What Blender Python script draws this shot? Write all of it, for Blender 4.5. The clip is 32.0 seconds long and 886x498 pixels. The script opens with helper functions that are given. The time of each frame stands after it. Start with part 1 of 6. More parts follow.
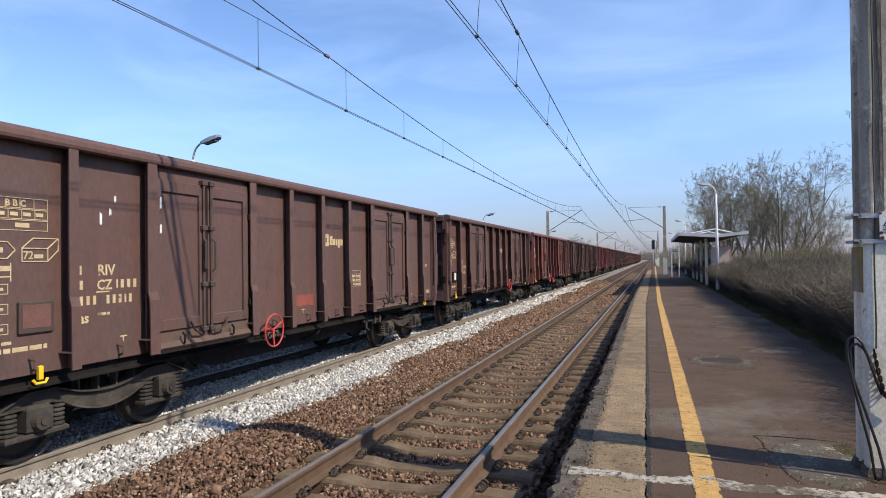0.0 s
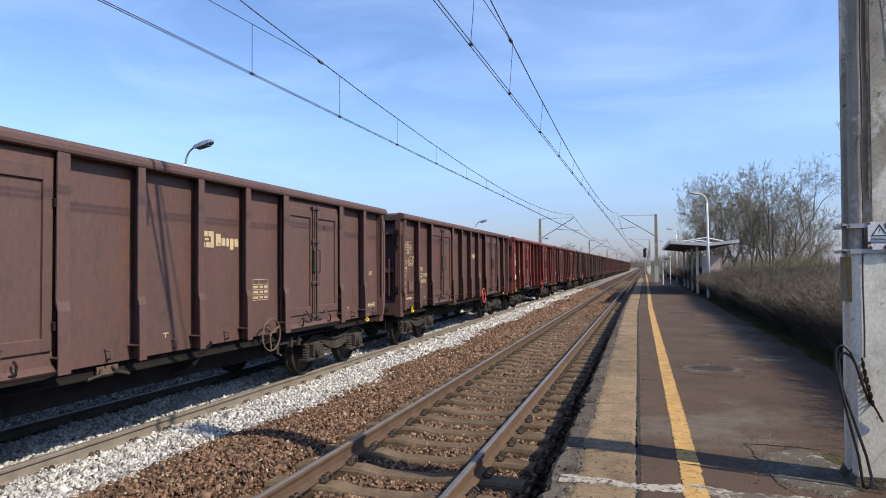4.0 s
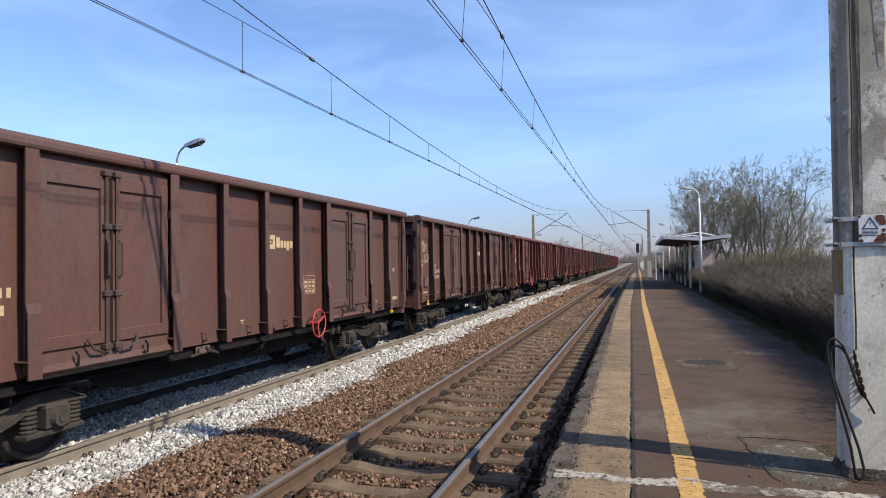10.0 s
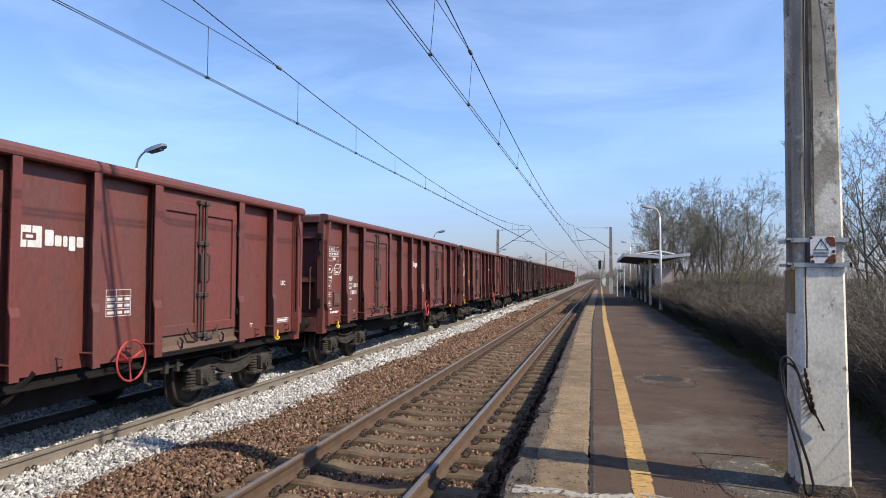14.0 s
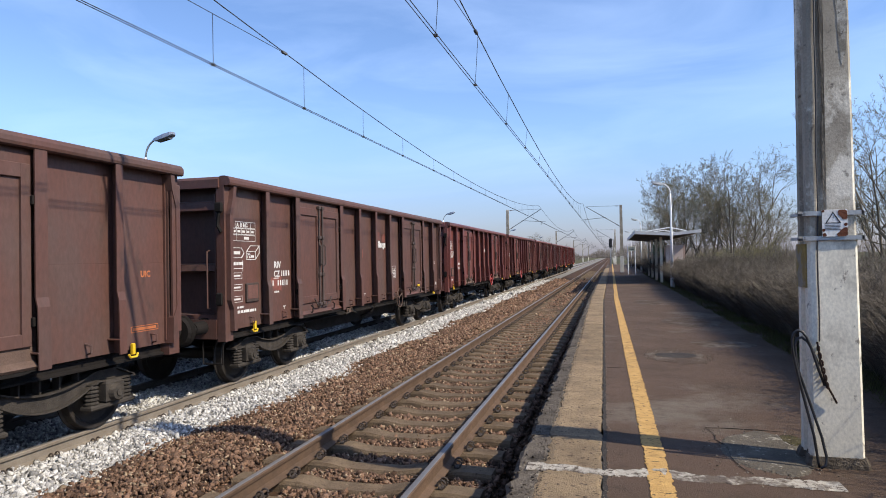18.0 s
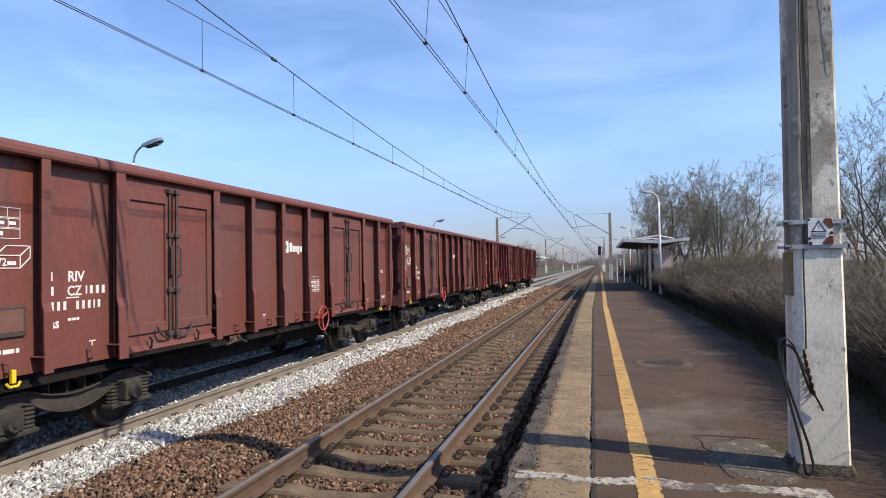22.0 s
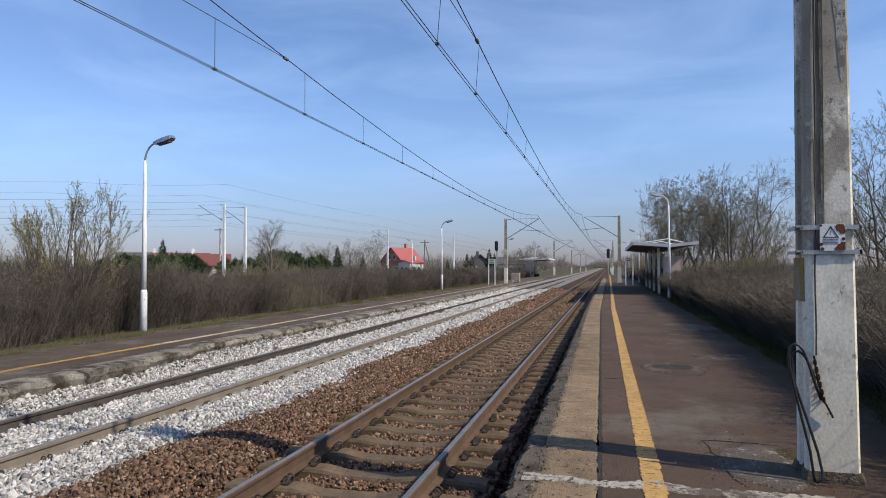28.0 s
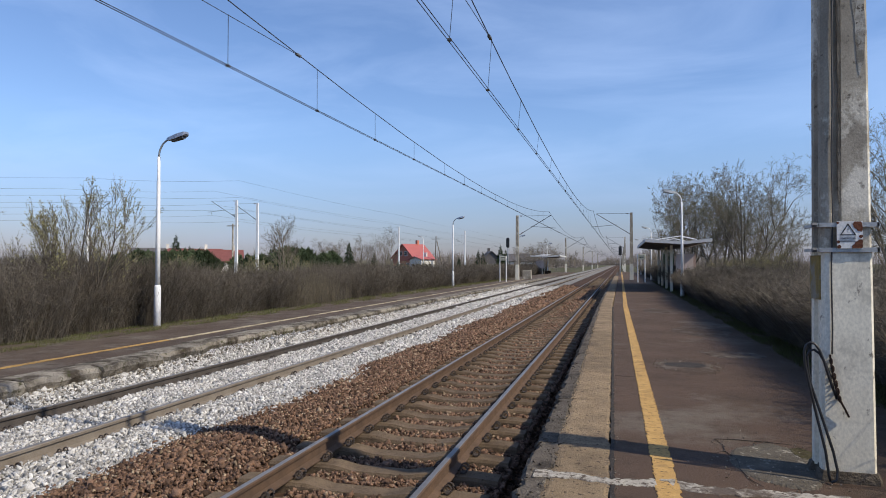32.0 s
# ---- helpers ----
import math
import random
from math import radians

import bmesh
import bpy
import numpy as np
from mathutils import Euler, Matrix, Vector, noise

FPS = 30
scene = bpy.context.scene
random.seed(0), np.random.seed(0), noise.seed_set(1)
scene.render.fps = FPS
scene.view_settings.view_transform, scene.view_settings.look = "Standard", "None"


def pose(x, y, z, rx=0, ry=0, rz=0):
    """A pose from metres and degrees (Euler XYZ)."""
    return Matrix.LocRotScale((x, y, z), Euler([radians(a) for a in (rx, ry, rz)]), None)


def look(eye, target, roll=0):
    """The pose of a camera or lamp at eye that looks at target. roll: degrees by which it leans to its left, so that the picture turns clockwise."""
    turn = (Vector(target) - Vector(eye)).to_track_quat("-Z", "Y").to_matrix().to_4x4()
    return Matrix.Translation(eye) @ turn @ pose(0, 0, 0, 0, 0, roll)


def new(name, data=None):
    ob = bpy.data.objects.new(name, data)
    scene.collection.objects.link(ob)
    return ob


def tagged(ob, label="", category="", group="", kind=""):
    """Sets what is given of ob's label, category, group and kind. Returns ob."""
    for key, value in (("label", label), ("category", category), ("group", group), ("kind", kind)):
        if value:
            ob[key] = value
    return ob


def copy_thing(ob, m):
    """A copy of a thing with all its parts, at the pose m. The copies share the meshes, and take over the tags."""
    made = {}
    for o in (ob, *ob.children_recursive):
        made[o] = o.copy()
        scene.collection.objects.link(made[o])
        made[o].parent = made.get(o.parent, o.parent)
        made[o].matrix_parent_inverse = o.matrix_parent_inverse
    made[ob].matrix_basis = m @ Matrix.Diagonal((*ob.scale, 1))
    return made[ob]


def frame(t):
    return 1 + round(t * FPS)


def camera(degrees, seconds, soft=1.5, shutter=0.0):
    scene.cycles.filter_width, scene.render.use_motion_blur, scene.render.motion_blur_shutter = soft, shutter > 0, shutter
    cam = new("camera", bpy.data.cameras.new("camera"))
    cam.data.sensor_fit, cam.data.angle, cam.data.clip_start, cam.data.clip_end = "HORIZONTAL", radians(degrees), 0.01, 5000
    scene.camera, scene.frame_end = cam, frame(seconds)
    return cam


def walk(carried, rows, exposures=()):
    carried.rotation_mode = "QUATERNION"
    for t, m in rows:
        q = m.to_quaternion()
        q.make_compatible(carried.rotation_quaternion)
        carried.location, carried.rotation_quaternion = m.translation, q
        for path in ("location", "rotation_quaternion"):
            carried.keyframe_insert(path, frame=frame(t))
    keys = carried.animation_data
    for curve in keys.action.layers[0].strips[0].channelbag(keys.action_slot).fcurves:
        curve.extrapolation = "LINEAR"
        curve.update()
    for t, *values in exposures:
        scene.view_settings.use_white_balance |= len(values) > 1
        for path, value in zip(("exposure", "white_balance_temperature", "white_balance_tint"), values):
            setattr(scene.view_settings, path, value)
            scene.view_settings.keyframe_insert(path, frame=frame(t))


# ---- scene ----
# Metres. Rail tops of the near track at z = 0, its centre line at x = 0, trains run along y.
FOV = 69.04
cam = camera(FOV, 32.0, soft=0.95)
# seconds, eye x, y, z, then heading to the left, tilt up and lean in degrees
PATH = [
    (0, 2.417, -0.007, 1.941, 18.114, 1.016, -0.764),
    (0.5, 2.413, -0.011, 1.945, 18.107, 1.156, -0.558),
    (1, 2.416, -0.006, 1.942, 18.099, 1.310, -0.198),
    (1.5, 2.417, -0.002, 1.940, 18.080, 1.397, -0.161),
    (2, 2.417, -0.009, 1.944, 18.045, 1.414, -0.217),
    (2.5, 2.419, -0.009, 1.942, 18.055, 1.449, -0.192),
    (3, 2.419, -0.005, 1.939, 17.960, 1.485, -0.140),
    (3.5, 2.419, -0.017, 1.944, 17.750, 1.534, -0.248),
    (5.5, 2.423, -0.001, 1.941, 16.432, 1.608, -0.184),
    (6, 2.424, 0.003, 1.943, 16.257, 1.586, 0.003),
    (6.5, 2.420, -0.007, 1.943, 16.200, 1.647, 0.113),
    (7, 2.424, 0.000, 1.943, 16.240, 1.692, 0.185),
    (7.5, 2.426, -0.001, 1.944, 16.257, 1.716, 0.197),
    (8, 2.423, -0.008, 1.945, 16.260, 1.716, 0.141),
    (8.5, 2.426, -0.007, 1.944, 16.331, 1.681, 0.280),
    (9, 2.423, -0.012, 1.944, 16.523, 1.612, 0.082),
    (9.5, 2.421, -0.008, 1.940, 16.774, 1.502, -0.019),
    (10, 2.420, -0.006, 1.941, 16.852, 1.320, -0.891),
    (10.5, 2.423, -0.003, 1.939, 16.571, 1.357, -0.584),
    (11, 2.425, 0.002, 1.939, 16.157, 1.532, -0.193),
    (11.5, 2.424, -0.002, 1.939, 15.802, 1.764, 0.043),
    (12, 2.425, -0.006, 1.944, 15.431, 2.018, 0.048),
    (12.5, 2.427, -0.003, 1.941, 15.073, 2.274, -0.085),
    (13, 2.426, 0.006, 1.939, 14.649, 2.469, -0.066),
    (13.5, 2.429, 0.015, 1.938, 14.206, 2.515, 0.027),
    (14, 2.430, 0.017, 1.937, 13.731, 2.478, 0.205),
    (14.5, 2.432, 0.008, 1.941, 13.207, 2.412, 0.419),
    (16.5, 2.433, 0.008, 1.936, 13.614, 1.473, -1.545),
    (17, 2.432, 0.008, 1.938, 14.068, 1.203, -1.568),
    (17.5, 2.430, 0.005, 1.936, 14.432, 1.034, -1.088),
    (18, 2.434, -0.002, 1.935, 14.625, 0.881, -1.061),
    (18.5, 2.433, -0.003, 1.938, 14.852, 0.811, -1.191),
    (19, 2.437, -0.001, 1.938, 15.081, 0.801, -1.173),
    (19.5, 2.438, -0.002, 1.938, 15.151, 0.911, -1.205),
    (20, 2.440, -0.001, 1.936, 15.065, 1.058, -1.177),
    (20.5, 2.440, 0.005, 1.933, 14.761, 1.196, -0.979),
    (21, 2.436, -0.002, 1.938, 14.341, 1.316, -0.867),
    (21.5, 2.438, 0.009, 1.934, 13.981, 1.447, -0.859),
    (22, 2.438, 0.006, 1.936, 13.700, 1.503, -0.925),
    (22.5, 2.436, 0.002, 1.936, 13.529, 1.496, -1.144),
    (23, 2.438, 0.002, 1.936, 13.526, 1.433, -1.108),
    (23.5, 2.438, -0.002, 1.939, 13.577, 1.355, -1.098),
    (24, 2.437, -0.001, 1.936, 13.660, 1.396, -1.024),
    (24.5, 2.438, 0.001, 1.934, 13.762, 1.376, -1.041),
    (25, 2.435, 0.016, 1.936, 13.823, 1.297, -1.036),
    (25.5, 2.431, 0.006, 1.935, 13.791, 1.257, -0.829),
    (27.5, 2.430, 0.006, 1.936, 14.198, 1.539, -0.675),
    (28, 2.430, -0.003, 1.937, 14.425, 1.565, -0.141),
    (28.5, 2.431, -0.006, 1.939, 14.587, 1.646, 0.051),
    (29, 2.429, -0.000, 1.938, 14.785, 1.662, -0.112),
    (29.5, 2.428, 0.002, 1.935, 14.970, 1.560, -0.238),
    (30, 2.424, -0.004, 1.937, 15.074, 1.480, -0.398),
    (30.5, 2.423, -0.002, 1.934, 15.229, 1.371, -0.236),
    (31, 2.422, 0.002, 1.934, 15.401, 1.338, -0.119),
    (31.5, 2.421, 0.004, 1.935, 15.441, 1.259, 0.046),
    (32, 2.420, 0.000, 1.936, 15.420, 1.262, 0.065),
]
walk(cam, [(t, pose(x, y, z, 90 + up, 0, left) @ pose(0, 0, 0, 0, 0, lean)) for t, x, y, z, left, up, lean in PATH],
     exposures=[(0.0, 0.30), (24.0, 0.30), (25.0, 0.26), (26.0, 0.12), (27.5, -0.05), (32.0, -0.08)])

# ---- light ----
SUN_DIR = Vector((0.93, -0.215, 0.885)).normalized()
sun_elevation = math.asin(SUN_DIR.z)
world = bpy.data.worlds.new("sky")
scene.world = world
world.use_nodes = True
wn, wl = world.node_tree.nodes, world.node_tree.links
wn.clear()
sky = wn.new("ShaderNodeTexSky")
sky.sky_type, sky.sun_disc = "NISHITA", False
sky.sun_elevation, sky.sun_rotation = sun_elevation, math.atan2(SUN_DIR.x, SUN_DIR.y)
sky.air_density, sky.dust_density, sky.ozone_density = 1.0, 0.6, 2.0
bg = wn.new("ShaderNodeBackground")
bg.inputs["Strength"].default_value = 0.15
coord = wn.new("ShaderNodeTexCoord")
stretch = wn.new("ShaderNodeMapping")
stretch.inputs["Scale"].default_value = (1.0, 2.2, 5.0)
stretch.inputs["Rotation"].default_value = (0.2, 0.35, 0.5)
cirrus = wn.new("ShaderNodeTexNoise")
cirrus.inputs["Scale"].default_value, cirrus.inputs["Detail"].default_value = 2.2, 7.0
cirrus.inputs["Roughness"].default_value, cirrus.inputs["Distortion"].default_value = 0.55, 0.6
veil = wn.new("ShaderNodeMapRange")
veil.inputs["From Min"].default_value, veil.inputs["From Max"].default_value = 0.42, 0.85
veil.inputs["To Max"].default_value = 0.26
cloud = wn.new("ShaderNodeMix")
cloud.data_type = "RGBA"
cloud.inputs["B"].default_value = (6.6, 7.6, 9.0, 1)
out = wn.new("ShaderNodeOutputWorld")
wl.new(coord.outputs["Generated"], stretch.inputs["Vector"])
wl.new(stretch.outputs["Vector"], cirrus.inputs["Vector"])
wl.new(cirrus.outputs["Fac"], veil.inputs["Value"])
wl.new(veil.outputs["Result"], cloud.inputs["Factor"])
wl.new(sky.outputs["Color"], cloud.inputs["A"])
tint = wn.new("ShaderNodeMix")
tint.data_type, tint.blend_type = "RGBA", "MULTIPLY"
tint.inputs["Factor"].default_value = 1.0
rise = wn.new("ShaderNodeSeparateXYZ")
haze = wn.new("ShaderNodeMapRange")
haze.interpolation_type = "SMOOTHSTEP"
haze.inputs["From Min"].default_value, haze.inputs["From Max"].default_value = -0.02, 0.22
tone = wn.new("ShaderNodeMix")
tone.data_type = "RGBA"
tone.inputs["A"].default_value, tone.inputs["B"].default_value = (0.465, 0.465, 0.67, 1), (0.885, 0.985, 1.19, 1)
wl.new(coord.outputs["Generated"], rise.inputs["Vector"])
wl.new(rise.outputs["Z"], haze.inputs["Value"])
wl.new(haze.outputs["Result"], tone.inputs["Factor"])
wl.new(tone.outputs["Result"], tint.inputs["B"])
wl.new(cloud.outputs["Result"], tint.inputs["A"])
wl.new(tint.outputs["Result"], bg.inputs["Color"])
wl.new(bg.outputs["Background"], out.inputs["Surface"])
sun = new("sun", bpy.data.lights.new("sun", "SUN"))
sun.data.energy, sun.data.angle, sun.data.color = 4.9, radians(0.53), (1.0, 0.90, 0.74)
sun.matrix_basis = look(SUN_DIR * 60, (0, 0, 0))


# ---- materials ----
def surface(name, a, b, scale=3.0, rough=0.7, bump=0.3, grain=40.0, metal=0.0, vary=0.12, stain=None, stain_at=(0.55, 0.7), streak=1.0,
            island=0.0, coat=0.0, fleck=None, fleck_at=(0.56, 0.62), fleck_scale=18.0):
    """Two tones mixed by a broad noise, fine grain on top, an optional third tone in stains, and relief."""
    m = bpy.data.materials.new(name)
    m.use_nodes = True
    n, l = m.node_tree.nodes, m.node_tree.links
    s = n["Principled BSDF"]
    s.inputs["Roughness"].default_value, s.inputs["Metallic"].default_value = rough, metal
    if rough >= 0.8:
        s.inputs["Specular IOR Level"].default_value = 0.15
    co = n.new("ShaderNodeTexCoord")
    mp = n.new("ShaderNodeMapping")
    mp.inputs["Scale"].default_value = (1, 1, 1 / streak)
    l.new(co.outputs["Object"], mp.inputs["Vector"])
    info = n.new("ShaderNodeObjectInfo")
    off = n.new("ShaderNodeVectorMath")
    off.operation = "SCALE"
    off.inputs["Scale"].default_value = 37.0
    comb = n.new("ShaderNodeCombineXYZ")
    for k in "XYZ":
        l.new(info.outputs["Random"], comb.inputs[k])
    l.new(comb.outputs["Vector"], off.inputs["Vector"])
    add = n.new("ShaderNodeVectorMath")
    l.new(mp.outputs["Vector"], add.inputs[0])
    l.new(off.outputs["Vector"], add.inputs[1])

    def noise_at(sc, detail=5.0, roughness=0.6):
        t = n.new("ShaderNodeTexNoise")
        t.inputs["Scale"].default_value, t.inputs["Detail"].default_value, t.inputs["Roughness"].default_value = sc, detail, roughness
        l.new(add.outputs["Vector"], t.inputs["Vector"])
        return t.outputs["Fac"]

    def mix(fac, x, y, mode="MIX"):
        t = n.new("ShaderNodeMix")
        t.data_type, t.blend_type = "RGBA", mode
        for sock, v in (("Factor", fac), ("A", x), ("B", y)):
            if isinstance(v, (int, float)):
                t.inputs[sock].default_value = v
            elif isinstance(v, tuple):
                t.inputs[sock].default_value = (*v, 1)
            else:
                l.new(v, t.inputs[sock])
        return t.outputs["Result"]

    def ramp(v, lo, hi, to_lo=0.0, to_hi=1.0):
        t = n.new("ShaderNodeMapRange")
        t.inputs["From Min"].default_value, t.inputs["From Max"].default_value = lo, hi
        t.inputs["To Min"].default_value, t.inputs["To Max"].default_value = to_lo, to_hi
        l.new(v, t.inputs["Value"])
        return t.outputs["Result"]

    broad, fine = noise_at(scale), noise_at(grain, 3.0)
    col = mix(ramp(broad, 0.3, 0.7), a, b)
    if stain:
        col = mix(ramp(noise_at(scale * 0.37 + 0.2, 8.0, 0.7), *stain_at), col, stain)
    if fleck:
        col = mix(ramp(noise_at(fleck_scale, 6.0, 0.65), *fleck_at), col, fleck)
    if vary:
        col = mix(1.0, col, ramp(info.outputs["Random"], 0, 1, 1 - vary, 1 + vary), "MULTIPLY")
    if island:
        geo = n.new("ShaderNodeNewGeometry")
        col = mix(1.0, col, ramp(geo.outputs["Random Per Island"], 0, 1, 1 - island, 1 + island), "MULTIPLY")
    col = mix(1.0, col, ramp(fine, 0.25, 0.75, 0.8, 1.18), "MULTIPLY")
    l.new(col, s.inputs["Base Color"])
    l.new(ramp(broad, 0.2, 0.8, max(rough - 0.12, 0.05), min(rough + 0.12, 1)), s.inputs["Roughness"])
    if coat:
        s.inputs["Coat Weight"].default_value = coat
    if bump:
        bp = n.new("ShaderNodeBump")
        bp.inputs["Strength"].default_value, bp.inputs["Distance"].default_value = bump, 0.02
        l.new(fine, bp.inputs["Height"])
        l.new(bp.outputs["Normal"], s.inputs["Normal"])
    return m


def plain(name, color, rough=0.5, metal=0.0):
    """Small painted or bare details that are one colour, with a light mottling."""
    return surface(name, color, tuple(c * 0.82 for c in color), 9.0, rough, 0.05, 60.0, metal, 0.04)


def wagon_paint(name, a, b, dull, worn, rough):
    """Weathered wagon paint: faded sheets, broad grimy blotches running down, small worn spots."""
    return surface(name, a, b, 1.6, rough, 0.05, 22, stain=dull, stain_at=(0.46, 0.62), streak=2.2, vary=0.06, fleck=worn, fleck_at=(0.60, 0.76), fleck_scale=3.2)


PAINTS = {
    "dark": wagon_paint("paint_dark_brown", (0.108, 0.054, 0.043), (0.078, 0.043, 0.036), (0.088, 0.050, 0.042), (0.050, 0.032, 0.027), 0.62),
    "brown": wagon_paint("paint_brown", (0.102, 0.043, 0.031), (0.074, 0.035, 0.027), (0.084, 0.048, 0.039), (0.047, 0.028, 0.023), 0.62),
    "rust": wagon_paint("paint_rusty_brown", (0.152, 0.043, 0.031), (0.120, 0.039, 0.029), (0.124, 0.050, 0.040), (0.078, 0.033, 0.027), 0.58),
    "wine": wagon_paint("paint_wine_red", (0.150, 0.041, 0.032), (0.122, 0.037, 0.030), (0.118, 0.046, 0.038), (0.076, 0.032, 0.026), 0.54),
    "red": wagon_paint("paint_oxide_red", (0.165, 0.032, 0.022), (0.138, 0.029, 0.021), (0.130, 0.037, 0.028), (0.090, 0.026, 0.020), 0.48),
}
BOGIE = surface("bogie_grime", (0.058, 0.049, 0.041), (0.030, 0.026, 0.023), 6, 0.82, 0.4, 60, stain=(0.085, 0.072, 0.058))
# grime taken to near black: shade beneath the wagons put into the colour
UNDER = surface("grime_and_shade", (0.017, 0.014, 0.0125), (0.010, 0.0088, 0.0082), 4, 0.88, 0.3, 60)
WHEEL_STEEL = surface("wheel_steel", (0.034, 0.027, 0.023), (0.020, 0.017, 0.015), 5, 0.6, 0.2, 50, metal=0.3)
SILL_RED = surface("dusty_red_sheet", (0.15, 0.064, 0.048), (0.10, 0.050, 0.040), 5, 0.75, 0.2, 60)
SILL = surface("sill_dirt", (0.13, 0.085, 0.065), (0.09, 0.06, 0.048), 3, 0.8, 0.3, 60)
RED_PAINT = plain("red_paint", (0.46, 0.055, 0.05), 0.45)
YELLOW_PAINT = plain("yellow_paint", (0.75, 0.48, 0.02), 0.45)
MARK_WHITE = surface("marking_white", (0.66, 0.65, 0.62), (0.52, 0.50, 0.47), 9, 0.65, 0.0, 60, vary=0.04, fleck=(0.22, 0.12, 0.10), fleck_at=(0.66, 0.72), fleck_scale=14.0)
MARK_CREAM = surface("marking_cream", (0.50, 0.39, 0.23), (0.38, 0.28, 0.155), 9, 0.65, 0.0, 60, vary=0.04, fleck=(0.14, 0.08, 0.055), fleck_at=(0.60, 0.68), fleck_scale=14.0)
PATCH_RED = surface("touched_up_red", (0.27, 0.068, 0.046), (0.19, 0.055, 0.040), 4, 0.6, 0.05, 40, stain=(0.12, 0.055, 0.043), stain_at=(0.52, 0.64))
BLACK = plain("black_plate", (0.02, 0.02, 0.022), 0.5)
RAIL_SIDE = surface("rail_rust", (0.115, 0.073, 0.047), (0.075, 0.050, 0.035), 4, 0.8, 0.2, 70)
RAIL_TOP = surface("rail_running_band", (0.24, 0.22, 0.20), (0.17, 0.155, 0.14), 3, 0.48, 0.05, 80, metal=0.45)
CLIP = surface("clip_steel", (0.06, 0.042, 0.03), (0.035, 0.027, 0.022), 8, 0.7, 0.2)
SLEEPER = surface("sleeper_concrete", (0.165, 0.118, 0.074), (0.105, 0.076, 0.050), 5, 0.88, 0.6, 70, stain=(0.070, 0.048, 0.032), stain_at=(0.52, 0.72), fleck=(0.060, 0.040, 0.028), fleck_at=(0.58, 0.70), fleck_scale=25.0)
STONE_WHITE = surface("pale_limestone", (0.53, 0.51, 0.48), (0.34, 0.325, 0.30), 26, 0.85, 0.5, 120, vary=0.0, island=0.52)
STONE_BROWN = surface("rusty_ballast", (0.205, 0.117, 0.072), (0.104, 0.069, 0.051), 22, 0.9, 0.6, 130, vary=0.0, island=0.65)
# beds darker than their stones: shade of the gaps put into the colour
BED_WHITE = surface("shaded_pale_bed", (0.27, 0.255, 0.23), (0.14, 0.13, 0.115), 14, 0.9, 1.0, 22, vary=0.0)
BED_BROWN = surface("shaded_rusty_bed", (0.085, 0.048, 0.028), (0.038, 0.024, 0.016), 14, 0.92, 1.0, 22, vary=0.0)
ASPHALT = surface("worn_asphalt", (0.112, 0.073, 0.051), (0.084, 0.059, 0.043), 0.9, 0.9, 0.8, 110, stain=(0.165, 0.138, 0.108), stain_at=(0.55, 0.72), vary=0.0, fleck=(0.058, 0.041, 0.030), fleck_at=(0.55, 0.76), fleck_scale=5.0)
SANDY = surface("sandy_slab", (0.325, 0.236, 0.140), (0.205, 0.148, 0.092), 3.0, 0.92, 0.9, 90, stain=(0.125, 0.090, 0.060), stain_at=(0.50, 0.70), fleck=(0.085, 0.060, 0.042), fleck_at=(0.55, 0.64), fleck_scale=26.0)
EDGE_CONCRETE = surface("crumbling_concrete", (0.128, 0.106, 0.082), (0.078, 0.064, 0.050), 6, 0.92, 1.0, 45, stain=(0.042, 0.034, 0.026), stain_at=(0.50, 0.62), fleck=(0.225, 0.195, 0.15), fleck_at=(0.60, 0.68), fleck_scale=12.0)
LINE_YELLOW = surface("worn_yellow_line", (0.51, 0.315, 0.110), (0.39, 0.235, 0.085), 9, 0.82, 0.6, 80, stain=(0.24, 0.15, 0.065), stain_at=(0.52, 0.66), fleck=(0.095, 0.062, 0.038), fleck_at=(0.585, 0.64), fleck_scale=22.0)
LINE_WHITE = surface("worn_white_line", (0.46, 0.42, 0.35), (0.31, 0.28, 0.235), 9, 0.88, 0.8, 60, stain=(0.12, 0.095, 0.075), stain_at=(0.48, 0.58), fleck=(0.10, 0.078, 0.06), fleck_at=(0.53, 0.58), fleck_scale=20.0)
POST_CONCRETE = surface("post_concrete", (0.40, 0.355, 0.28), (0.235, 0.207, 0.165), 3.2, 0.9, 0.15, 70, stain=(0.66, 0.61, 0.51), stain_at=(0.55, 0.62), streak=1.25, vary=0.05, fleck=(0.095, 0.080, 0.064), fleck_at=(0.58, 0.70), fleck_scale=14.0)
POST_WHITE = surface("limewashed_concrete", (0.80, 0.745, 0.61), (0.69, 0.64, 0.52), 3.0, 0.88, 0.04, 50, stain=(0.40, 0.36, 0.29), stain_at=(0.57, 0.72), streak=1.6, vary=0.05, fleck=(0.26, 0.23, 0.185), fleck_at=(0.63, 0.69), fleck_scale=11.0)
EARTH = surface("spring_field", (0.085, 0.074, 0.038), (0.062, 0.064, 0.028), 0.05, 0.95, 0.6, 3, stain=(0.115, 0.090, 0.055), vary=0.0)
GRASS = surface("grass", (0.085, 0.098, 0.034), (0.115, 0.105, 0.048), 3, 0.9, 0.3, 40, vary=0.0, island=0.5)
TWIG = surface("hedge_twigs", (0.142, 0.122, 0.097), (0.094, 0.080, 0.065), 5, 0.9, 0.2, 60, vary=0.36, island=0.5)
BARK = surface("bark", (0.200, 0.172, 0.134), (0.135, 0.115, 0.09), 6, 0.9, 0.5, 50, vary=0.1)
BUDS = surface("young_leaves", (0.185, 0.192, 0.100), (0.19, 0.172, 0.105), 4, 0.8, 0.1, 40, vary=0.15, island=0.3)
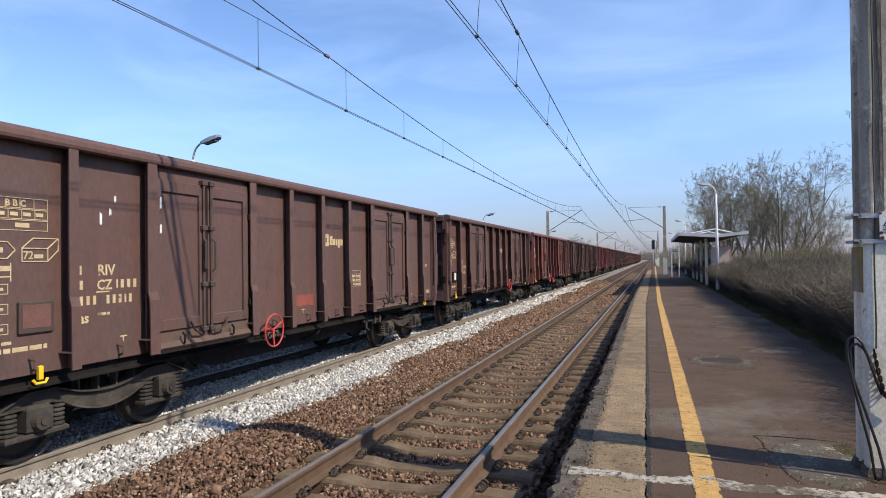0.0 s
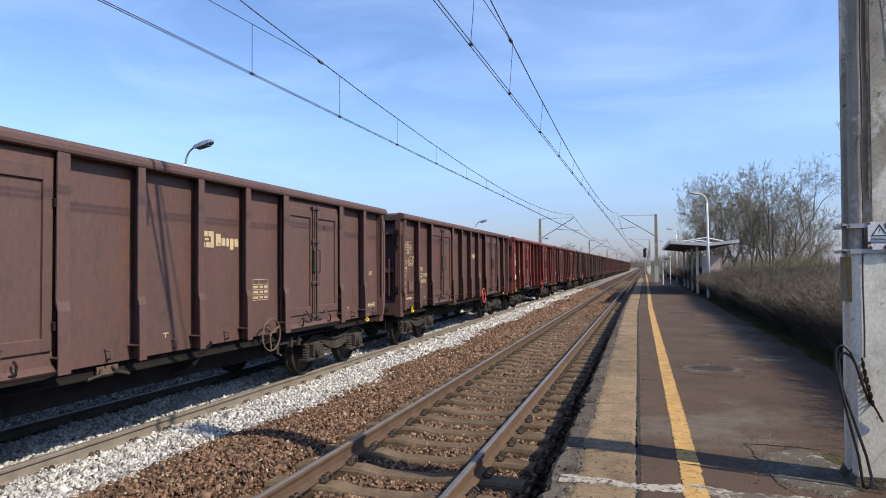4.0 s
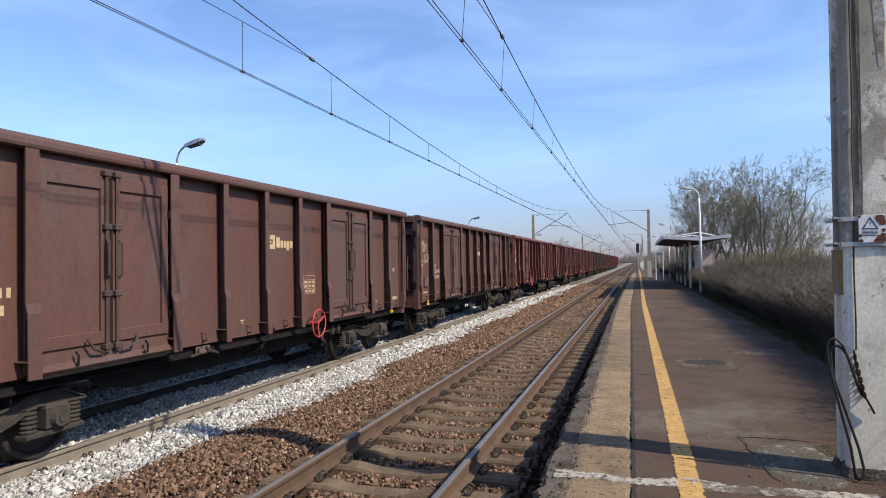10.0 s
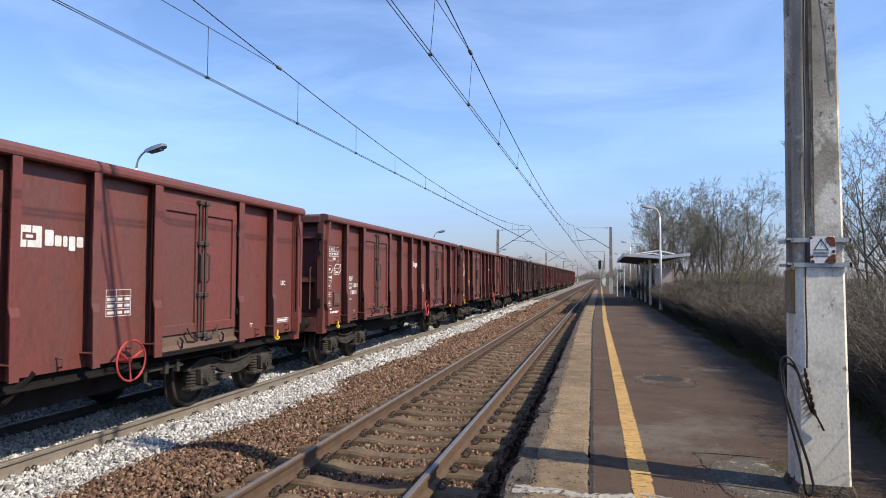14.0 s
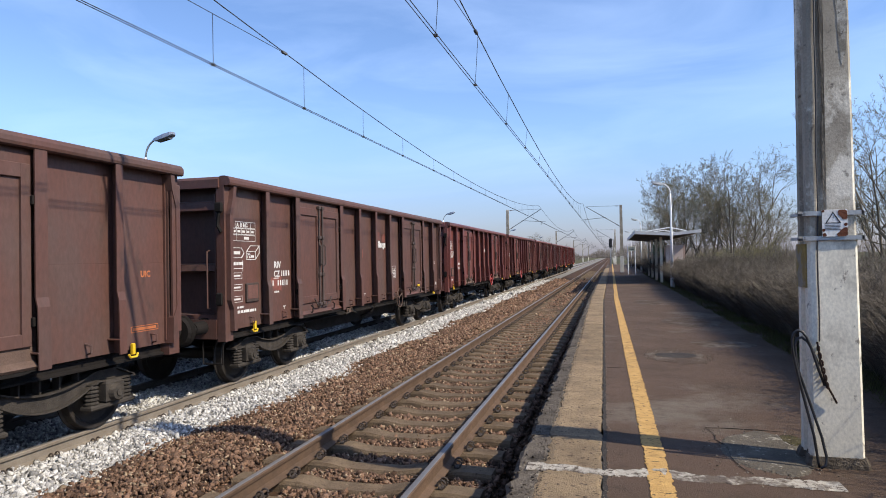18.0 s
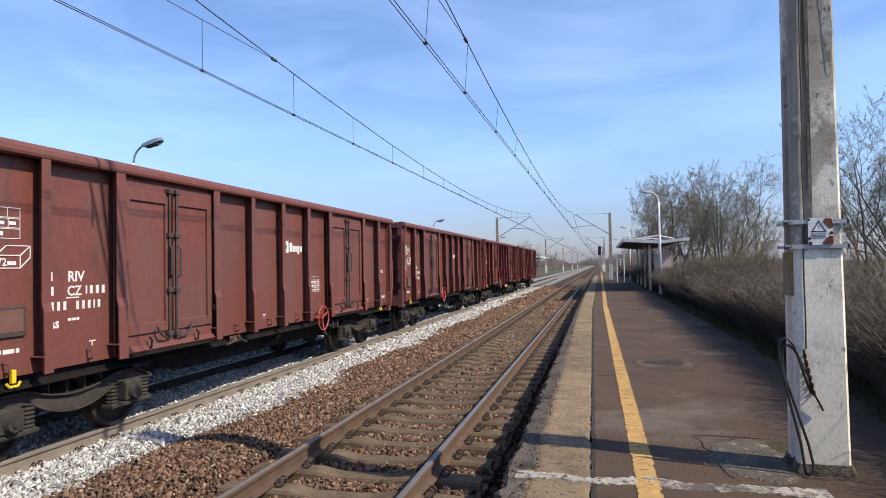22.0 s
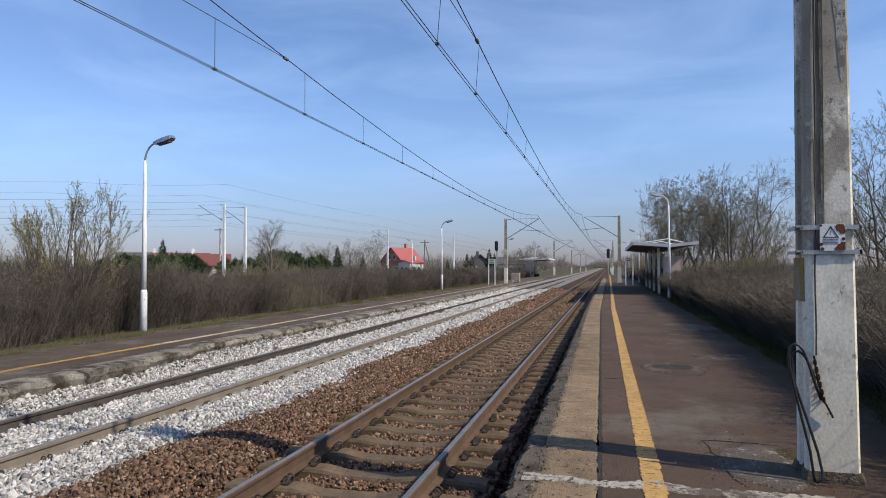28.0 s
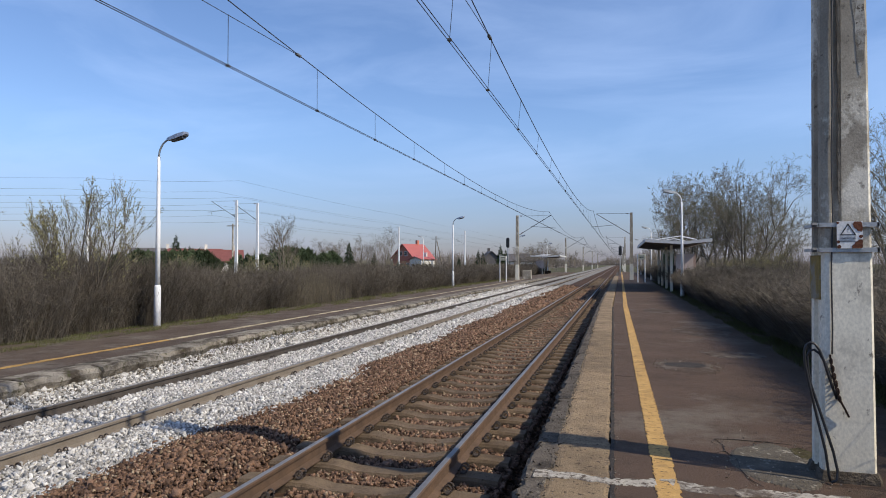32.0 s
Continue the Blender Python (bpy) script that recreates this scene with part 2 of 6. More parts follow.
CONIFER = surface("conifer_needles", (0.040, 0.060, 0.030), (0.026, 0.040, 0.021), 5, 0.85, 0.2, 40, vary=0.15, island=0.4)
STRAW = surface("dry_reed", (0.20, 0.172, 0.125), (0.14, 0.120, 0.09), 5, 0.9, 0.2, 40, vary=0.1, island=0.3)
WIRE = plain("wire_copper", (0.045, 0.042, 0.042), 0.5, 0.3)
STEEL_DARK = surface("galvanised_dark", (0.13, 0.13, 0.13), (0.09, 0.09, 0.09), 5, 0.6, 0.2, 50, metal=0.3)
STEEL_PALE = surface("galvanised_pale", (0.42, 0.43, 0.43), (0.34, 0.35, 0.35), 5, 0.5, 0.15, 50, metal=0.4)
WHITE_POLE = surface("white_painted_pole", (0.80, 0.80, 0.79), (0.70, 0.70, 0.70), 3, 0.5, 0.1, 50, streak=4, vary=0.03)
MARK_ORANGE = plain("marking_orange", (0.42, 0.13, 0.045), 0.65)
OCHRE_DUST = surface("ochre_dust", (0.26, 0.135, 0.055), (0.15, 0.085, 0.045), 3, 0.85, 0.2, 60, stain=(0.12, 0.07, 0.05))
EVERGREEN = surface("evergreen_leaves", (0.050, 0.070, 0.032), (0.036, 0.050, 0.026), 5, 0.85, 0.2, 40, vary=0.2, island=0.4)
# greyed bark tone: distance haze is put into the colour
FAR_WOOD = surface("hazed_branches", (0.19, 0.165, 0.145), (0.14, 0.125, 0.115), 0.05, 0.95, 0.0, 2, vary=0.0, island=0.3)
FAR_ASPHALT = surface("grey_brown_asphalt", (0.112, 0.084, 0.063), (0.082, 0.060, 0.046), 1.2, 0.9, 0.7, 90, stain=(0.175, 0.152, 0.122), stain_at=(0.52, 0.68), vary=0.0, fleck=(0.062, 0.048, 0.036), fleck_at=(0.56, 0.68), fleck_scale=3.0)
# sky glare on the housing is put into this pale blue-grey
LANTERN = surface("lantern_glare_tone", (0.36, 0.38, 0.42), (0.27, 0.29, 0.33), 6, 0.35, 0.1, 50, metal=0.5)
BAR_GRIME = surface("bar_grime", (0.062, 0.040, 0.032), (0.042, 0.029, 0.025), 4, 0.7, 0.2, 60)
RUBBLE = surface("earthy_rubble", (0.24, 0.21, 0.17), (0.12, 0.102, 0.08), 20, 0.92, 0.8, 90, vary=0.0, island=0.65)
STONE_TAN = surface("tan_ballast", (0.36, 0.27, 0.18), (0.24, 0.17, 0.11), 26, 0.88, 0.5, 120, vary=0.0, island=0.4)
RAIL_GREY = surface("grimy_rail", (0.095, 0.080, 0.068), (0.060, 0.052, 0.045), 4, 0.8, 0.2, 70)
RAIL_DUSTY = surface("dusty_rail", (0.235, 0.200, 0.160), (0.165, 0.135, 0.105), 4, 0.82, 0.2, 70)


# ---- building tools ----
class Geo:
    """Collects vertices and faces of one mesh."""

    def __init__(self):
        self.v, self.f = [], []

    def add(self, verts, faces):
        k = len(self.v)
        self.v += [tuple(p) for p in verts]
        self.f += [tuple(i + k for i in q) for q in faces]
        return self

    def box(self, x0, x1, y0, y1, z0, z1):
        return self.add([(x, y, z) for x in (x0, x1) for y in (y0, y1) for z in (z0, z1)],
                        [(0, 1, 3, 2), (4, 6, 7, 5), (0, 4, 5, 1), (2, 3, 7, 6), (0, 2, 6, 4), (1, 5, 7, 3)])

    def slab(self, x0, x1, y0, y1, z0, z1, c=0.01):
        """A box with its upper and lower rims chamfered."""
        rings = []
        for z, d in ((z0, c), (z0 + c, 0), (z1 - c, 0), (z1, c)):
            rings.append([(x0 + d, y0 + d, z), (x1 - d, y0 + d, z), (x1 - d, y1 - d, z), (x0 + d, y1 - d, z)])
        return self.loft(rings)

    def loft(self, rings, caps=True):
        n = len(rings[0])
        faces = [(a * n + i, a * n + (i + 1) % n, (a + 1) * n + (i + 1) % n, (a + 1) * n + i) for a in range(len(rings) - 1) for i in range(n)]
        if caps:
            faces += [tuple(range(n))[::-1], tuple((len(rings) - 1) * n + i for i in range(n))]
        return self.add([p for r in rings for p in r], faces)

    def profile_y(self, points, y0, y1):
        """Points (x, z) drawn out along y."""
        return self.loft([[(x, y, z) for x, z in points] for y in (y0, y1)])

    def profile_x(self, points, x0, x1):
        """Points (y, z) drawn out along x."""
        return self.loft([[(x, y, z) for y, z in points] for x in (x0, x1)])

    def tube(self, points, radii, n=6):
        pts = [Vector(p) for p in points]
        if isinstance(radii, (int, float)):
            radii = [radii] * len(pts)
        rings = []
        for i, p in enumerate(pts):
            d = (pts[min(i + 1, len(pts) - 1)] - pts[max(i - 1, 0)]).normalized()
            u = d.orthogonal().normalized() if i == 0 else (u - d * u.dot(d)).normalized()
            w = d.cross(u)
            rings.append([p + radii[i] * (math.cos(6.28318 * k / n) * u + math.sin(6.28318 * k / n) * w) for k in range(n)])
        return self.loft(rings)

    def disc_x(self, x0, x1, y, z, r, n=20, r1=None):
        r1 = r if r1 is None else r1
        return self.loft([[(x, y + q * math.cos(6.28318 * k / n), z + q * math.sin(6.28318 * k / n)) for k in range(n)] for x, q in ((x0, r), (x1, r1))])

    def ring_x(self, x, y, z, r, w, n=24, m=6):
        """A torus round the x axis."""
        k = len(self.v)
        for i in range(n):
            a = 6.28318 * i / n
            for j in range(m):
                b = 6.28318 * j / m
                q = r + w * math.cos(b)
                self.v.append((x + w * math.sin(b), y + q * math.cos(a), z + q * math.sin(a)))
        for i in range(n):
            for j in range(m):
                self.f.append((k + i * m + j, k + (i + 1) % n * m + j, k + (i + 1) % n * m + (j + 1) % m, k + i * m + (j + 1) % m))
        return self

    def mesh(self, name, material, smooth=False):
        me = bpy.data.meshes.new(name)
        me.from_pydata(self.v, [], self.f)
        me.materials.append(material)
        bm = bmesh.new()
        bm.from_mesh(me)
        bmesh.ops.recalc_face_normals(bm, faces=bm.faces)
        bm.to_mesh(me)
        bm.free()
        if smooth:
            me.shade_smooth()
        return me


def part(name, geo, material, parent, label="", at=None, smooth=False):
    """Links a Geo, or a mesh that is there already, as one part of a thing."""
    me = geo.mesh(name, material, smooth) if isinstance(geo, Geo) else geo
    ob = new(name, me)
    ob.parent = parent
    if at is not None:
        ob.matrix_basis = at
    return tagged(ob, label)


def thing(name, label, category, at=None, group="", kind=""):
    ob = new(name)
    ob.empty_display_size = 0.2
    if at is not None:
        ob.matrix_basis = at
    return tagged(ob, label, category, group, kind)


def one(name, geo, material, label, category="", kind="", group="", at=None, smooth=False):
    ob = new(name, geo.mesh(name, material, smooth) if isinstance(geo, Geo) else geo)
    if at is not None:
        ob.matrix_basis = at
    return tagged(ob, label, category, group, kind)


def fast_mesh(name, verts, faces, material):
    """verts (n, 3) and quads or triangles (m, k) as arrays."""
    me = bpy.data.meshes.new(name)
    m, k = faces.shape
    me.vertices.add(len(verts))
    me.vertices.foreach_set("co", np.ascontiguousarray(verts, dtype=np.float32).ravel())
    me.loops.add(m * k)
    me.loops.foreach_set("vertex_index", np.ascontiguousarray(faces, dtype=np.int32).ravel())
    me.polygons.add(m)
    me.polygons.foreach_set("loop_start", np.arange(m, dtype=np.int32) * k)
    me.polygons.foreach_set("loop_total", np.full(m, k, dtype=np.int32))
    me.materials.append(material)
    me.update(calc_edges=True)
    return me


RNG = np.random.default_rng(7)
CUBE_V = np.array([(x, y, z) for x in (-1, 1) for y in (-1, 1) for z in (-1, 1)], float)
CUBE_F = np.array([(0, 1, 3, 2), (4, 6, 7, 5), (0, 4, 5, 1), (2, 3, 7, 6), (0, 2, 6, 4), (1, 5, 7, 3)])


def stones(name, centres, size, material):
    """Angular broken stones, one lump of eight corners each."""
    n = len(centres)
    q = RNG.normal(size=(n, 4))
    q /= np.linalg.norm(q, axis=1)[:, None]
    w, x, y, z = q.T
    rot = np.stack([np.stack([1 - 2 * (y * y + z * z), 2 * (x * y - z * w), 2 * (x * z + y * w)], 1),
                    np.stack([2 * (x * y + z * w), 1 - 2 * (x * x + z * z), 2 * (y * z - x * w)], 1),
                    np.stack([2 * (x * z - y * w), 2 * (y * z + x * w), 1 - 2 * (x * x + y * y)], 1)], 1)
    s = (size * RNG.lognormal(0, 0.34, n))[:, None] * np.stack([np.full(n, 1.15), RNG.uniform(0.5, 1, n), RNG.uniform(0.28, 0.62, n)], 1)
    v = CUBE_V[None] * (1 + RNG.uniform(-0.62, 0.35, (n, 8, 3)))
    v = np.einsum("nij,nkj->nki", rot, v * s[:, None]) + centres[:, None]
    f = (CUBE_F[None] + 8 * np.arange(n)[:, None, None]).reshape(-1, 4)
    return fast_mesh(name, v.reshape(-1, 3), f, material)


def letters(name, text, size, material, bold=0.0):
    """Flat lettering as a mesh in the plane x = 0, read along y from the +x side."""
    cu = bpy.data.curves.new(name, "FONT")
    cu.body, cu.size, cu.offset, cu.extrude, cu.resolution_u = text, size, bold, 0.001, 2
    ob = bpy.data.objects.new(name, cu)
    scene.collection.objects.link(ob)
    me = bpy.data.meshes.new_from_object(ob.evaluated_get(bpy.context.evaluated_depsgraph_get()))
    bpy.data.objects.remove(ob)
    bpy.data.curves.remove(cu)
    me.transform(Matrix(((0, 0, 1, 0), (1, 0, 0, 0), (0, 1, 0, 0), (0, 0, 0, 1))))
    me.materials.clear()
    me.materials.append(material)
    return me


# ---- ground, ballast and tracks ----
FAR_X, FAR_Z = -4.617, -0.085     # centre line and rail top of the second track
PLAT_Z, PLAT2_Z = 0.30, 0.20
SLEEPER_0 = 5.17                  # one sleeper lies here, the rest every 0.6 m


def make_ground():
    g = Geo()
    xs = [-2500, -900, -300, -120, -60, -30, -14, -10.2, -6.0, 1.7, 6.0, 10, 30, 80, 300, 900, 2500]
    ys = [-2500, -900, -420, -120, -30, 0, 20, 40, 70, 110, 180, 300, 600, 1200, 2500]
    h = {-14: -0.05, -10.2: 0.12, -6.0: -0.6, 1.7: -0.6, 6.0: 0.24, 10: 0.1}
    k = len(ys)
    g.add([(x, y, h.get(x, -0.3)) for x in xs for y in ys],
          [(i * k + j, (i + 1) * k + j, (i + 1) * k + j + 1, i * k + j + 1) for i in range(len(xs) - 1) for j in range(len(ys) - 1)])
    one("ground", g, EARTH, "spring grass and bare earth beside the railway", kind="structure")


def bed_height(x, y):
    """Height of the ballast at a place; hollows keep the rails free, a ditch deepens the platform's shade."""
    near = 1.95 > x > -2.6
    z = np.where(near, -0.21, FAR_Z - 0.16)
    z = np.where((x < -1.35) & (x > -2.7), -0.21 + 0.07 * np.sin((x + 2.7) / 1.35 * math.pi), z)
    z = np.where(x < -5.45, FAR_Z - 0.16 + 0.36 * np.clip(-5.45 - x, 0, 0.7), z)
    z = np.where(np.abs(x) < 1.3, -0.265, z)
    # ditch dug at the platform foot to darken the shadow strip
    z = np.where(x > 1.3, -0.36 - 0.16 * np.clip((x - 1.3) / 0.2, 0, 1), z)
    return z + 0.02 * np.sin(x * 3.1 + y * 0.9) * np.cos(y * 1.7)


bed_height = np.vectorize(bed_height)
COLOUR_EDGE = -2.55               # pale stone begins here


def edge_at(y):
    return COLOUR_EDGE + 0.22 * np.sin(y * 0.8) + 0.12 * np.sin(y * 2.3 + 1) - 0.004 * y


def make_beds():
    ys = list(np.arange(-12, 60, 1.0)) + [60, 90, 140, 220, 400, 700]
    ys = [-420, -200, -60] + ys
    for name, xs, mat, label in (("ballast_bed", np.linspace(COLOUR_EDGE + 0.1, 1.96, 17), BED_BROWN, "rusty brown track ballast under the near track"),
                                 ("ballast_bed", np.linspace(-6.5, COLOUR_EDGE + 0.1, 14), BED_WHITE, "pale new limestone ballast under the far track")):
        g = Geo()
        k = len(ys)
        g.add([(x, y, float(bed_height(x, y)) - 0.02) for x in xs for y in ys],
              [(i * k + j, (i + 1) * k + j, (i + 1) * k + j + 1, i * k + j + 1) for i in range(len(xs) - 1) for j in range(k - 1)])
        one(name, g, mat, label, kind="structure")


RAIL_PROFILE = [(-0.075, -0.172), (0.075, -0.172), (0.075, -0.160), (0.012, -0.135), (0.009, -0.052), (0.034, -0.040), (0.036, -0.012),
                (0.028, -0.0015), (-0.028, -0.0015), (-0.036, -0.012), (-0.034, -0.040), (-0.009, -0.052), (-0.012, -0.135), (-0.075, -0.160)]


def make_track(cx, cz, buried, label):
    track = thing("railway_track", label, "railway track", pose(cx, 0, cz), kind="structure")
    for s in (-0.7535, 0.7535):
        rail = part("rail", Geo().profile_y([(s + x, z) for x, z in RAIL_PROFILE], -420, 700), RAIL_DUSTY if buried and s > 0 else RAIL_GREY if buried else RAIL_SIDE, track, "dusty steel rail with a bright running band" if buried and s > 0 else "rusty steel rail with a bright running band")
        part("running_band", Geo().profile_y([(s - 0.027, -0.0014), (s + 0.027, -0.0014), (s + 0.018, 0.0016), (s - 0.018, 0.0016)], -420, 700), RAIL_TOP, rail, "polished rail head")
    # concrete sleeper: high seats under the rails, a dipped waist between them
    prof = [(-1.25, -0.20), (-1.02, -0.185), (-0.5, -0.185), (-0.28, -0.225), (0.28, -0.225), (0.5, -0.185), (1.02, -0.185), (1.25, -0.20)]
    g = Geo()
    rings = []
    for x, z in prof:
        rings.append([(x, -0.14, -0.36), (x, 0.14, -0.36), (x, 0.125, z - 0.03), (x, 0.105, z), (x, -0.105, z), (x, -0.125, z - 0.03)])
    g.loft(rings)
    sleeper = g.mesh("sleeper", SLEEPER)
    # spring clip: a coil loop on an iron shoulder
    c = Geo()
    c.slab(-0.02, 0.03, -0.03, 0.03, -0.19, -0.165, 0.006)
    for q in (-0.04, 0.04):
        c.tube([(0.036 * math.cos(a) + 0.018, q + 0.006 * math.sin(a), -0.134 + 0.038 * math.sin(a)) for a in np.linspace(0.2, 6.1, 10)], 0.0095, 5)
    c.tube([(-0.035, -0.045, -0.148), (-0.03, 0.0, -0.142), (-0.035, 0.045, -0.148)], 0.010, 4)
    clip = c.mesh("rail_clip", CLIP)
    spots = [(s + d, turn) for s in (-0.7535, 0.7535) for d, turn in ((-0.115, 180), (0.115, 0))]
    far = Geo()
    k = 0
    for i in range(-42, 150):
        y = SLEEPER_0 + 0.6 * i + (0.21 if buried else 0)
        if not buried or i % 9 == 4:
            part("sleeper", sleeper, SLEEPER, track, at=pose(0, y, -0.0 if not buried else -0.012))
        for x, turn in spots:
            if 0 <= i and k < (150 if buried else 296):
                part("rail_clip", clip, CLIP, track, at=pose(x, y + random.uniform(-0.01, 0.01), 0, 0, 0, turn + random.uniform(-6, 6)))
                k += 1
            else:
                far.slab(x - 0.045, x + 0.045, y - 0.055, y + 0.055, -0.19, -0.105, 0.02)
    tagged(part("far_clips", far, CLIP, track), kind="stuff")
    return track


def make_stones():
    def scatter(x0, x1, y0, y1, per, keep):
        n = int((x1 - x0) * (y1 - y0) * per)
        x, y = RNG.uniform(x0, x1, n), RNG.uniform(y0, y1, n)
        ok = keep(x, y)
        x, y = x[ok], y[ok]
        return np.stack([x, y, bed_height(x, y) + RNG.uniform(-0.015, 0.022, len(x))], 1)

    def clear(x, y, cx, cz):
        free = np.ones(len(x), bool)
        for s in (-0.7535, 0.7535):
            free &= np.abs(x - cx - s) > 0.10
        return free

    def on_sleeper(x, y):
        d = (y - SLEEPER_0 + 0.3) % 0.6 - 0.3
        return (np.abs(d) < 0.15) & (np.abs(x) < 1.24) & (RNG.uniform(size=len(x)) > 0.03)

    for y0, y1, per, size in ((-5.0, 3.0, 420, 0.028), (3.0, 14, 1350, 0.0180), (14, 30, 600, 0.0245), (30, 60, 170, 0.042)):
        # stones end at 1.38: bare dark bed stands in for the platform's shade
        b = scatter(-3.1, 1.38, y0, y1, per, lambda x, y: clear(x, y, 0, 0) & ~on_sleeper(x, y) & (x > edge_at(y) + RNG.normal(0, 0.12, len(x))))
        one("ballast_stones", stones("ballast_stones", b, size, STONE_BROWN), STONE_BROWN, "rust-stained broken ballast stones", "gravel", "stuff")
        b = scatter(-3.1, 1.25, y0, y1, per * 0.10, lambda x, y: clear(x, y, 0, 0) & ~on_sleeper(x, y) & (x > edge_at(y) - 0.1))
        b[:, 2] += 0.012
        one("ballast_stones", stones("ballast_stones", b, size * 0.75, STONE_TAN), STONE_TAN, "scattered tan and pale stones among the rusty ballast", "gravel", "stuff")
        e = scatter(-6.30, -5.75, y0, y1, per * 0.22, lambda x, y: x < -5.90 + RNG.normal(0, 0.10, len(x)))
        e[:, 2] += 0.012
        one("rubble", stones("rubble", e, size * 0.95, RUBBLE), RUBBLE, "earthy rubble at the foot of the far platform", "gravel", "stuff")
        w = scatter(-6.2, -2.1, y0, y1, per, lambda x, y: clear(x, y, FAR_X, FAR_Z) & (x < edge_at(y) + RNG.normal(0, 0.12, len(x))))
        one("ballast_stones", stones("ballast_stones", w, size * 1.05, STONE_WHITE), STONE_WHITE, "clean pale limestone ballast stones", "gravel", "stuff")


def strip(x0, x1, y0, y1, z, h, wob=0.0, step=0.25, drift=0.0, seed=1):
    """A thin worn band along y with an uneven outline."""
    r = random.Random(seed)
    g = Geo()
    n = max(2, int((y1 - y0) / step))
    ys = [y0 + (y1 - y0) * i / n for i in range(n + 1)]
    row = [(x0 + drift * y + r.uniform(-wob, wob), x1 + drift * y + r.uniform(-wob, wob), y) for y in ys]
    rings = [[(a, y, z), (b, y, z), (b, y, z + h), (a, y, z + h)] for a, b, y in row]
    return g.loft(rings)


def make_platforms():
    # near platform: edge slabs, sandy slabs, asphalt, painted lines
    plat = thing("platform", "old low station platform with brown worn asphalt", "platform", kind="structure")
    D = -0.011
    g = Geo()
    ys = [-40, -10, 0, 5, 10, 20, 25, 45, 60, 90, 130]
    rings = [[(2.42 + D * min(max(y, 0), 25), y, -0.4), (6.2, y, -0.4), (6.2, y, PLAT_Z - 0.06), (5.2, y, PLAT_Z - 0.012), (2.42 + D * min(max(y, 0), 25), y, PLAT_Z)] for y in ys]
    g.loft(rings)
    part("asphalt", g, ASPHALT, plat, "brown worn asphalt with grey scuffs")
    wall = Geo()
    wall.loft([[(1.93 + D * min(max(y, 0), 25), y, -0.5), (2.40 + D * min(max(y, 0), 25), y, -0.5), (2.40 + D * min(max(y, 0), 25), y, PLAT_Z - 0.13), (1.93 + D * min(max(y, 0), 25), y, PLAT_Z - 0.13)] for y in ys])
    part("retaining_wall", wall, EDGE_CONCRETE, plat)
    r = random.Random(4)
    y = -6.0
    i = 0
    while y < 88:
        ln = 2.0 if y < 40 else 4.0
        d = D * min(max(y, 0), 25)
        out = -0.125 + 0.0045 * min(max(y, 0), 25)     # the slabs splay outwards towards the near end
        e = Geo()
        rows = []
        n = 22
        for j in range(n + 1):
            t = y + ln * j / n
            a, b = r.uniform(-0.032, 0.030), r.uniform(-0.022, 0.012)
            if j in (0, n):
                a += 0.02
            rows.append([(1.84 + out + d + a * 0.8, t, 0.10), (1.935 + d, t, 0.10), (1.935 + d + b, t, PLAT_Z - 0.02 + b), (1.905 + d, t, PLAT_Z - 0.004), (1.855 + out + d + a * 0.8, t, PLAT_Z - 0.012), (1.815 + out + d + a * 0.8, t, PLAT_Z - 0.05 + b)])
        rows[0] = [(p[0], p[1] + 0.006, p[2]) for p in rows[0]]
        rows[-1] = [(p[0], p[1] - 0.006, p[2]) for p in rows[-1]]
        e.loft(rows)
        part("edge_slab", e, EDGE_CONCRETE, plat, at=pose(0, 0, 0, 0, 0, 0))
        s = Geo()
        rows = []
        for j in range(n + 1):
            t = y + ln * j / n + (0.002 if j == 0 else -0.002 if j == n else 0)
            a, b = r.uniform(-0.02, 0.02), r.uniform(-0.025, 0.02)
            rows.append([(1.915 + d + a, t, 0.1), (2.385 + d + b, t, 0.1), (2.385 + d + b, t, PLAT_Z - 0.012), (2.35 + d + b, t, PLAT_Z + 0.002), (1.965 + d + a, t, PLAT_Z), (1.915 + d + a, t, PLAT_Z - 0.012)])
        s.loft(rows)
        part("sandy_slab", s, SANDY, plat)
        y += ln
        i += 1
    # painted lines
    y = 3.0
    part("yellow_line", strip(2.700, 2.862, -6.0, 25, PLAT_Z, 0.005, 0.011, 0.03, -0.0076, 3), LINE_YELLOW, plat, "worn yellow safety line")
    part("yellow_line", strip(2.510, 2.672, 25.02, 130, PLAT_Z, 0.005, 0.01, 1.5, 0, 4), LINE_YELLOW, plat, "worn yellow safety line")
    w = Geo()
    rr = random.Random(8)
    rows = []
    for j in range(61):
        x = 1.76 + 2.20 * j / 60
        y0 = 4.99 + 0.02 * math.sin(j * 0.3) + rr.uniform(-0.02, 0.02) - 0.0006 * j
        y1 = y0 + 0.17 + 0.025 * math.sin(j * 0.21 + 2) + rr.uniform(-0.022, 0.022)
        rows.append([(x, y0, PLAT_Z - 0.002), (x, y1, PLAT_Z - 0.002), (x, y1 - 0.012, PLAT_Z + 0.0045 + rr.uniform(-0.002, 0.002)), (x, y0 + 0.012, PLAT_Z + 0.0045 + rr.uniform(-0.002, 0.002))])
    w.loft(rows)
    part("white_line", w, LINE_WHITE, plat, "worn white cross line")
    # patches, cracks and crumbs in the surface
    def blob(x, y, rx, ry, h, seed, n=26):
        q = random.Random(seed)
        n *= 3
        ph = [q.uniform(0, 6.28) for _ in range(6)]
        ring = []
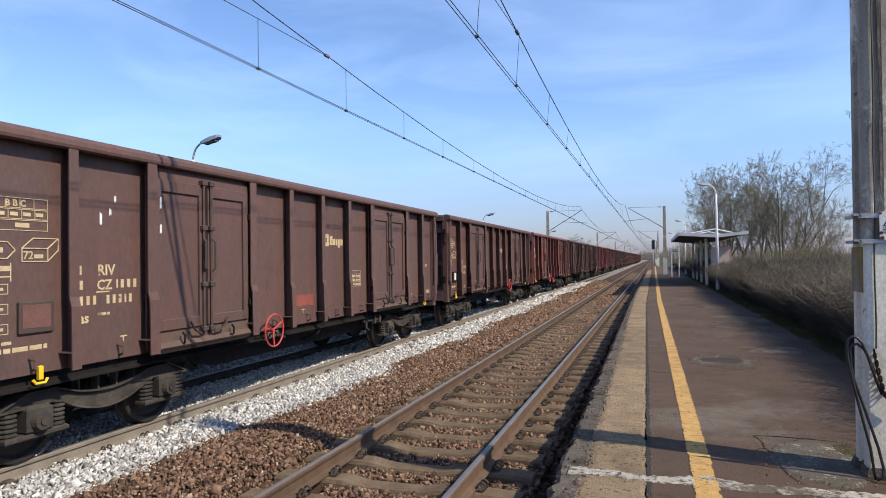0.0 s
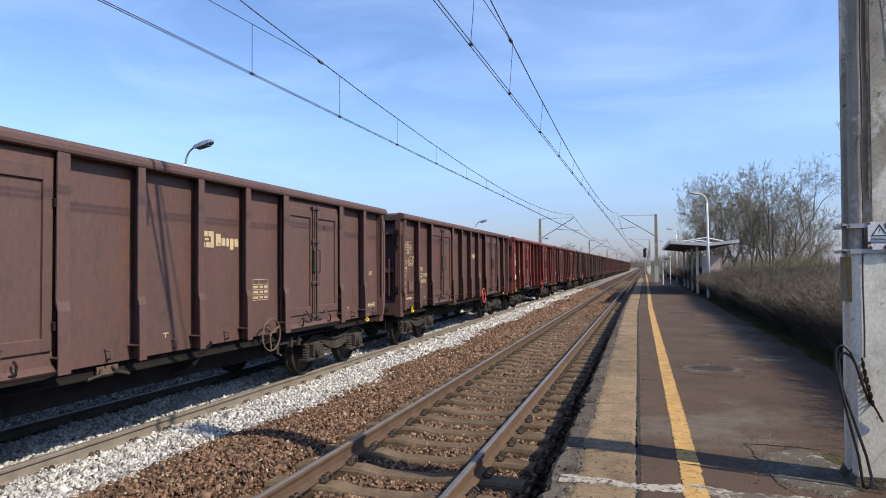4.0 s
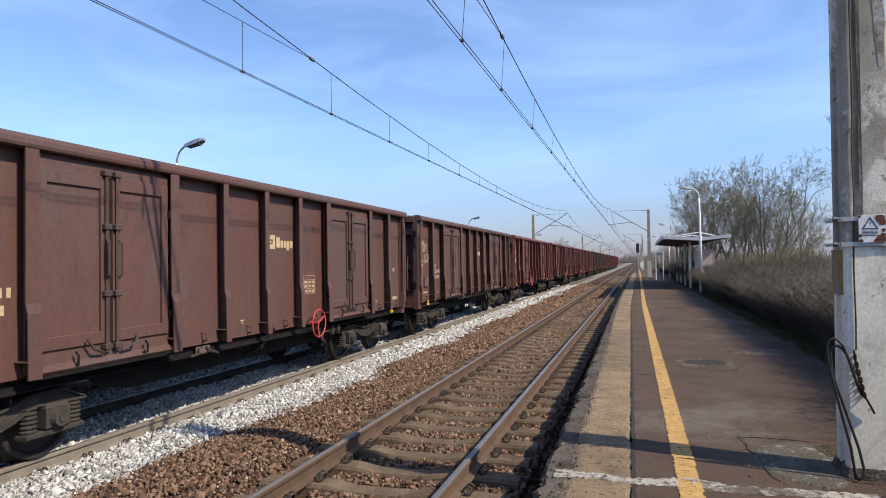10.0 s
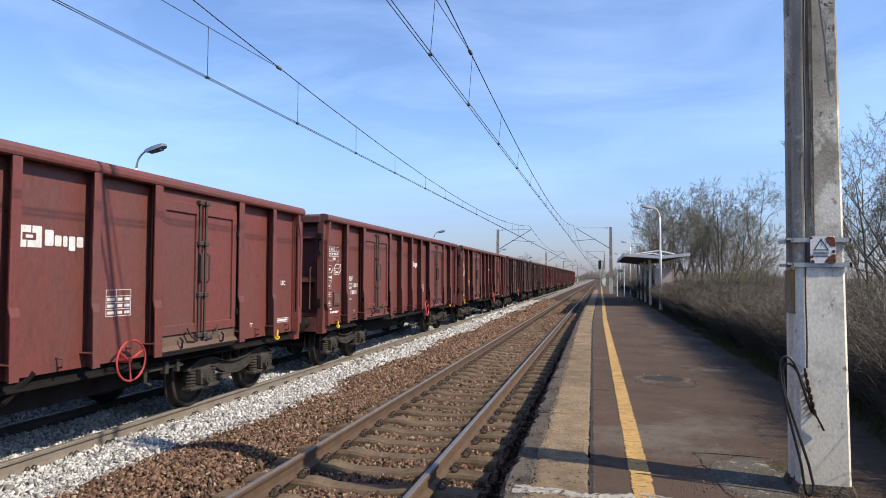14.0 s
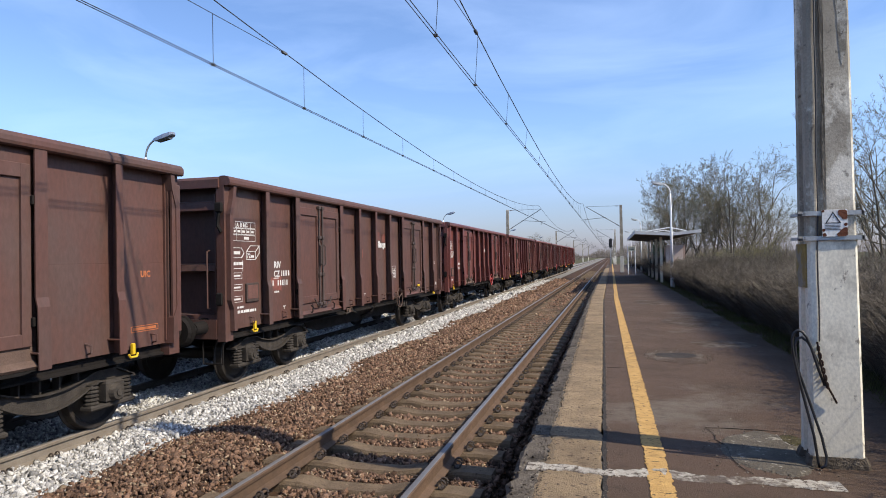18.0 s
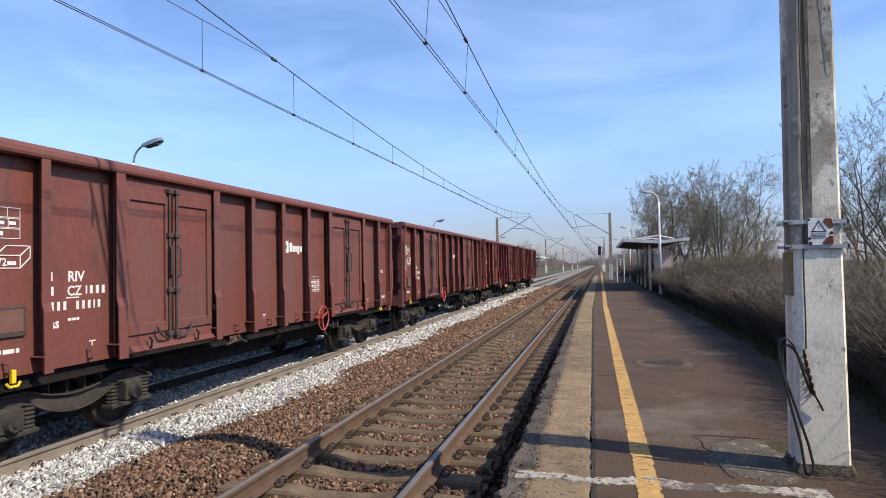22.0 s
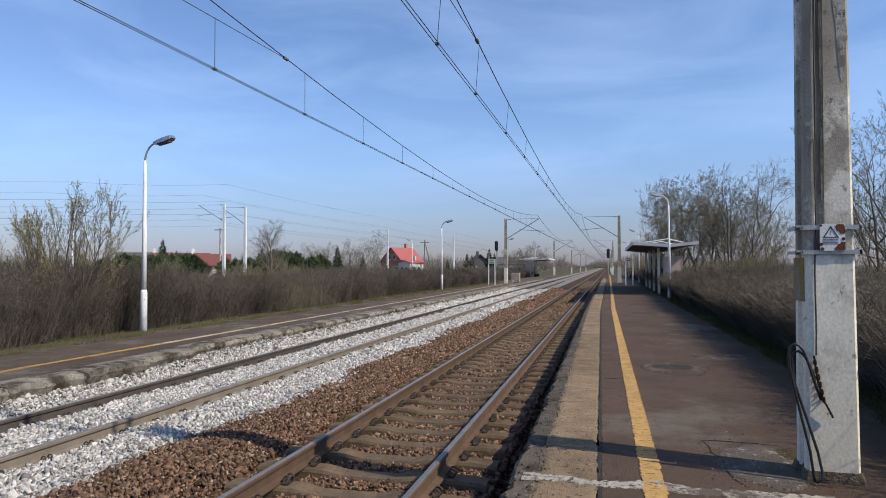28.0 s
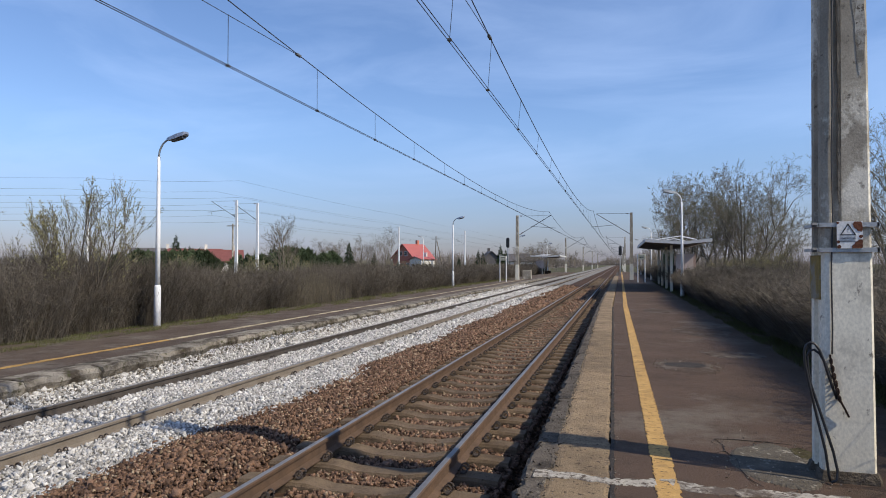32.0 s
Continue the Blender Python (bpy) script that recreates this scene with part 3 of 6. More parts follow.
        for t in np.linspace(0, 6.283 - 6.283 / n, n):
            k = 0.92 + sum(0.13 / (j + 1) ** 0.7 * math.sin((j + 2) * t + ph[j]) for j in range(6)) * 0.6 + q.uniform(-0.025, 0.025)
            ring.append((x + rx * k * math.cos(t), y + ry * k * math.sin(t)))
        return Geo().loft([[(a, b, PLAT_Z - 0.01) for a, b in ring], [(x + (a - x) * 0.9, y + (b - y) * 0.9, PLAT_Z + h) for a, b in ring]])

    grey = surface("patched_concrete", (0.115, 0.098, 0.075), (0.070, 0.060, 0.047), 6, 0.9, 0.9, 45, stain=(0.25, 0.225, 0.18), stain_at=(0.60, 0.64), fleck=(0.27, 0.245, 0.20), fleck_at=(0.60, 0.66), fleck_scale=14.0)
    dark = surface("dark_tar_patch", (0.062, 0.052, 0.044), (0.042, 0.037, 0.033), 5, 0.9, 0.7, 60)
    dusty = surface("dusty_asphalt", (0.150, 0.124, 0.096), (0.098, 0.077, 0.058), 3.4, 0.9, 0.6, 90, stain=(0.070, 0.047, 0.033), stain_at=(0.44, 0.56), fleck=(0.062, 0.044, 0.031), fleck_at=(0.50, 0.62), fleck_scale=9.0)
    moss = surface("moss", (0.070, 0.058, 0.022), (0.045, 0.036, 0.018), 14, 0.95, 1.0, 50, fleck=(0.10, 0.085, 0.055), fleck_at=(0.54, 0.60), fleck_scale=25.0)
    part("concrete_patch", blob(3.66, 5.86, 0.42, 0.66, 0.004, 2, 40), grey, plat, "crumbled grey concrete repair patch")
    part("moss_patch", blob(3.92, 6.20, 0.09, 0.22, 0.006, 4), moss, plat, "green-brown moss at the post")
    part("asphalt_patch", blob(3.42, 10.95, 0.52, 0.78, 0.0012, 5, 36), dusty, plat, "pale scuffed patch")
    part("asphalt_patch", blob(3.42, 11.10, 0.42, 0.30, 0.0020, 6), dark, plat, "dark sunken patch")
    part("asphalt_patch", blob(4.35, 12.6, 0.55, 0.55, 0.0012, 7, 34), dusty, plat, "pale scuffed patch")
    part("asphalt_patch", blob(4.30, 16.8, 0.70, 1.5, 0.0012, 8, 34), dusty, plat, "pale scuffed patch")
    part("asphalt_patch", blob(3.6, 23.5, 0.5, 1.3, 0.0012, 9, 34), dusty, plat, "pale scuffed patch")
    q = random.Random(21)
    for pts in ([(3.25, 6.5), (3.30, 6.3), (3.29, 6.1), (3.35, 5.9), (3.33, 5.6), (3.36, 5.35), (3.42, 5.2)], [(3.25, 6.5), (3.45, 6.52), (3.7, 6.50), (3.9, 6.47)], [(2.32, 9.75), (2.45, 9.74), (2.6, 9.76)]):
        row = [(x, y, PLAT_Z + 0.002) for x, y in pts]
        part("crack", Geo().tube(row, [0.002] + [q.uniform(0.0025, 0.0045) for _ in row[2:]] + [0.0015], 4), dark, plat, "dark crack in the surface")
    n = 2200
    x = np.where(RNG.uniform(size=n) < 0.55, RNG.normal(2.40, 0.035, n), RNG.normal(1.93, 0.03, n))
    y = 3.4 + 26 * RNG.uniform(size=n) ** 1.6
    x = x + D * np.minimum(y, 25)
    x[:500], y[:500] = RNG.normal(3.62, 0.25, 500), RNG.normal(5.85, 0.4, 500)
    ring = RNG.uniform(0, 6.283, 420)
    x[500:920], y[500:920] = 3.42 + 0.47 * np.cos(ring) + RNG.normal(0, 0.06, 420), 11.0 + 0.55 * np.sin(ring) + RNG.normal(0, 0.12, 420)
    tagged(part("loose_grit", stones("loose_grit", np.stack([x, y, np.full(n, PLAT_Z + 0.001)], 1), 0.0042, RUBBLE), None, plat, "loose grit along the joints"), kind="stuff")
    # cracks across the yellow line and rubble on the crumbling edge
    q = random.Random(31)
    g = Geo()
    y = 3.6
    while y < 15:
        a = 2.700 - 0.0076 * y + q.uniform(-0.005, 0.05)
        b = 2.862 - 0.0076 * y - q.uniform(-0.005, 0.06)
        w = q.uniform(0.002, 0.007)
        m = (a + b) / 2 + q.uniform(-0.03, 0.03)
        k = q.uniform(-0.015, 0.015)
        g.loft([[(a, y, PLAT_Z), (m, y + k - w, PLAT_Z), (b, y + k * 0.5, PLAT_Z), (m, y + k + w, PLAT_Z)], [(a, y, PLAT_Z + 0.0056), (m, y + k - w, PLAT_Z + 0.0056), (b, y + k * 0.5, PLAT_Z + 0.0056), (m, y + k + w, PLAT_Z + 0.0056)]])
        y += q.uniform(0.07, 0.42)
    tagged(part("line_cracks", g, dark, plat, "fine cracks across the yellow line"), kind="stuff")
    n = 320
    y = 3.2 + 30 * RNG.uniform(size=n) ** 1.5
    x = RNG.uniform(1.74, 1.96, n) + D * np.minimum(y, 25)
    tagged(part("rubble", stones("rubble", np.stack([x, y, np.full(n, PLAT_Z - 0.008)], 1), 0.010, EDGE_CONCRETE), None, plat, "crumbled concrete along the platform edge"), kind="stuff")
    part("joint", strip(2.390, 2.424, -6.0, 25, PLAT_Z - 0.02, 0.0225, 0.009, 0.06, D, 11), dark, plat, "dark weedy joint")
    # far platform
    plat2 = thing("platform", "old low platform with crumbling concrete edge", "platform", kind="structure")
    g = Geo()
    def edge2_at(y):
        """The far edge: pushed out towards the track near the end, broken away for a few metres, then straight."""
        return -5.99 - 0.24 * min(max((y - 10.5) / 2.0, 0.0), 1.0) + 0.10 * min(max((y - 14.5) / 3.0, 0.0), 1.0)

    edge2 = surface("mossy_concrete", (0.31, 0.275, 0.22), (0.20, 0.175, 0.14), 4, 0.92, 1.0, 40, stain=(0.058, 0.046, 0.034), stain_at=(0.46, 0.60), fleck=(0.050, 0.048, 0.022), fleck_at=(0.56, 0.66), fleck_scale=7.0)
    pale_line = surface("faded_yellow_line", (0.46, 0.39, 0.26), (0.36, 0.29, 0.18), 6, 0.85, 0.3, 60, stain=(0.12, 0.09, 0.06), stain_at=(0.50, 0.60))
    g.loft([[(-6.36, y, -0.5), (-6.36, y, PLAT2_Z - 0.01), (-9.4, y, PLAT2_Z), (-10.4, y, PLAT2_Z - 0.05), (-10.4, y, -0.5)] for y in (-40, 0, 10, 20, 40, 80, 130)])
    part("asphalt", g, FAR_ASPHALT, plat2, "brown and grey worn asphalt")
    y = -6.0
    while y < 88:
        d = r.uniform(-0.03, 0.02)
        e2 = edge2_at(y + 0.7)
        e = Geo()
        rows = []
        for j in range(13):
            t = y + 1.5 * j / 12 + (0.01 if j == 0 else -0.01 if j == 12 else 0)
            a, b = r.uniform(-0.035, 0.03), r.uniform(-0.03, 0.012)
            rows.append([(e2 - 0.62, t, 0.0), (e2 - 0.05 + d + a, t, 0.0), (e2 + d + a, t, PLAT2_Z - 0.08 + b), (e2 - 0.04 + d + a, t, PLAT2_Z - 0.005 + b), (e2 - 0.35, t, PLAT2_Z + 0.004), (e2 - 0.62, t, PLAT2_Z - 0.005)])
        e.loft(rows)
        part("edge_slab", e, edge2, plat2)
        w2 = Geo().box(e2 - 0.3, e2 - 0.16 + d * 0.3, y, y + 1.49, -0.5, 0.02)
        part("wall_slab", w2, EDGE_CONCRETE, plat2)
        y += 1.5
    part("yellow_line", strip(-7.46, -7.33, 2.0, 12.4, PLAT2_Z - 0.004, 0.008, 0.014, 0.12, -0.004, 5), LINE_YELLOW, plat2, "worn yellow safety line")
    part("yellow_line", strip(-7.47, -7.33, 12.42, 70, PLAT2_Z - 0.004, 0.008, 0.016, 0.25, -0.004, 6), pale_line, plat2, "faded pale safety line")


make_ground()
make_beds()
make_track(0, 0, False, "used railway track on rusty ballast with concrete sleepers")
make_track(FAR_X, FAR_Z, True, "railway track bedded deep in fresh pale ballast")
make_platforms()


# ---- goods train ----
PITCH = 14.04
RIBS = (-6.37, -5.29, -4.19, -2.15, -1.075, 0.0, 1.075, 2.15, 4.19, 5.29, 6.37)
SIDE, SHEET, FLOOR_Z, TOP = 1.26, 1.205, 1.06, 3.22      # half width at the doors and at the set-back side sheets, lower edge, upper edge


def train_run(t):
    """Metres that the train has gone since the start."""
    return 0.086 + 11.2866 * t + 0.00805 * t * t


def build_wagon():
    w = thing("open_goods_wagon", "wagon", "railway wagon", group="open wagons of the train")
    P = PAINTS["dark"]
    shared = {}

    def put(name, geo, mat, parent=w, label="", at=None, key=None, smooth=False):
        if key is not None:
            if key not in shared:
                shared[key] = geo.mesh(name, mat, smooth)
            geo = shared[key]
        return part(name, geo, mat, parent, label, at, smooth)

    def flip(s):
        """The near side as built, or turned half round for the other side."""
        return pose(0, 0, 0) if s > 0 else pose(0, 0, 0, 0, 0, 180)

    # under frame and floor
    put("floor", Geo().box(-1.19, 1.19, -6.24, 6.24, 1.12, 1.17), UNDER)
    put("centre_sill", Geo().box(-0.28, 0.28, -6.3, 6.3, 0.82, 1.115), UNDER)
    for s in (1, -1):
        # sole bars reach lower to shade the beams and ballast behind them
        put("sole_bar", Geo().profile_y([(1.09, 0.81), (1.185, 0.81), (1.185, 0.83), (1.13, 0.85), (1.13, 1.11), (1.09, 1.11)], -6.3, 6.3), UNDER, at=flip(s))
        # unseen fish-belly beam, added to keep sun off the ballast
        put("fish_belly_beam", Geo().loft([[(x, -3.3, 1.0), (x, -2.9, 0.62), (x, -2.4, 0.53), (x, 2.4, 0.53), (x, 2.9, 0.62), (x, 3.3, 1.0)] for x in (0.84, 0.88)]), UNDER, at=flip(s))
    # side sheets, ribs, doors
    for s in (1, -1):
        for a, b in zip(RIBS, RIBS[1:]):
            if b - a < 1.5:
                g = Geo()
                lo = FLOOR_Z - 0.10
                a2, b2 = a - (0.12 if a in (-2.15, 4.19) else 0), b + (0.12 if b in (2.15, -4.19) else -0.001)     # lapped behind the doors
                g.box(SHEET - 0.012, SHEET + 0.004, a2, b2, lo, 2.04)
                g.box(SHEET - 0.014, SHEET + 0.0005, a2, b2, 2.041, TOP + 0.03)
                put("side_sheet", g, P, at=flip(s), key=("sheet", round(a, 2)))
                h = Geo()
                m = (a + b) / 2 + 0.2
                h.tube([(SHEET, m - 0.05, 1.12), (SIDE + 0.04, m - 0.05, 1.10), (SIDE + 0.04, m - 0.05, 1.02), (SHEET + 0.01, m - 0.02, 1.0)], 0.013, 5)
                if s > 0:
                    put("lashing_ring", h, P, at=flip(s), key=("ring", round(a, 2)))
        for y in RIBS[1:-1]:
            g = Geo()
            w2 = 0.085 if abs(y) in (2.15, 4.19) else 0.066
            # pressed channel, open to the rear, deeper at the foot
            g.loft([[(SHEET - 0.005, y + w2 - 0.02, z), (SHEET - 0.005, y + w2, z), (SIDE + d, y + w2 - 0.012, z), (SIDE + d, y - w2 + 0.006, z), (SIDE + d - 0.016, y - w2 + 0.006, z), (SIDE + d - 0.016, y + w2 - 0.03, z)]
                    for z, d in ((FLOOR_Z - 0.105, 0.135), (1.60, 0.125), (1.70, 0.098), (3.23, 0.098))])
            g.slab(SHEET - 0.004, SIDE + 0.128, y - w2, y + w2 - 0.004, FLOOR_Z + 0.06, FLOOR_Z + 0.08, 0.006)
            put("rib", g, P, at=flip(s), key=("rib", y))
        for e in (-1, 1):
            # end pillar: cranked outwards below the rim and back again at the foot
            g = Geo()
            rows = [(FLOOR_Z - 0.105, 6.30), (1.30, 6.31), (1.44, 6.385), (2.78, 6.385), (3.02, 6.31), (3.23, 6.275)]
            g.loft([[(SHEET - 0.005, e * (a - 0.055), z), (SIDE + 0.085, e * (a - 0.045), z), (SIDE + 0.085, e * (a + 0.035), z), (SHEET - 0.005, e * (a + 0.045), z)] for z, a in rows])
            put("end_pillar", g, P, at=flip(s), key=("pillar", e))
        for c in (-3.17, 3.17):
            door = put("side_door", Geo().box(SIDE + 0.01, SIDE + 0.03, c - 0.95, c + 0.95, 3.06, 3.16).box(SIDE - 0.02, SIDE + 0.004, c - 1.025, c + 1.025, 1.0, 3.24), P, at=flip(s), key=("lintel", c))
            sill = Geo()
            sill.profile_y([(SIDE - 0.01, 0.97), (SIDE + 0.07, 0.97), (SIDE + 0.095, 1.0), (SIDE + 0.03, 1.06), (SIDE + 0.02, 1.2), (SIDE - 0.01, 1.2)], c - 0.97, c + 0.97)
            put("door_sill", sill, P, door, key=("sill", c))
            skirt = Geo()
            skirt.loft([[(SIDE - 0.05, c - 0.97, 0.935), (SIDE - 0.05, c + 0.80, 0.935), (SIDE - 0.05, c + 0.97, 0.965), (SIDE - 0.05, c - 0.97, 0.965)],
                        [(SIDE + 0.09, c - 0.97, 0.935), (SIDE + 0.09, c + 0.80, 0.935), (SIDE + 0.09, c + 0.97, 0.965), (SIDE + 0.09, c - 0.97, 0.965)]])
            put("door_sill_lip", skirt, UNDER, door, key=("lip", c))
            for e in (-1, 1):
                y0, y1 = (c - 0.93, c - 0.03) if e < 0 else (c + 0.03, c + 0.93)
                leaf = Geo()
                leaf.box(SIDE + 0.005, SIDE + 0.022, y0, y1, 1.2, 3.07)
                for q in ((y0, y0 + 0.11, 1.2, 3.07), (y1 - 0.11, y1, 1.2, 3.07)):
                    leaf.slab(SIDE + 0.022, SIDE + 0.052, *q, 0.008)
                leaf.slab(SIDE + 0.022, SIDE + 0.050, y0 + 0.11, y1 - 0.11, 1.2, 1.34, 0.008)
                leaf.slab(SIDE + 0.022, SIDE + 0.050, y0 + 0.11, y1 - 0.11, 2.92, 3.07, 0.008)
                put("door_leaf", leaf, P, door, key=("leaf", c, e))
                bar = Geo()
                x, yb = SIDE + 0.07, c + e * 0.075
                bar.tube([(x, yb, 1.10), (x, yb, 3.14)], 0.020, 6)
                bar.tube([(x + 0.01, yb, 1.92), (x + 0.05, yb + e * 0.02, 1.96), (x + 0.05, yb + e * 0.02, 2.32), (x + 0.01, yb, 2.36)], 0.016, 5)
                for z in (1.16, 1.75, 2.5, 3.1):
                    bar.slab(x - 0.03, x + 0.03, yb - 0.05, yb + 0.05, z - 0.035, z + 0.035, 0.01)
                bar.tube([(x + 0.01, yb + e * 0.05, 1.10), (x + 0.05, yb + e * 0.22, 1.16), (x + 0.03, yb + e * 0.30, 1.28)], 0.016, 5)
                put("locking_bar", bar, BAR_GRIME, door, key=("bar", c, e))
                for z in (1.45, 2.7):
                    hinge = Geo().slab(SIDE + 0.045, SIDE + 0.085, c + e * 0.98 - 0.06, c + e * 0.98 + 0.04, z - 0.05, z + 0.05, 0.01)
                    if s > 0:
                        put("hinge", hinge, UNDER, door, key=("hinge", c, e, z))
                hook = Geo()
                hook.tube([(SIDE + 0.08, c + e * 0.5, 1.16), (SIDE + 0.12, c + e * 0.5, 1.12), (SIDE + 0.11, c + e * 0.5, 1.03), (SIDE + 0.07, c + e * 0.46, 1.02)], 0.014, 5)
                if s > 0:
                    put("sill_ring", hook, UNDER, door, key=("hook", c, e))
        # rolled top rim
        rim = [(SIDE - 0.08, 3.232), (SIDE + 0.085, 3.222), (SIDE + 0.108, 3.235), (SIDE + 0.118, 3.265), (SIDE + 0.114, 3.315), (SIDE + 0.080, 3.36), (SIDE + 0.03, 3.375), (SIDE - 0.05, 3.375), (SIDE - 0.08, 3.35)]
        put("top_rim", Geo().profile_y(rim, -6.47, 6.47), P, at=flip(s), key="rim", label="")
    # ends
    for s in (1, -1):
        e = flip(s)
        g = Geo().box(-1.24, 1.24, -6.26, -6.24, 1.0, 3.30)
        put("end_wall", g, P, at=e, key="endwall")
        g = Geo().profile_x([(-6.50, 3.19), (-6.235, 3.19), (-6.235, 3.365), (-6.45, 3.365), (-6.50, 3.32)], -1.19, 1.19)
        put("end_rim", g, P, at=e, key="endrim")
        for z, h in ((1.15, 0.06), (1.95, 0.05), (2.92, 0.07)):
            put("end_beam", Geo().profile_x([(-6.43, z - h), (-6.41, z + h), (-6.262, z + h + 0.02), (-6.262, z - h - 0.02)], -1.12, 1.12), P, at=e, key=("beam", z))
        for x in (-1.2, 1.2):
            put("corner_post", Geo().loft([[(x - 0.07, -6.47, z), (x + 0.07, -6.47, z), (x + 0.07, -6.262, z), (x - 0.07, -6.262, z)] for z in (0.80, 3.23)]), P, at=e, key=("post", x))
            put("post_flange", Geo().slab(x - 0.13, x - 0.10, -6.44, -6.27, 1.1, 3.1, 0.01), P, at=e, key=("flange", x))
            latch = Geo()
            latch.slab(x - 0.05, x + 0.05, -6.54, -6.45, 2.80, 2.96, 0.02)
            latch.tube([(x, -6.50, 2.85), (x - 0.02, -6.51, 2.6), (x + 0.02, -6.48, 2.5)], 0.028, 6)
            put("end_latch", latch, UNDER, at=e, key=("latch", x))
            latch2 = Geo().slab(x - 0.06, x + 0.03, -6.52, -6.45, 1.36, 1.56, 0.02)
            put("end_latch", latch2, UNDER, at=e, key=("latch2", x))
        put("headstock", Geo().profile_x([(-6.48, 0.84), (-6.48, 1.14), (-6.3, 1.14), (-6.3, 0.84)], -1.12, 1.12), P, at=e, key="headstock")
        put("end_step", Geo().tube([(1.2, -6.44, 0.8), (1.2, -6.44, 0.45), (0.85, -6.44, 0.45), (0.85, -6.44, 0.8)], 0.014, 5), UNDER, at=e, key="step")
        put("grab_rail", Geo().tube([(-1.16, -6.40, 1.32), (-1.20, -6.53, 1.34), (-1.20, -6.53, 2.36), (-1.16, -6.40, 2.38)], 0.015, 5), P, at=e, key="grabrail")
        put("hand_rail", Geo().tube([(0.98, -6.42, 1.3), (0.98, -6.5, 1.32), (0.98, -6.5, 2.2), (0.98, -6.42, 2.22)], 0.014, 5), P, at=e, key="handrail")
        for x in (-0.875, 0.875):
            buf = put("buffer", Geo().loft([[(x + r * math.cos(a), y, 1.02 + r * math.sin(a)) for a in np.linspace(0, 6.0, 16)] for y, r in ((-6.42, 0.15), (-6.46, 0.15), (-6.47, 0.105), (-6.75, 0.10), (-6.75, 0.085), (-6.93, 0.085))]), UNDER, at=e, key=("buffer", x))
            put("buffer_head", Geo().loft([[(x + r * math.cos(a), y, 1.02 + r * math.sin(a)) for a in np.linspace(0, 6.0, 18)] for y, r in ((-6.93, 0.20), (-6.97, 0.23), (-7.005, 0.18))]), UNDER, buf, key=("bufhead", x))
        hk = Geo().slab(-0.05, 0.05, -6.62, -6.42, 0.94, 1.10, 0.02)
        hk.tube([(0, -6.6, 1.0), (0, -6.72, 0.9), (0, -6.85, 0.86), (0, -7.01, 0.9)], 0.03, 6)
        put("coupling", hk, UNDER, at=e, key="coupling")
        hose = Geo().tube([(0.35, -6.42, 0.9), (0.35, -6.6, 0.75), (0.33, -6.75, 0.62), (0.28, -6.95, 0.62)], 0.025, 6)
        put("brake_hose", hose, UNDER, at=e, key="hose")
        yh = Geo()
        yh.slab(SIDE - 0.02, SIDE + 0.012, -5.625, -5.575, 0.90, 1.04, 0.008)
        yh.tube([(SIDE, -5.68, 0.91), (SIDE + 0.005, -5.65, 0.87), (SIDE + 0.005, -5.55, 0.87), (SIDE, -5.52, 0.91)], 0.015, 6)
        put("towing_hook", yh, YELLOW_PAINT, at=e, key="towhook", label="yellow towing hook")
        put("towing_hook", Geo().add([(x, -y, z) for x, y, z in yh.v], yh.f), YELLOW_PAINT, at=e, key="towhook2", label="yellow towing hook")
    # bogies: plate side frame, axle boxes, coil springs, wheelsets
    for by in (-4.57, 4.57):
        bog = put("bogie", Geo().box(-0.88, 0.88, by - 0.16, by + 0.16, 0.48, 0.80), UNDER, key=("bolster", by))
        for s in (1, -1):
            f = Geo()
            # plate frame, sagging in a smooth belly between the axle boxes
            xs = [-1.30 + 0.1 * j for j in range(27)]
            low = [0.63 + 0.02 * math.cos(q * 2.2) if abs(q) > 0.66 else 0.43 + 0.21 * (abs(q) / 0.66) ** 2 for q in xs]
            top = [0.73 - 0.13 * max(0.0, abs(q) - 1.0) / 0.3 if abs(q) > 0.62 else 0.60 + 0.12 * (abs(q) / 0.62) ** 2 for q in xs]
            f.loft([[(s * 0.93, by + q, a), (s * 1.0, by + q, a), (s * 1.0, by + q, b), (s * 0.93, by + q, b)] for q, a, b in zip(xs, low, top)])
            f.loft([[(s * 0.88, by + q, a - 0.022), (s * 1.06, by + q, a - 0.022), (s * 1.06, by + q, a - 0.002), (s * 0.88, by + q, a - 0.002)] for q, a in zip(xs, low)])
            f.loft([[(s * 0.88, by + q, a + 0.002), (s * 1.05, by + q, a + 0.002), (s * 1.05, by + q, a + 0.02), (s * 0.88, by + q, a + 0.02)] for q, a in zip(xs, top)])
            for q in (-0.36, -0.1, 0.16, 0.42):
                z = 0.60 + 0.12 * (abs(q) / 0.62) ** 2
                f.slab(s * 0.97 - 0.05, s * 0.97 + 0.05, by + q - 0.012, by + q + 0.012, z + 0.018, 0.80, 0.004)
            put("side_frame", f, BOGIE, bog, "dusty bogie side frame", key=("frame", by, s))
            put("side_bearer", Geo().slab(s * 0.93 - 0.07, s * 0.93 + 0.07, by - 0.50, by + 0.50, 0.80, 0.85, 0.01), UNDER, bog, key=("bearer", by, s))
            for ay in (by - 0.9, by + 0.9):
                b = Geo()
                x0, x1 = (0.92, 1.10) if s > 0 else (-1.10, -0.92)
                b.slab(x0, x1, ay - 0.15, ay + 0.15, 0.33, 0.62, 0.04)
                b.disc_x(s * 1.09, s * 1.16, ay, 0.46, 0.115, 14, 0.09)
                b.disc_x(s * 1.15, s * 1.175, ay, 0.46, 0.045, 10)
                b.slab(x0, x1 - 0.02, ay - 0.36, ay + 0.36, 0.28, 0.35, 0.02)
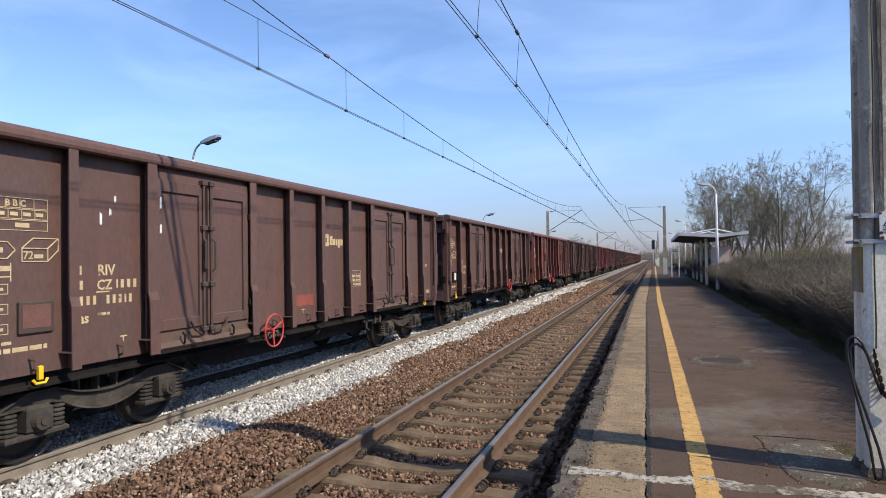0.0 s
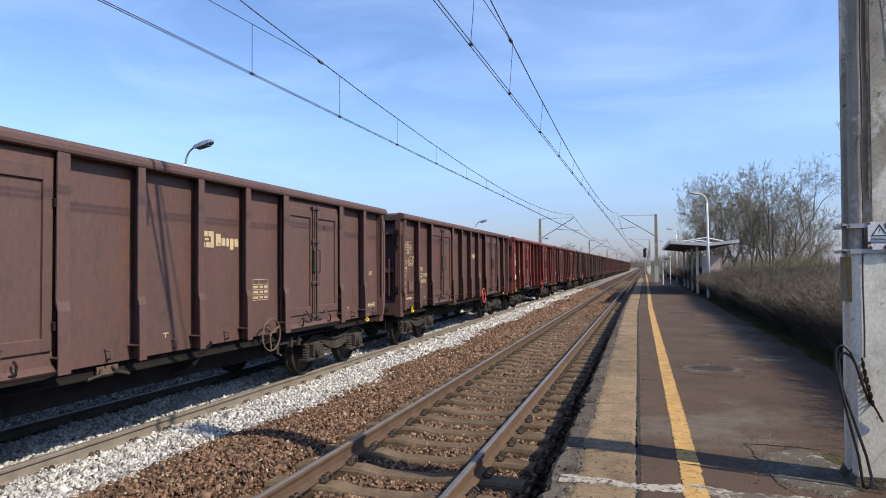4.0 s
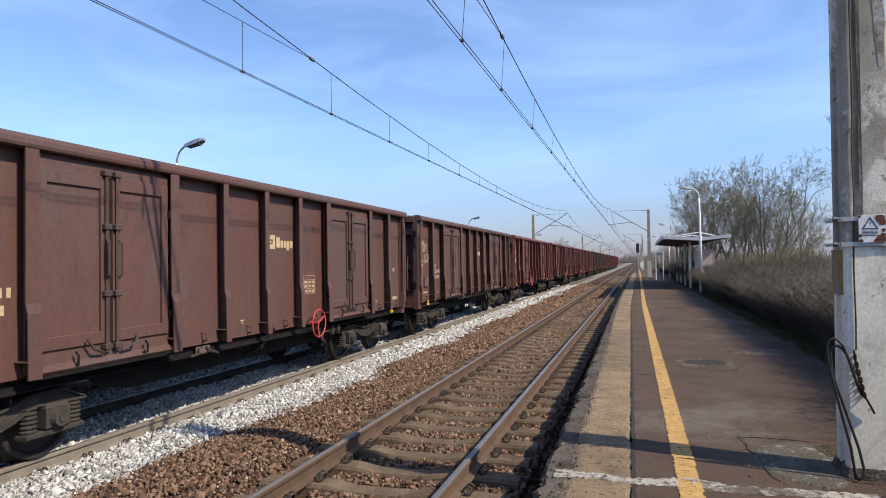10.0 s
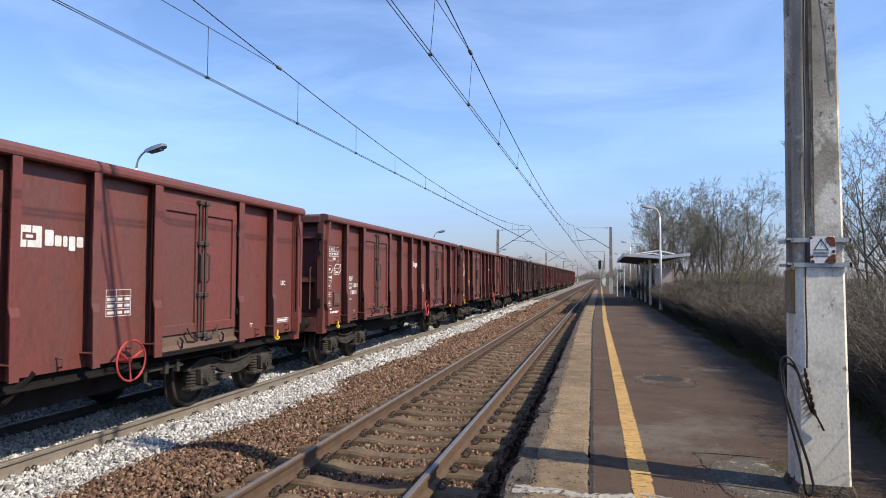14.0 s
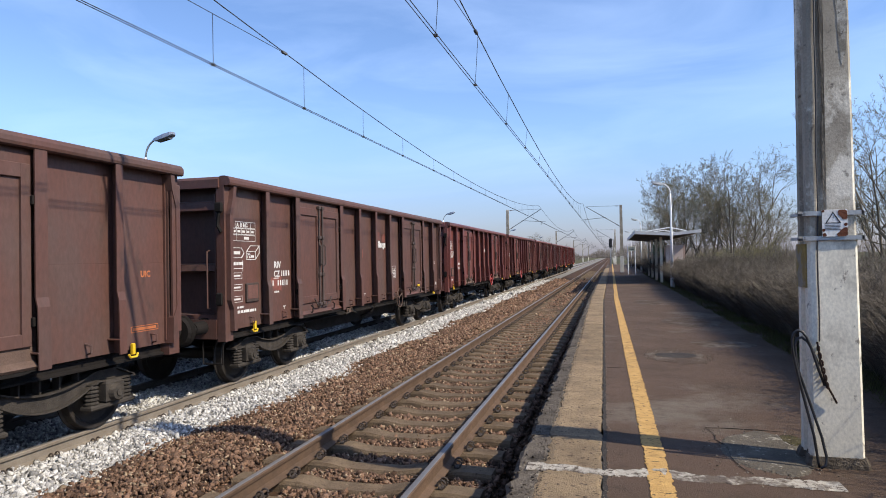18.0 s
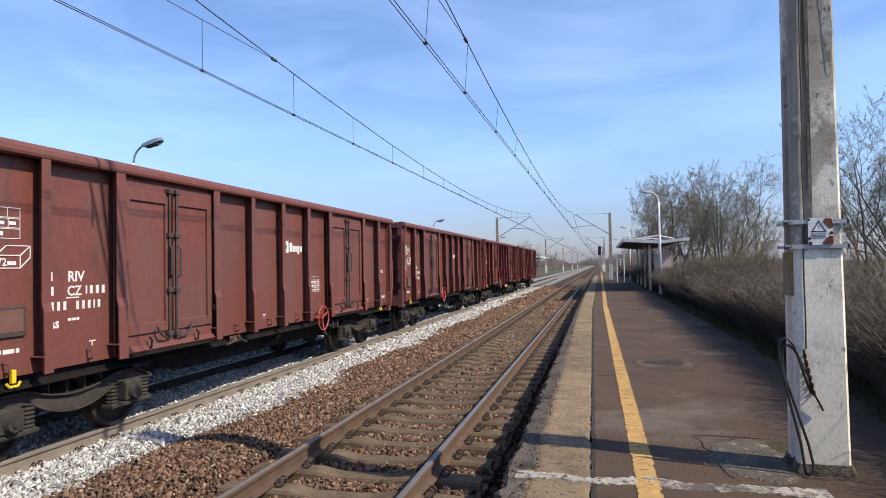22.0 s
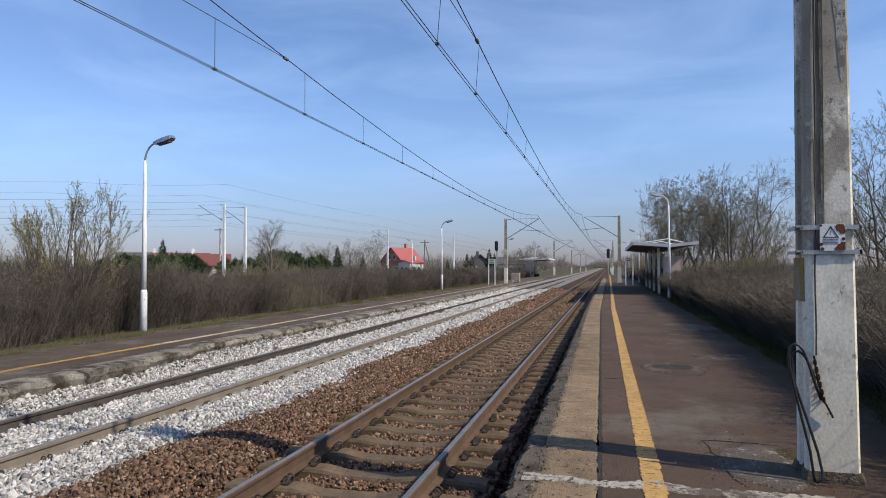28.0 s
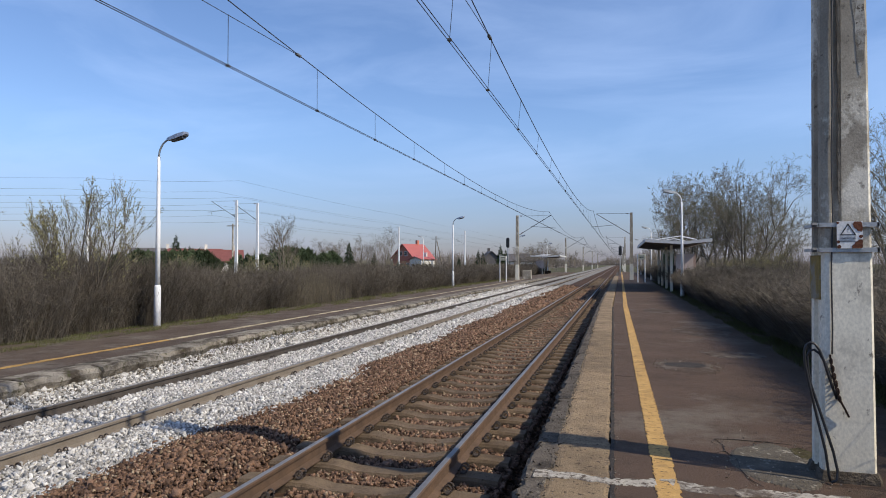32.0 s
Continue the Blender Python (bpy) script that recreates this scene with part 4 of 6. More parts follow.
                put("axle_box", b, BOGIE, bog, "dusty cast axle box", key=("axlebox", ay, s))
                for q in (-0.27, 0.27):
                    sp = Geo()
                    zs = [0.345 + 0.0155 * j for j in range(18)]
                    sp.loft([[(s * 0.99 + (0.088 if j % 3 else 0.06) * math.cos(q2), ay + q + (0.088 if j % 3 else 0.06) * math.sin(q2), z) for q2 in np.linspace(0, 5.5, 9)] for j, z in enumerate(zs)])
                    put("spring", sp, BOGIE, bog, key=("spring", round(ay + q, 2), s))
        for ay in (by - 0.9, by + 0.9):
            # axle, hubs and flanged wheels turned as one piece
            half = [(0.60, 0.085), (0.66, 0.13), (0.695, 0.15), (0.70, 0.36), (0.683, 0.40), (0.683, 0.468), (0.690, 0.488), (0.706, 0.488), (0.716, 0.465), (0.722, 0.46), (0.815, 0.455), (0.822, 0.445), (0.822, 0.40), (0.775, 0.365), (0.765, 0.16), (0.85, 0.13), (0.855, 0.075), (0.98, 0.07)]
            g = Geo().loft([[(x, r * math.cos(6.28318 * q / 28), r * math.sin(6.28318 * q / 28)) for q in range(28)] for x, r in [(-x, r) for x, r in half[::-1]] + half])
            put("wheelset", g, WHEEL_STEEL, bog, "worn steel wheelset", pose(0, ay, 0.46), key="wheelset")
    # hand brake wheel, brake gear, air tank
    for s in (1, -1):
        hw = Geo().ring_x(SIDE + 0.12, 0, 0, 0.25, 0.0135, 26, 6)
        for q in (0.5, 2.6, 4.7):
            hw.tube([(SIDE + 0.09, 0, 0), (SIDE + 0.12, 0.25 * math.cos(q), 0.25 * math.sin(q))], 0.014, 5)
        hw.tube([(SIDE - 0.3, 0, 0), (SIDE + 0.11, 0, 0)], 0.03, 8)
        put("brake_wheel", hw, RED_PAINT, at=flip(s) @ pose(0, 1.66, 0.97), key="brakewheel", label="red hand brake wheel")
        lever = Geo().slab(1.10, 1.16, 2.1, 3.0, 0.72, 0.78, 0.01)
        lever.tube([(1.15, 2.2, 0.98), (1.15, 2.2, 0.6), (1.15, 2.3, 0.55)], 0.03, 6)
        lever.slab(1.12, 1.2, 2.55, 2.62, 0.66, 0.84, 0.01)
        lever.slab(1.12, 1.2, 2.8, 2.87, 0.66, 0.84, 0.01)
        put("brake_lever", lever, BOGIE, at=flip(s), key="lever")
        put("stay", Geo().tube([(1.2, 0.4, 1.0), (1.1, 0.15, 0.72), (0.9, 0.0, 0.6)], 0.04, 4), UNDER, at=flip(s), key="stay")
        plate = put("selector_plate", Geo().slab(1.17, 1.19, -1.55, -1.25, 0.83, 0.93, 0.004), SILL, at=flip(s), key="selector", label="dirty brake selector plate")
        put("selector_lever", Geo().tube([(1.2, -1.35, 0.92), (1.23, -1.3, 0.86), (1.23, -1.12, 0.80)], 0.016, 5), BOGIE, plate, "dirty lever", key="sel1")
        put("selector_lever", Geo().tube([(1.2, -1.5, 0.90), (1.23, -1.55, 0.84), (1.23, -1.72, 0.82)], 0.018, 5), BOGIE, plate, "dirty lever", key="sel2")
    tank = Geo().loft([[(0.55 + r * math.cos(a), y, 0.72 + r * math.sin(a)) for a in np.linspace(0, 6.0, 14)] for y, r in ((-1.0, 0.08), (-0.95, 0.19), (-0.1, 0.19), (-0.05, 0.08))])
    put("air_tank", tank, UNDER)
    return w


# per wagon: paint, lettering colour, logo kind, brake wheel colour kept, extras
TRAIN = [("brown", "c"), ("dark", "c"), ("brown", "c"), ("rust", "w"), ("dark", "c"), ("brown", "c"), ("red", "w"), ("rust", "w"), ("brown", "c"), ("brown", "c"),
         ("brown", "c"), ("wine", "w"), ("wine", "w"), ("wine", "w"), ("rust", "w"), ("brown", "o"), ("brown", "w"), ("wine", "w"), ("rust", "w"), ("rust", "w"), ("wine", "w"), ("red", "w"), ("red", "w")]
WHEEL_BACK = {0, 2, 7, 10, 14, 17, 19, 20}
COLOUR_WORDS = {"dark": "dark brown", "brown": "brown", "rust": "rusty reddish-brown", "wine": "wine-red", "red": "bright oxide-red"}


def wagon_centre(k, t):
    return 10.413 + PITCH * k - (train_run(t) - train_run(0))


def make_train():
    first = build_wagon()
    wagons = []
    for i, (paint, ink) in enumerate(TRAIN):
        k = i - 1
        m = pose(FAR_X, wagon_centre(k, 0), FAR_Z)
        w = first if i == 0 else copy_thing(first, m)
        w.matrix_basis = m
        wagons.append(w)
    for i, (w, (paint, ink)) in enumerate(zip(wagons, TRAIN)):
        words = {"c": " with faded cream lettering", "w": " with white lettering", "o": " with orange-patched worn lettering"}[ink]
        tagged(w, COLOUR_WORDS[paint] + " steel open wagon" + words)
        for o in w.children_recursive:
            if o.data.materials[0] == PAINTS["dark"]:
                o.material_slots[0].link = "OBJECT"
                o.material_slots[0].material = PAINTS[paint]
            if o.name.split(".")[0] == "brake_wheel" and i - 1 in WHEEL_BACK:
                o.matrix_basis = o.matrix_basis @ pose(0, -3.32, 0)
            if o.name.split(".")[0] == "brake_wheel" and i - 1 in (3, 9, 15):
                o.material_slots[0].link = "OBJECT"
                o.material_slots[0].material = SILL
                tagged(o, "grimy brown hand brake wheel")
            if o.name.split(".")[0] == "door_sill" and i - 1 in (7, 17):
                o.material_slots[0].link = "OBJECT"
                o.material_slots[0].material = OCHRE_DUST
                tagged(o, "door sill caked with ochre dust")
            if o.name.split(".")[0] == "door_sill" and i - 1 in (0, 5, 11, 14, 16, 20):
                o.material_slots[0].link = "OBJECT"
                o.material_slots[0].material = SILL
                tagged(o, "door sill under grey-brown dust")
    return wagons


WAGONS = make_train()


# ---- lettering and small fittings on the wagons ----
def frame_cells(y0, y1, z0, z1, rows, w=0.012):
    """A stencilled table: outline plus the given inner lines (kind, position, from, to)."""
    g = Geo()
    x0, x1 = 0.0, 0.0022
    g.box(x0, x1, y0, y1, z0, z0 + w)
    g.box(x0, x1, y0, y1, z1 - w, z1)
    g.box(x0, x1, y0, y0 + w, z0 + w, z1 - w)
    g.box(x0, x1, y1 - w, y1, z0 + w, z1 - w)
    for kind, at, a, b in rows:
        if kind == "h":
            g.box(x0, x1, a, b, at - w / 2, at + w / 2)
        else:
            g.box(x0, x1, at - w / 2, at + w / 2, a, b)
    return g


def bars(y, z, height, widths, gap=0.02):
    g = Geo()
    for w in widths:
        if height > 0.1:
            g.box(0, 0.0022, y, y + w * 0.8, z + height * 0.08, z + height * 0.92)
        else:
            g.box(0, 0.0022, y, y + w, z, z + height)
        y += w + gap
    return g


def mark_meshes(ink):
    """Name, mesh and label of each stencil, in the wagon's own space on its near side."""
    L = []
    t = frame_cells(-6.20, -5.60, 2.585, 2.69, [("v", -6.05, 2.585, 2.69), ("v", -5.90, 2.585, 2.69), ("v", -5.75, 2.585, 2.69)], 0.007)
    L.append(("stencil_table", t.mesh("stencil_table", ink), "load limit table, upper row"))
    t = frame_cells(-6.27, -5.60, 2.48, 2.58, [("v", -6.16, 2.48, 2.58), ("v", -6.02, 2.48, 2.58), ("v", -5.88, 2.48, 2.58), ("v", -5.74, 2.48, 2.58)], 0.007)
    L.append(("stencil_table", t.mesh("stencil_table", ink), "load limit table, middle row"))
    t = frame_cells(-6.31, -5.60, 2.37, 2.475, [("v", -6.16, 2.37, 2.475)], 0.007).box(0, 0.0022, -5.95, -5.80, 2.40, 2.445)
    L.append(("stencil_table", t.mesh("stencil_table", ink), "load limit table, lower row"))
    me = letters("stencil_letter", "A  B B C", 0.09, ink, 0.003)
    me.transform(Matrix.Translation((0, -6.16, 2.605)))
    L.append(("stencil_lettering", me, "stencilled class letters"))
    L.append(("figure_stencil", bars(-6.24, 2.512, 0.036, (0.05, 0.08, 0.08, 0.08, 0.08), 0.055).mesh("figure_stencil", ink), "illegible load figures"))
    hexa = Geo()
    for i in range(6):
        a, b = ((-6.36, 2.180), (-6.28, 2.260), (-6.03, 2.260), (-5.95, 2.180), (-6.03, 2.100), (-6.28, 2.100))[i], ((-6.28, 2.260), (-6.03, 2.260), (-5.95, 2.180), (-6.03, 2.100), (-6.28, 2.100), (-6.36, 2.180))[i]
        hexa.tube([(0, *a), (0, *b)], 0.007, 4)
    hexa.box(0, 0.002, -6.25, -6.07, 2.155, 2.205)
    L.append(("hexagon_mark", hexa.mesh("hexagon_mark", ink), "floor area mark"))
    cube = Geo()
    for a, b in (((-5.88, 2.070), (-5.60, 2.070)), ((-5.60, 2.070), (-5.60, 2.200)), ((-5.60, 2.200), (-5.88, 2.200)), ((-5.88, 2.200), (-5.88, 2.070)), ((-5.88, 2.200), (-5.76, 2.300)),
                 ((-5.76, 2.300), (-5.48, 2.300)), ((-5.48, 2.300), (-5.60, 2.200)), ((-5.48, 2.300), (-5.48, 2.180)), ((-5.48, 2.180), (-5.60, 2.070))):
        cube.tube([(0, *a), (0, *b)], 0.007, 4)
    cube.box(0, 0.002, -5.75, -5.65, 2.10, 2.14)
    L.append(("volume_mark", cube.mesh("volume_mark", ink), "drawn box with the loading volume"))
    me = letters("stencil_letter", "72", 0.11, ink, 0.002)
    me.transform(Matrix.Translation((0, -5.865, 2.095)))
    L.append(("stencil_lettering", me, "volume figure 72"))
    span = bars(-6.26, 1.980, 0.05, (0.06, 0.06, 0.1)).box(0, 0.002, -6.31, -6.298, 1.880, 2.060).box(0, 0.002, -6.0, -5.988, 1.880, 2.060).box(0, 0.002, -6.31, -5.99, 1.920, 1.932)
    L.append(("length_mark", span.mesh("length_mark", ink), "length mark"))
    for i, z in enumerate((1.81, 1.62, 1.43)):
        g = frame_cells(-6.34, -6.02, z - 0.05, z + 0.05, [], 0.007).box(0, 0.002, -6.30, -6.07, z - 0.014, z + 0.014)
        L.append(("tare_mark", g.mesh("tare_mark", ink), "framed tare figures"))
    L.append(("small_print", bars(-6.34, 1.28, 0.03, (0.08, 0.05, 0.06, 0.1)).mesh("small_print", ink), ""))
    L.append(("number_stencil", bars(-6.16, 1.20, 0.045, (0.07, 0.07, 0.16, 0.13, 0.04)).mesh("number_stencil", ink), "small repeated wagon number"))
    # main block in the second bay
    L.append(("number_stencil", bars(-5.18, 1.915, 0.115, (0.05, 0.03), 0.036).mesh("number_stencil", ink), "stencilled figures"))
    me = letters("stencil_letter", "RIV", 0.165, ink, 0.004)
    me.transform(Matrix.Translation((0, -4.86, 1.915)))
    L.append(("stencil_lettering", me, "stencilled letters RIV"))
    L.append(("number_stencil", bars(-5.18, 1.755, 0.115, (0.05, 0.05), 0.036).mesh("number_stencil", ink), "stencilled figures"))
    L.append(("keeper_mark", bars(-4.60, 1.755, 0.115, (0.028, 0.058, 0.058, 0.058), 0.035).box(0, 0.002, -4.88, -4.70, 1.722, 1.737).mesh("keeper_mark", ink), "underlined keeper mark"))
    me = letters("stencil_letter", "CZ", 0.155, ink, 0.003)
    me.transform(Matrix.Translation((0, -4.87, 1.755)))
    L.append(("stencil_lettering", me, "underlined stencilled letters CZ"))
    L.append(("number_stencil", bars(-5.18, 1.585, 0.115, (0.05, 0.05, 0.05, 0.05), 0.036).mesh("number_stencil", ink), "wagon number"))
    L.append(("number_stencil", bars(-4.74, 1.585, 0.115, (0.05, 0.05, 0.05, 0.03, 0.05), 0.036).mesh("number_stencil", ink), "wagon number"))
    me = letters("stencil_letter", "Eas", 0.155, ink, 0.004)
    me.transform(Matrix.Translation((0, -5.18, 1.405)))
    L.append(("stencil_lettering", me, "stencilled letters Eas"))
    L.append(("small_print", bars(-4.86, 1.47, 0.03, (0.05, 0.05, 0.04), 0.012).mesh("small_print", ink), ""))
    # keeper's emblem: a notched square and five blocks
    e = Geo()
    e.box(0, 0.0022, 0.140, 0.210, 2.32, 2.55).box(0, 0.0022, 0.210, 0.315, 2.475, 2.55).box(0, 0.0022, 0.210, 0.260, 2.32, 2.395)
    e.box(0, 0.0022, 0.380, 0.450, 2.32, 2.55).box(0, 0.0022, 0.275, 0.380, 2.32, 2.395).box(0, 0.0022, 0.330, 0.380, 2.475, 2.55).box(0, 0.0022, 0.250, 0.340, 2.418, 2.452)
    L.append(("emblem", e.mesh("emblem", ink), "notched square emblem"))
    g = Geo()
    for k, (w, z0, z1) in enumerate(((0.115, 2.345, 2.52), (0.09, 2.345, 2.465), (0.06, 2.345, 2.465), (0.09, 2.30, 2.465), (0.095, 2.345, 2.465))):
        y = 0.49 + sum((0.12, 0.10, 0.07, 0.10, 0.10)[:k]) + 0.012 * k
        c = 0.012
        g.loft([[(x, y + c, z0), (x, y + w - c, z0), (x, y + w, z0 + c), (x, y + w, z1 - c), (x, y + w - c, z1), (x, y + c, z1), (x, y, z1 - c), (x, y, z0 + c)] for x in (0, 0.0022)])
    L.append(("emblem", g.mesh("emblem", ink), "row of rounded blocks beside the emblem"))
    g = frame_cells(1.40, 1.83, 1.52, 1.85, [("h", 1.77, 1.40, 1.83), ("h", 1.69, 1.40, 1.83), ("h", 1.61, 1.40, 1.83), ("v", 1.57, 1.52, 1.85)], 0.007)
    for z in (1.73, 1.65, 1.565):
        g.box(0, 0.002, 1.42, 1.545, z - 0.018, z + 0.018).box(0, 0.002, 1.595, 1.68, z - 0.018, z + 0.018).box(0, 0.002, 1.715, 1.81, z - 0.018, z + 0.018)
    L.append(("stencil_table", g.mesh("stencil_table", ink), "grid of axle load figures"))
    me = letters("stencil_letter", "UIC", 0.11, ink, 0.004)
    me.transform(Matrix.Translation((0, 5.80, 1.86)))
    L.append(("stencil_lettering", me, "stencilled letters UIC"))
    g = frame_cells(5.62, 6.12, 1.16, 1.24, [], 0.009).box(0, 0.002, 5.66, 6.08, 1.182, 1.218)
    L.append(("small_print", g.mesh("small_print", ink), "framed small print"))
    for y in (-4.55, -0.55, 4.72):
        L.append(("jacking_mark", Geo().box(0, 0.002, y, y + 0.10, 1.20, 1.215).box(0, 0.002, y + 0.04, y + 0.055, 1.15, 1.2).mesh("jacking_mark", ink), ""))
    return L


PAPERED = {1, 3, 5, 6}
def patch(w, y0, y1, z0, z1, mat, label, seed, x=0.0045):
    r = random.Random(seed)
    g = Geo()
    n = 9
    lo = [(y0 + (y1 - y0) * i / n, z0 + r.uniform(-0.015, 0.015)) for i in range(n + 1)]
    hi = [(y, z1 + r.uniform(-0.015, 0.015)) for y, _ in lo[::-1]]
    g.loft([[(x, y, z) for y, z in lo + hi] for x in (0, 0.0018)])
    part("paint_patch", g, mat, w, label, pose((SIDE if x > 0.02 else SHEET) + x, 0, 0))


def make_marks():
    sets = {"w": mark_meshes(MARK_WHITE), "c": mark_meshes(MARK_CREAM), "o": [q for q in mark_meshes(MARK_ORANGE) if q[0] in ("emblem", "stencil_lettering", "number_stencil", "small_print")]}
    holder = Geo().slab(0.0, 0.035, -5.92, -5.54, 1.36, 1.68, 0.006).mesh("label_holder", UNDER)
    pocket = Geo().slab(0.0, 0.03, -5.92, -5.54, 1.36, 1.68, 0.012).mesh("label_holder", BAR_GRIME)
    inset = Geo().slab(0.029, 0.034, -5.885, -5.575, 1.415, 1.645, 0.003).mesh("pocket_sheet", SILL_RED)
    paper = Geo().box(0.036, 0.038, -5.80, -5.62, 1.42, 1.64).mesh("paper_label", MARK_WHITE)
    for i, (w, (paint, ink)) in enumerate(zip(WAGONS, TRAIN)):
        k = i - 1
        at = pose(SHEET + 0.0045, 0, 0)
        if ink:
            for name, me, label in sets[ink]:
                ends = [v.co.y for v in me.vertices]
                here = at if max(ends) > -5.4 else pose(SHEET + 0.0045, 0.125, 0)
                tagged(part(name, me, None, w, label, here), kind="stuff" if name in ("number_stencil", "keeper_mark", "figure_stencil", "small_print", "volume_mark", "hexagon_mark", "length_mark") else "")
        h = part("label_holder", holder if k in PAPERED else pocket, None, w, "black label board" if k in PAPERED else "wire-mesh label pocket", pose(SHEET + 0.0045, 0.11, 0))
        if k not in PAPERED:
            part("pocket_sheet", inset, None, h, "faded red mesh sheet")
        else:
            part("paper_label", paper, None, h, "white paper waybill")
    W = {i - 1: w for i, w in enumerate(WAGONS)}
    patch(W[0], -0.86, -0.14, 1.27, 1.46, PATCH_RED, "touched-up red patch", 1)
    for y0, z0, z1 in ((-4.83, 2.48, 2.60), (-4.70, 2.59, 2.66), (-4.63, 2.74, 2.81), (-4.03, 2.70, 2.84), (-4.03, 2.40, 2.50)):
        patch(W[0], y0, y0 + 0.032, z0, z1, MARK_WHITE, "white paint dab", int(y0 * -100), 0.0528 if y0 > -4.1 else 0.0045)
    patch(W[6], 2.26, 2.42, 1.95, 2.55, PATCH_RED, "bright red repair patch", 3, 0.0528)
    patch(W[6], 0.12, 0.9, 1.16, 1.34, surface("grey_dust", (0.16, 0.15, 0.15), (0.12, 0.11, 0.11), 6, 0.85, 0.1), "grey primer patch", 4)
    faded = surface("faded_red", (0.21, 0.062, 0.042), (0.14, 0.048, 0.036), 6, 0.65, 0.05, 60, stain=(0.10, 0.045, 0.036), stain_at=(0.48, 0.62))
    orange = surface("orange_primer", (0.30, 0.075, 0.035), (0.17, 0.05, 0.032), 9, 0.65, 0.08, 60, stain=(0.09, 0.04, 0.03), stain_at=(0.50, 0.62))
    for y0, y1, z0, z1 in ((-0.98, -0.75, 1.2, 1.42), (-0.40, -0.08, 1.18, 1.36), (1.55, 1.85, 1.52, 1.82), (1.92, 2.08, 1.35, 1.70), (0.08, 0.4, 2.28, 2.5), (-5.2, -4.5, 1.45, 1.8), (2.28, 2.36, 2.0, 2.4)):
        patch(W[14], y0, y1, z0, z1, orange, "patch of orange primer", int(y0 * 31 + z0 * 7))
    for y0, y1, z0, z1 in ((0.35, 0.65, 2.55, 2.75), (0.75, 1.0, 2.5, 2.7), (-1.0, -0.6, 2.1, 2.3), (-5.1, -4.6, 1.5, 1.75)):
        patch(W[15], y0, y1, z0, z1, faded, "faded red repair patch", int(y0 * 31 + z0 * 7))
    patch(W[13], 4.3, 4.8, 1.5, 1.8, PATCH_RED, "red repair patch", 13)
    # yellow tags on some door handles
    tag = Geo().slab(SIDE + 0.09, SIDE + 0.12, 3.44, 3.60, 1.20, 1.26, 0.01).mesh("yellow_tag", YELLOW_PAINT)
    for k in (5, 10, 15, 20):
        part("yellow_tag", tag, None, W[k], "yellow plastic tag on the door lever")
    rail = Geo().tube([(1.12, 6.40, 1.3), (1.12, 6.53, 1.33), (1.12, 6.53, 2.35), (1.12, 6.40, 2.38)], 0.018, 6).mesh("grab_rail", YELLOW_PAINT)
    # white brake plates with coloured levers under the sill, and a small stencil above them
    for y0, paint, word in ((1.30, RED_PAINT, "red lever"), (1.72, YELLOW_PAINT, "yellow lever")):
        plate = part("brake_plate", Geo().slab(1.19, 1.205, y0, y0 + 0.22, 0.62, 0.78, 0.004), MARK_WHITE, W[20], "white brake plate")
        part("brake_handle", Geo().tube([(1.21, y0 + 0.05, 0.64), (1.24, y0 + 0.12, 0.69), (1.24, y0 + 0.30, 0.76)], 0.02, 6), paint, plate, word)
    plate = part("brake_plate", Geo().slab(1.17, 1.185, 1.28, 1.46, 0.60, 0.80, 0.004), SILL, W[2], "dusty pale brake plate")
    part("brake_handle", Geo().tube([(1.19, 1.10, 0.66), (1.22, 1.3, 0.70), (1.22, 1.60, 0.74)], 0.02, 6), BOGIE, plate, "dirty lever")
    for y0 in (0.68, 0.98):
        part("release_ring", Geo().tube([(1.16, y0, 0.96), (1.20, y0, 0.72)], 0.012, 5).ring_x(1.20, y0, 0.665, 0.055, 0.014, 14, 5), RED_PAINT, W[2], "red brake release ring")
    me = letters("stencil_letter", "SZ-12", 0.075, MARK_WHITE, 0.002)
    me.transform(Matrix.Translation((0, 1.62, 1.08)))
    part("stencil_lettering", me, None, W[20], "stencilled letters SZ-12", pose(SHEET + 0.0045, 0, 0))
    for k in (10, 20):
        part("grab_rail", rail, None, W[k], "yellow grab rail")


make_marks()


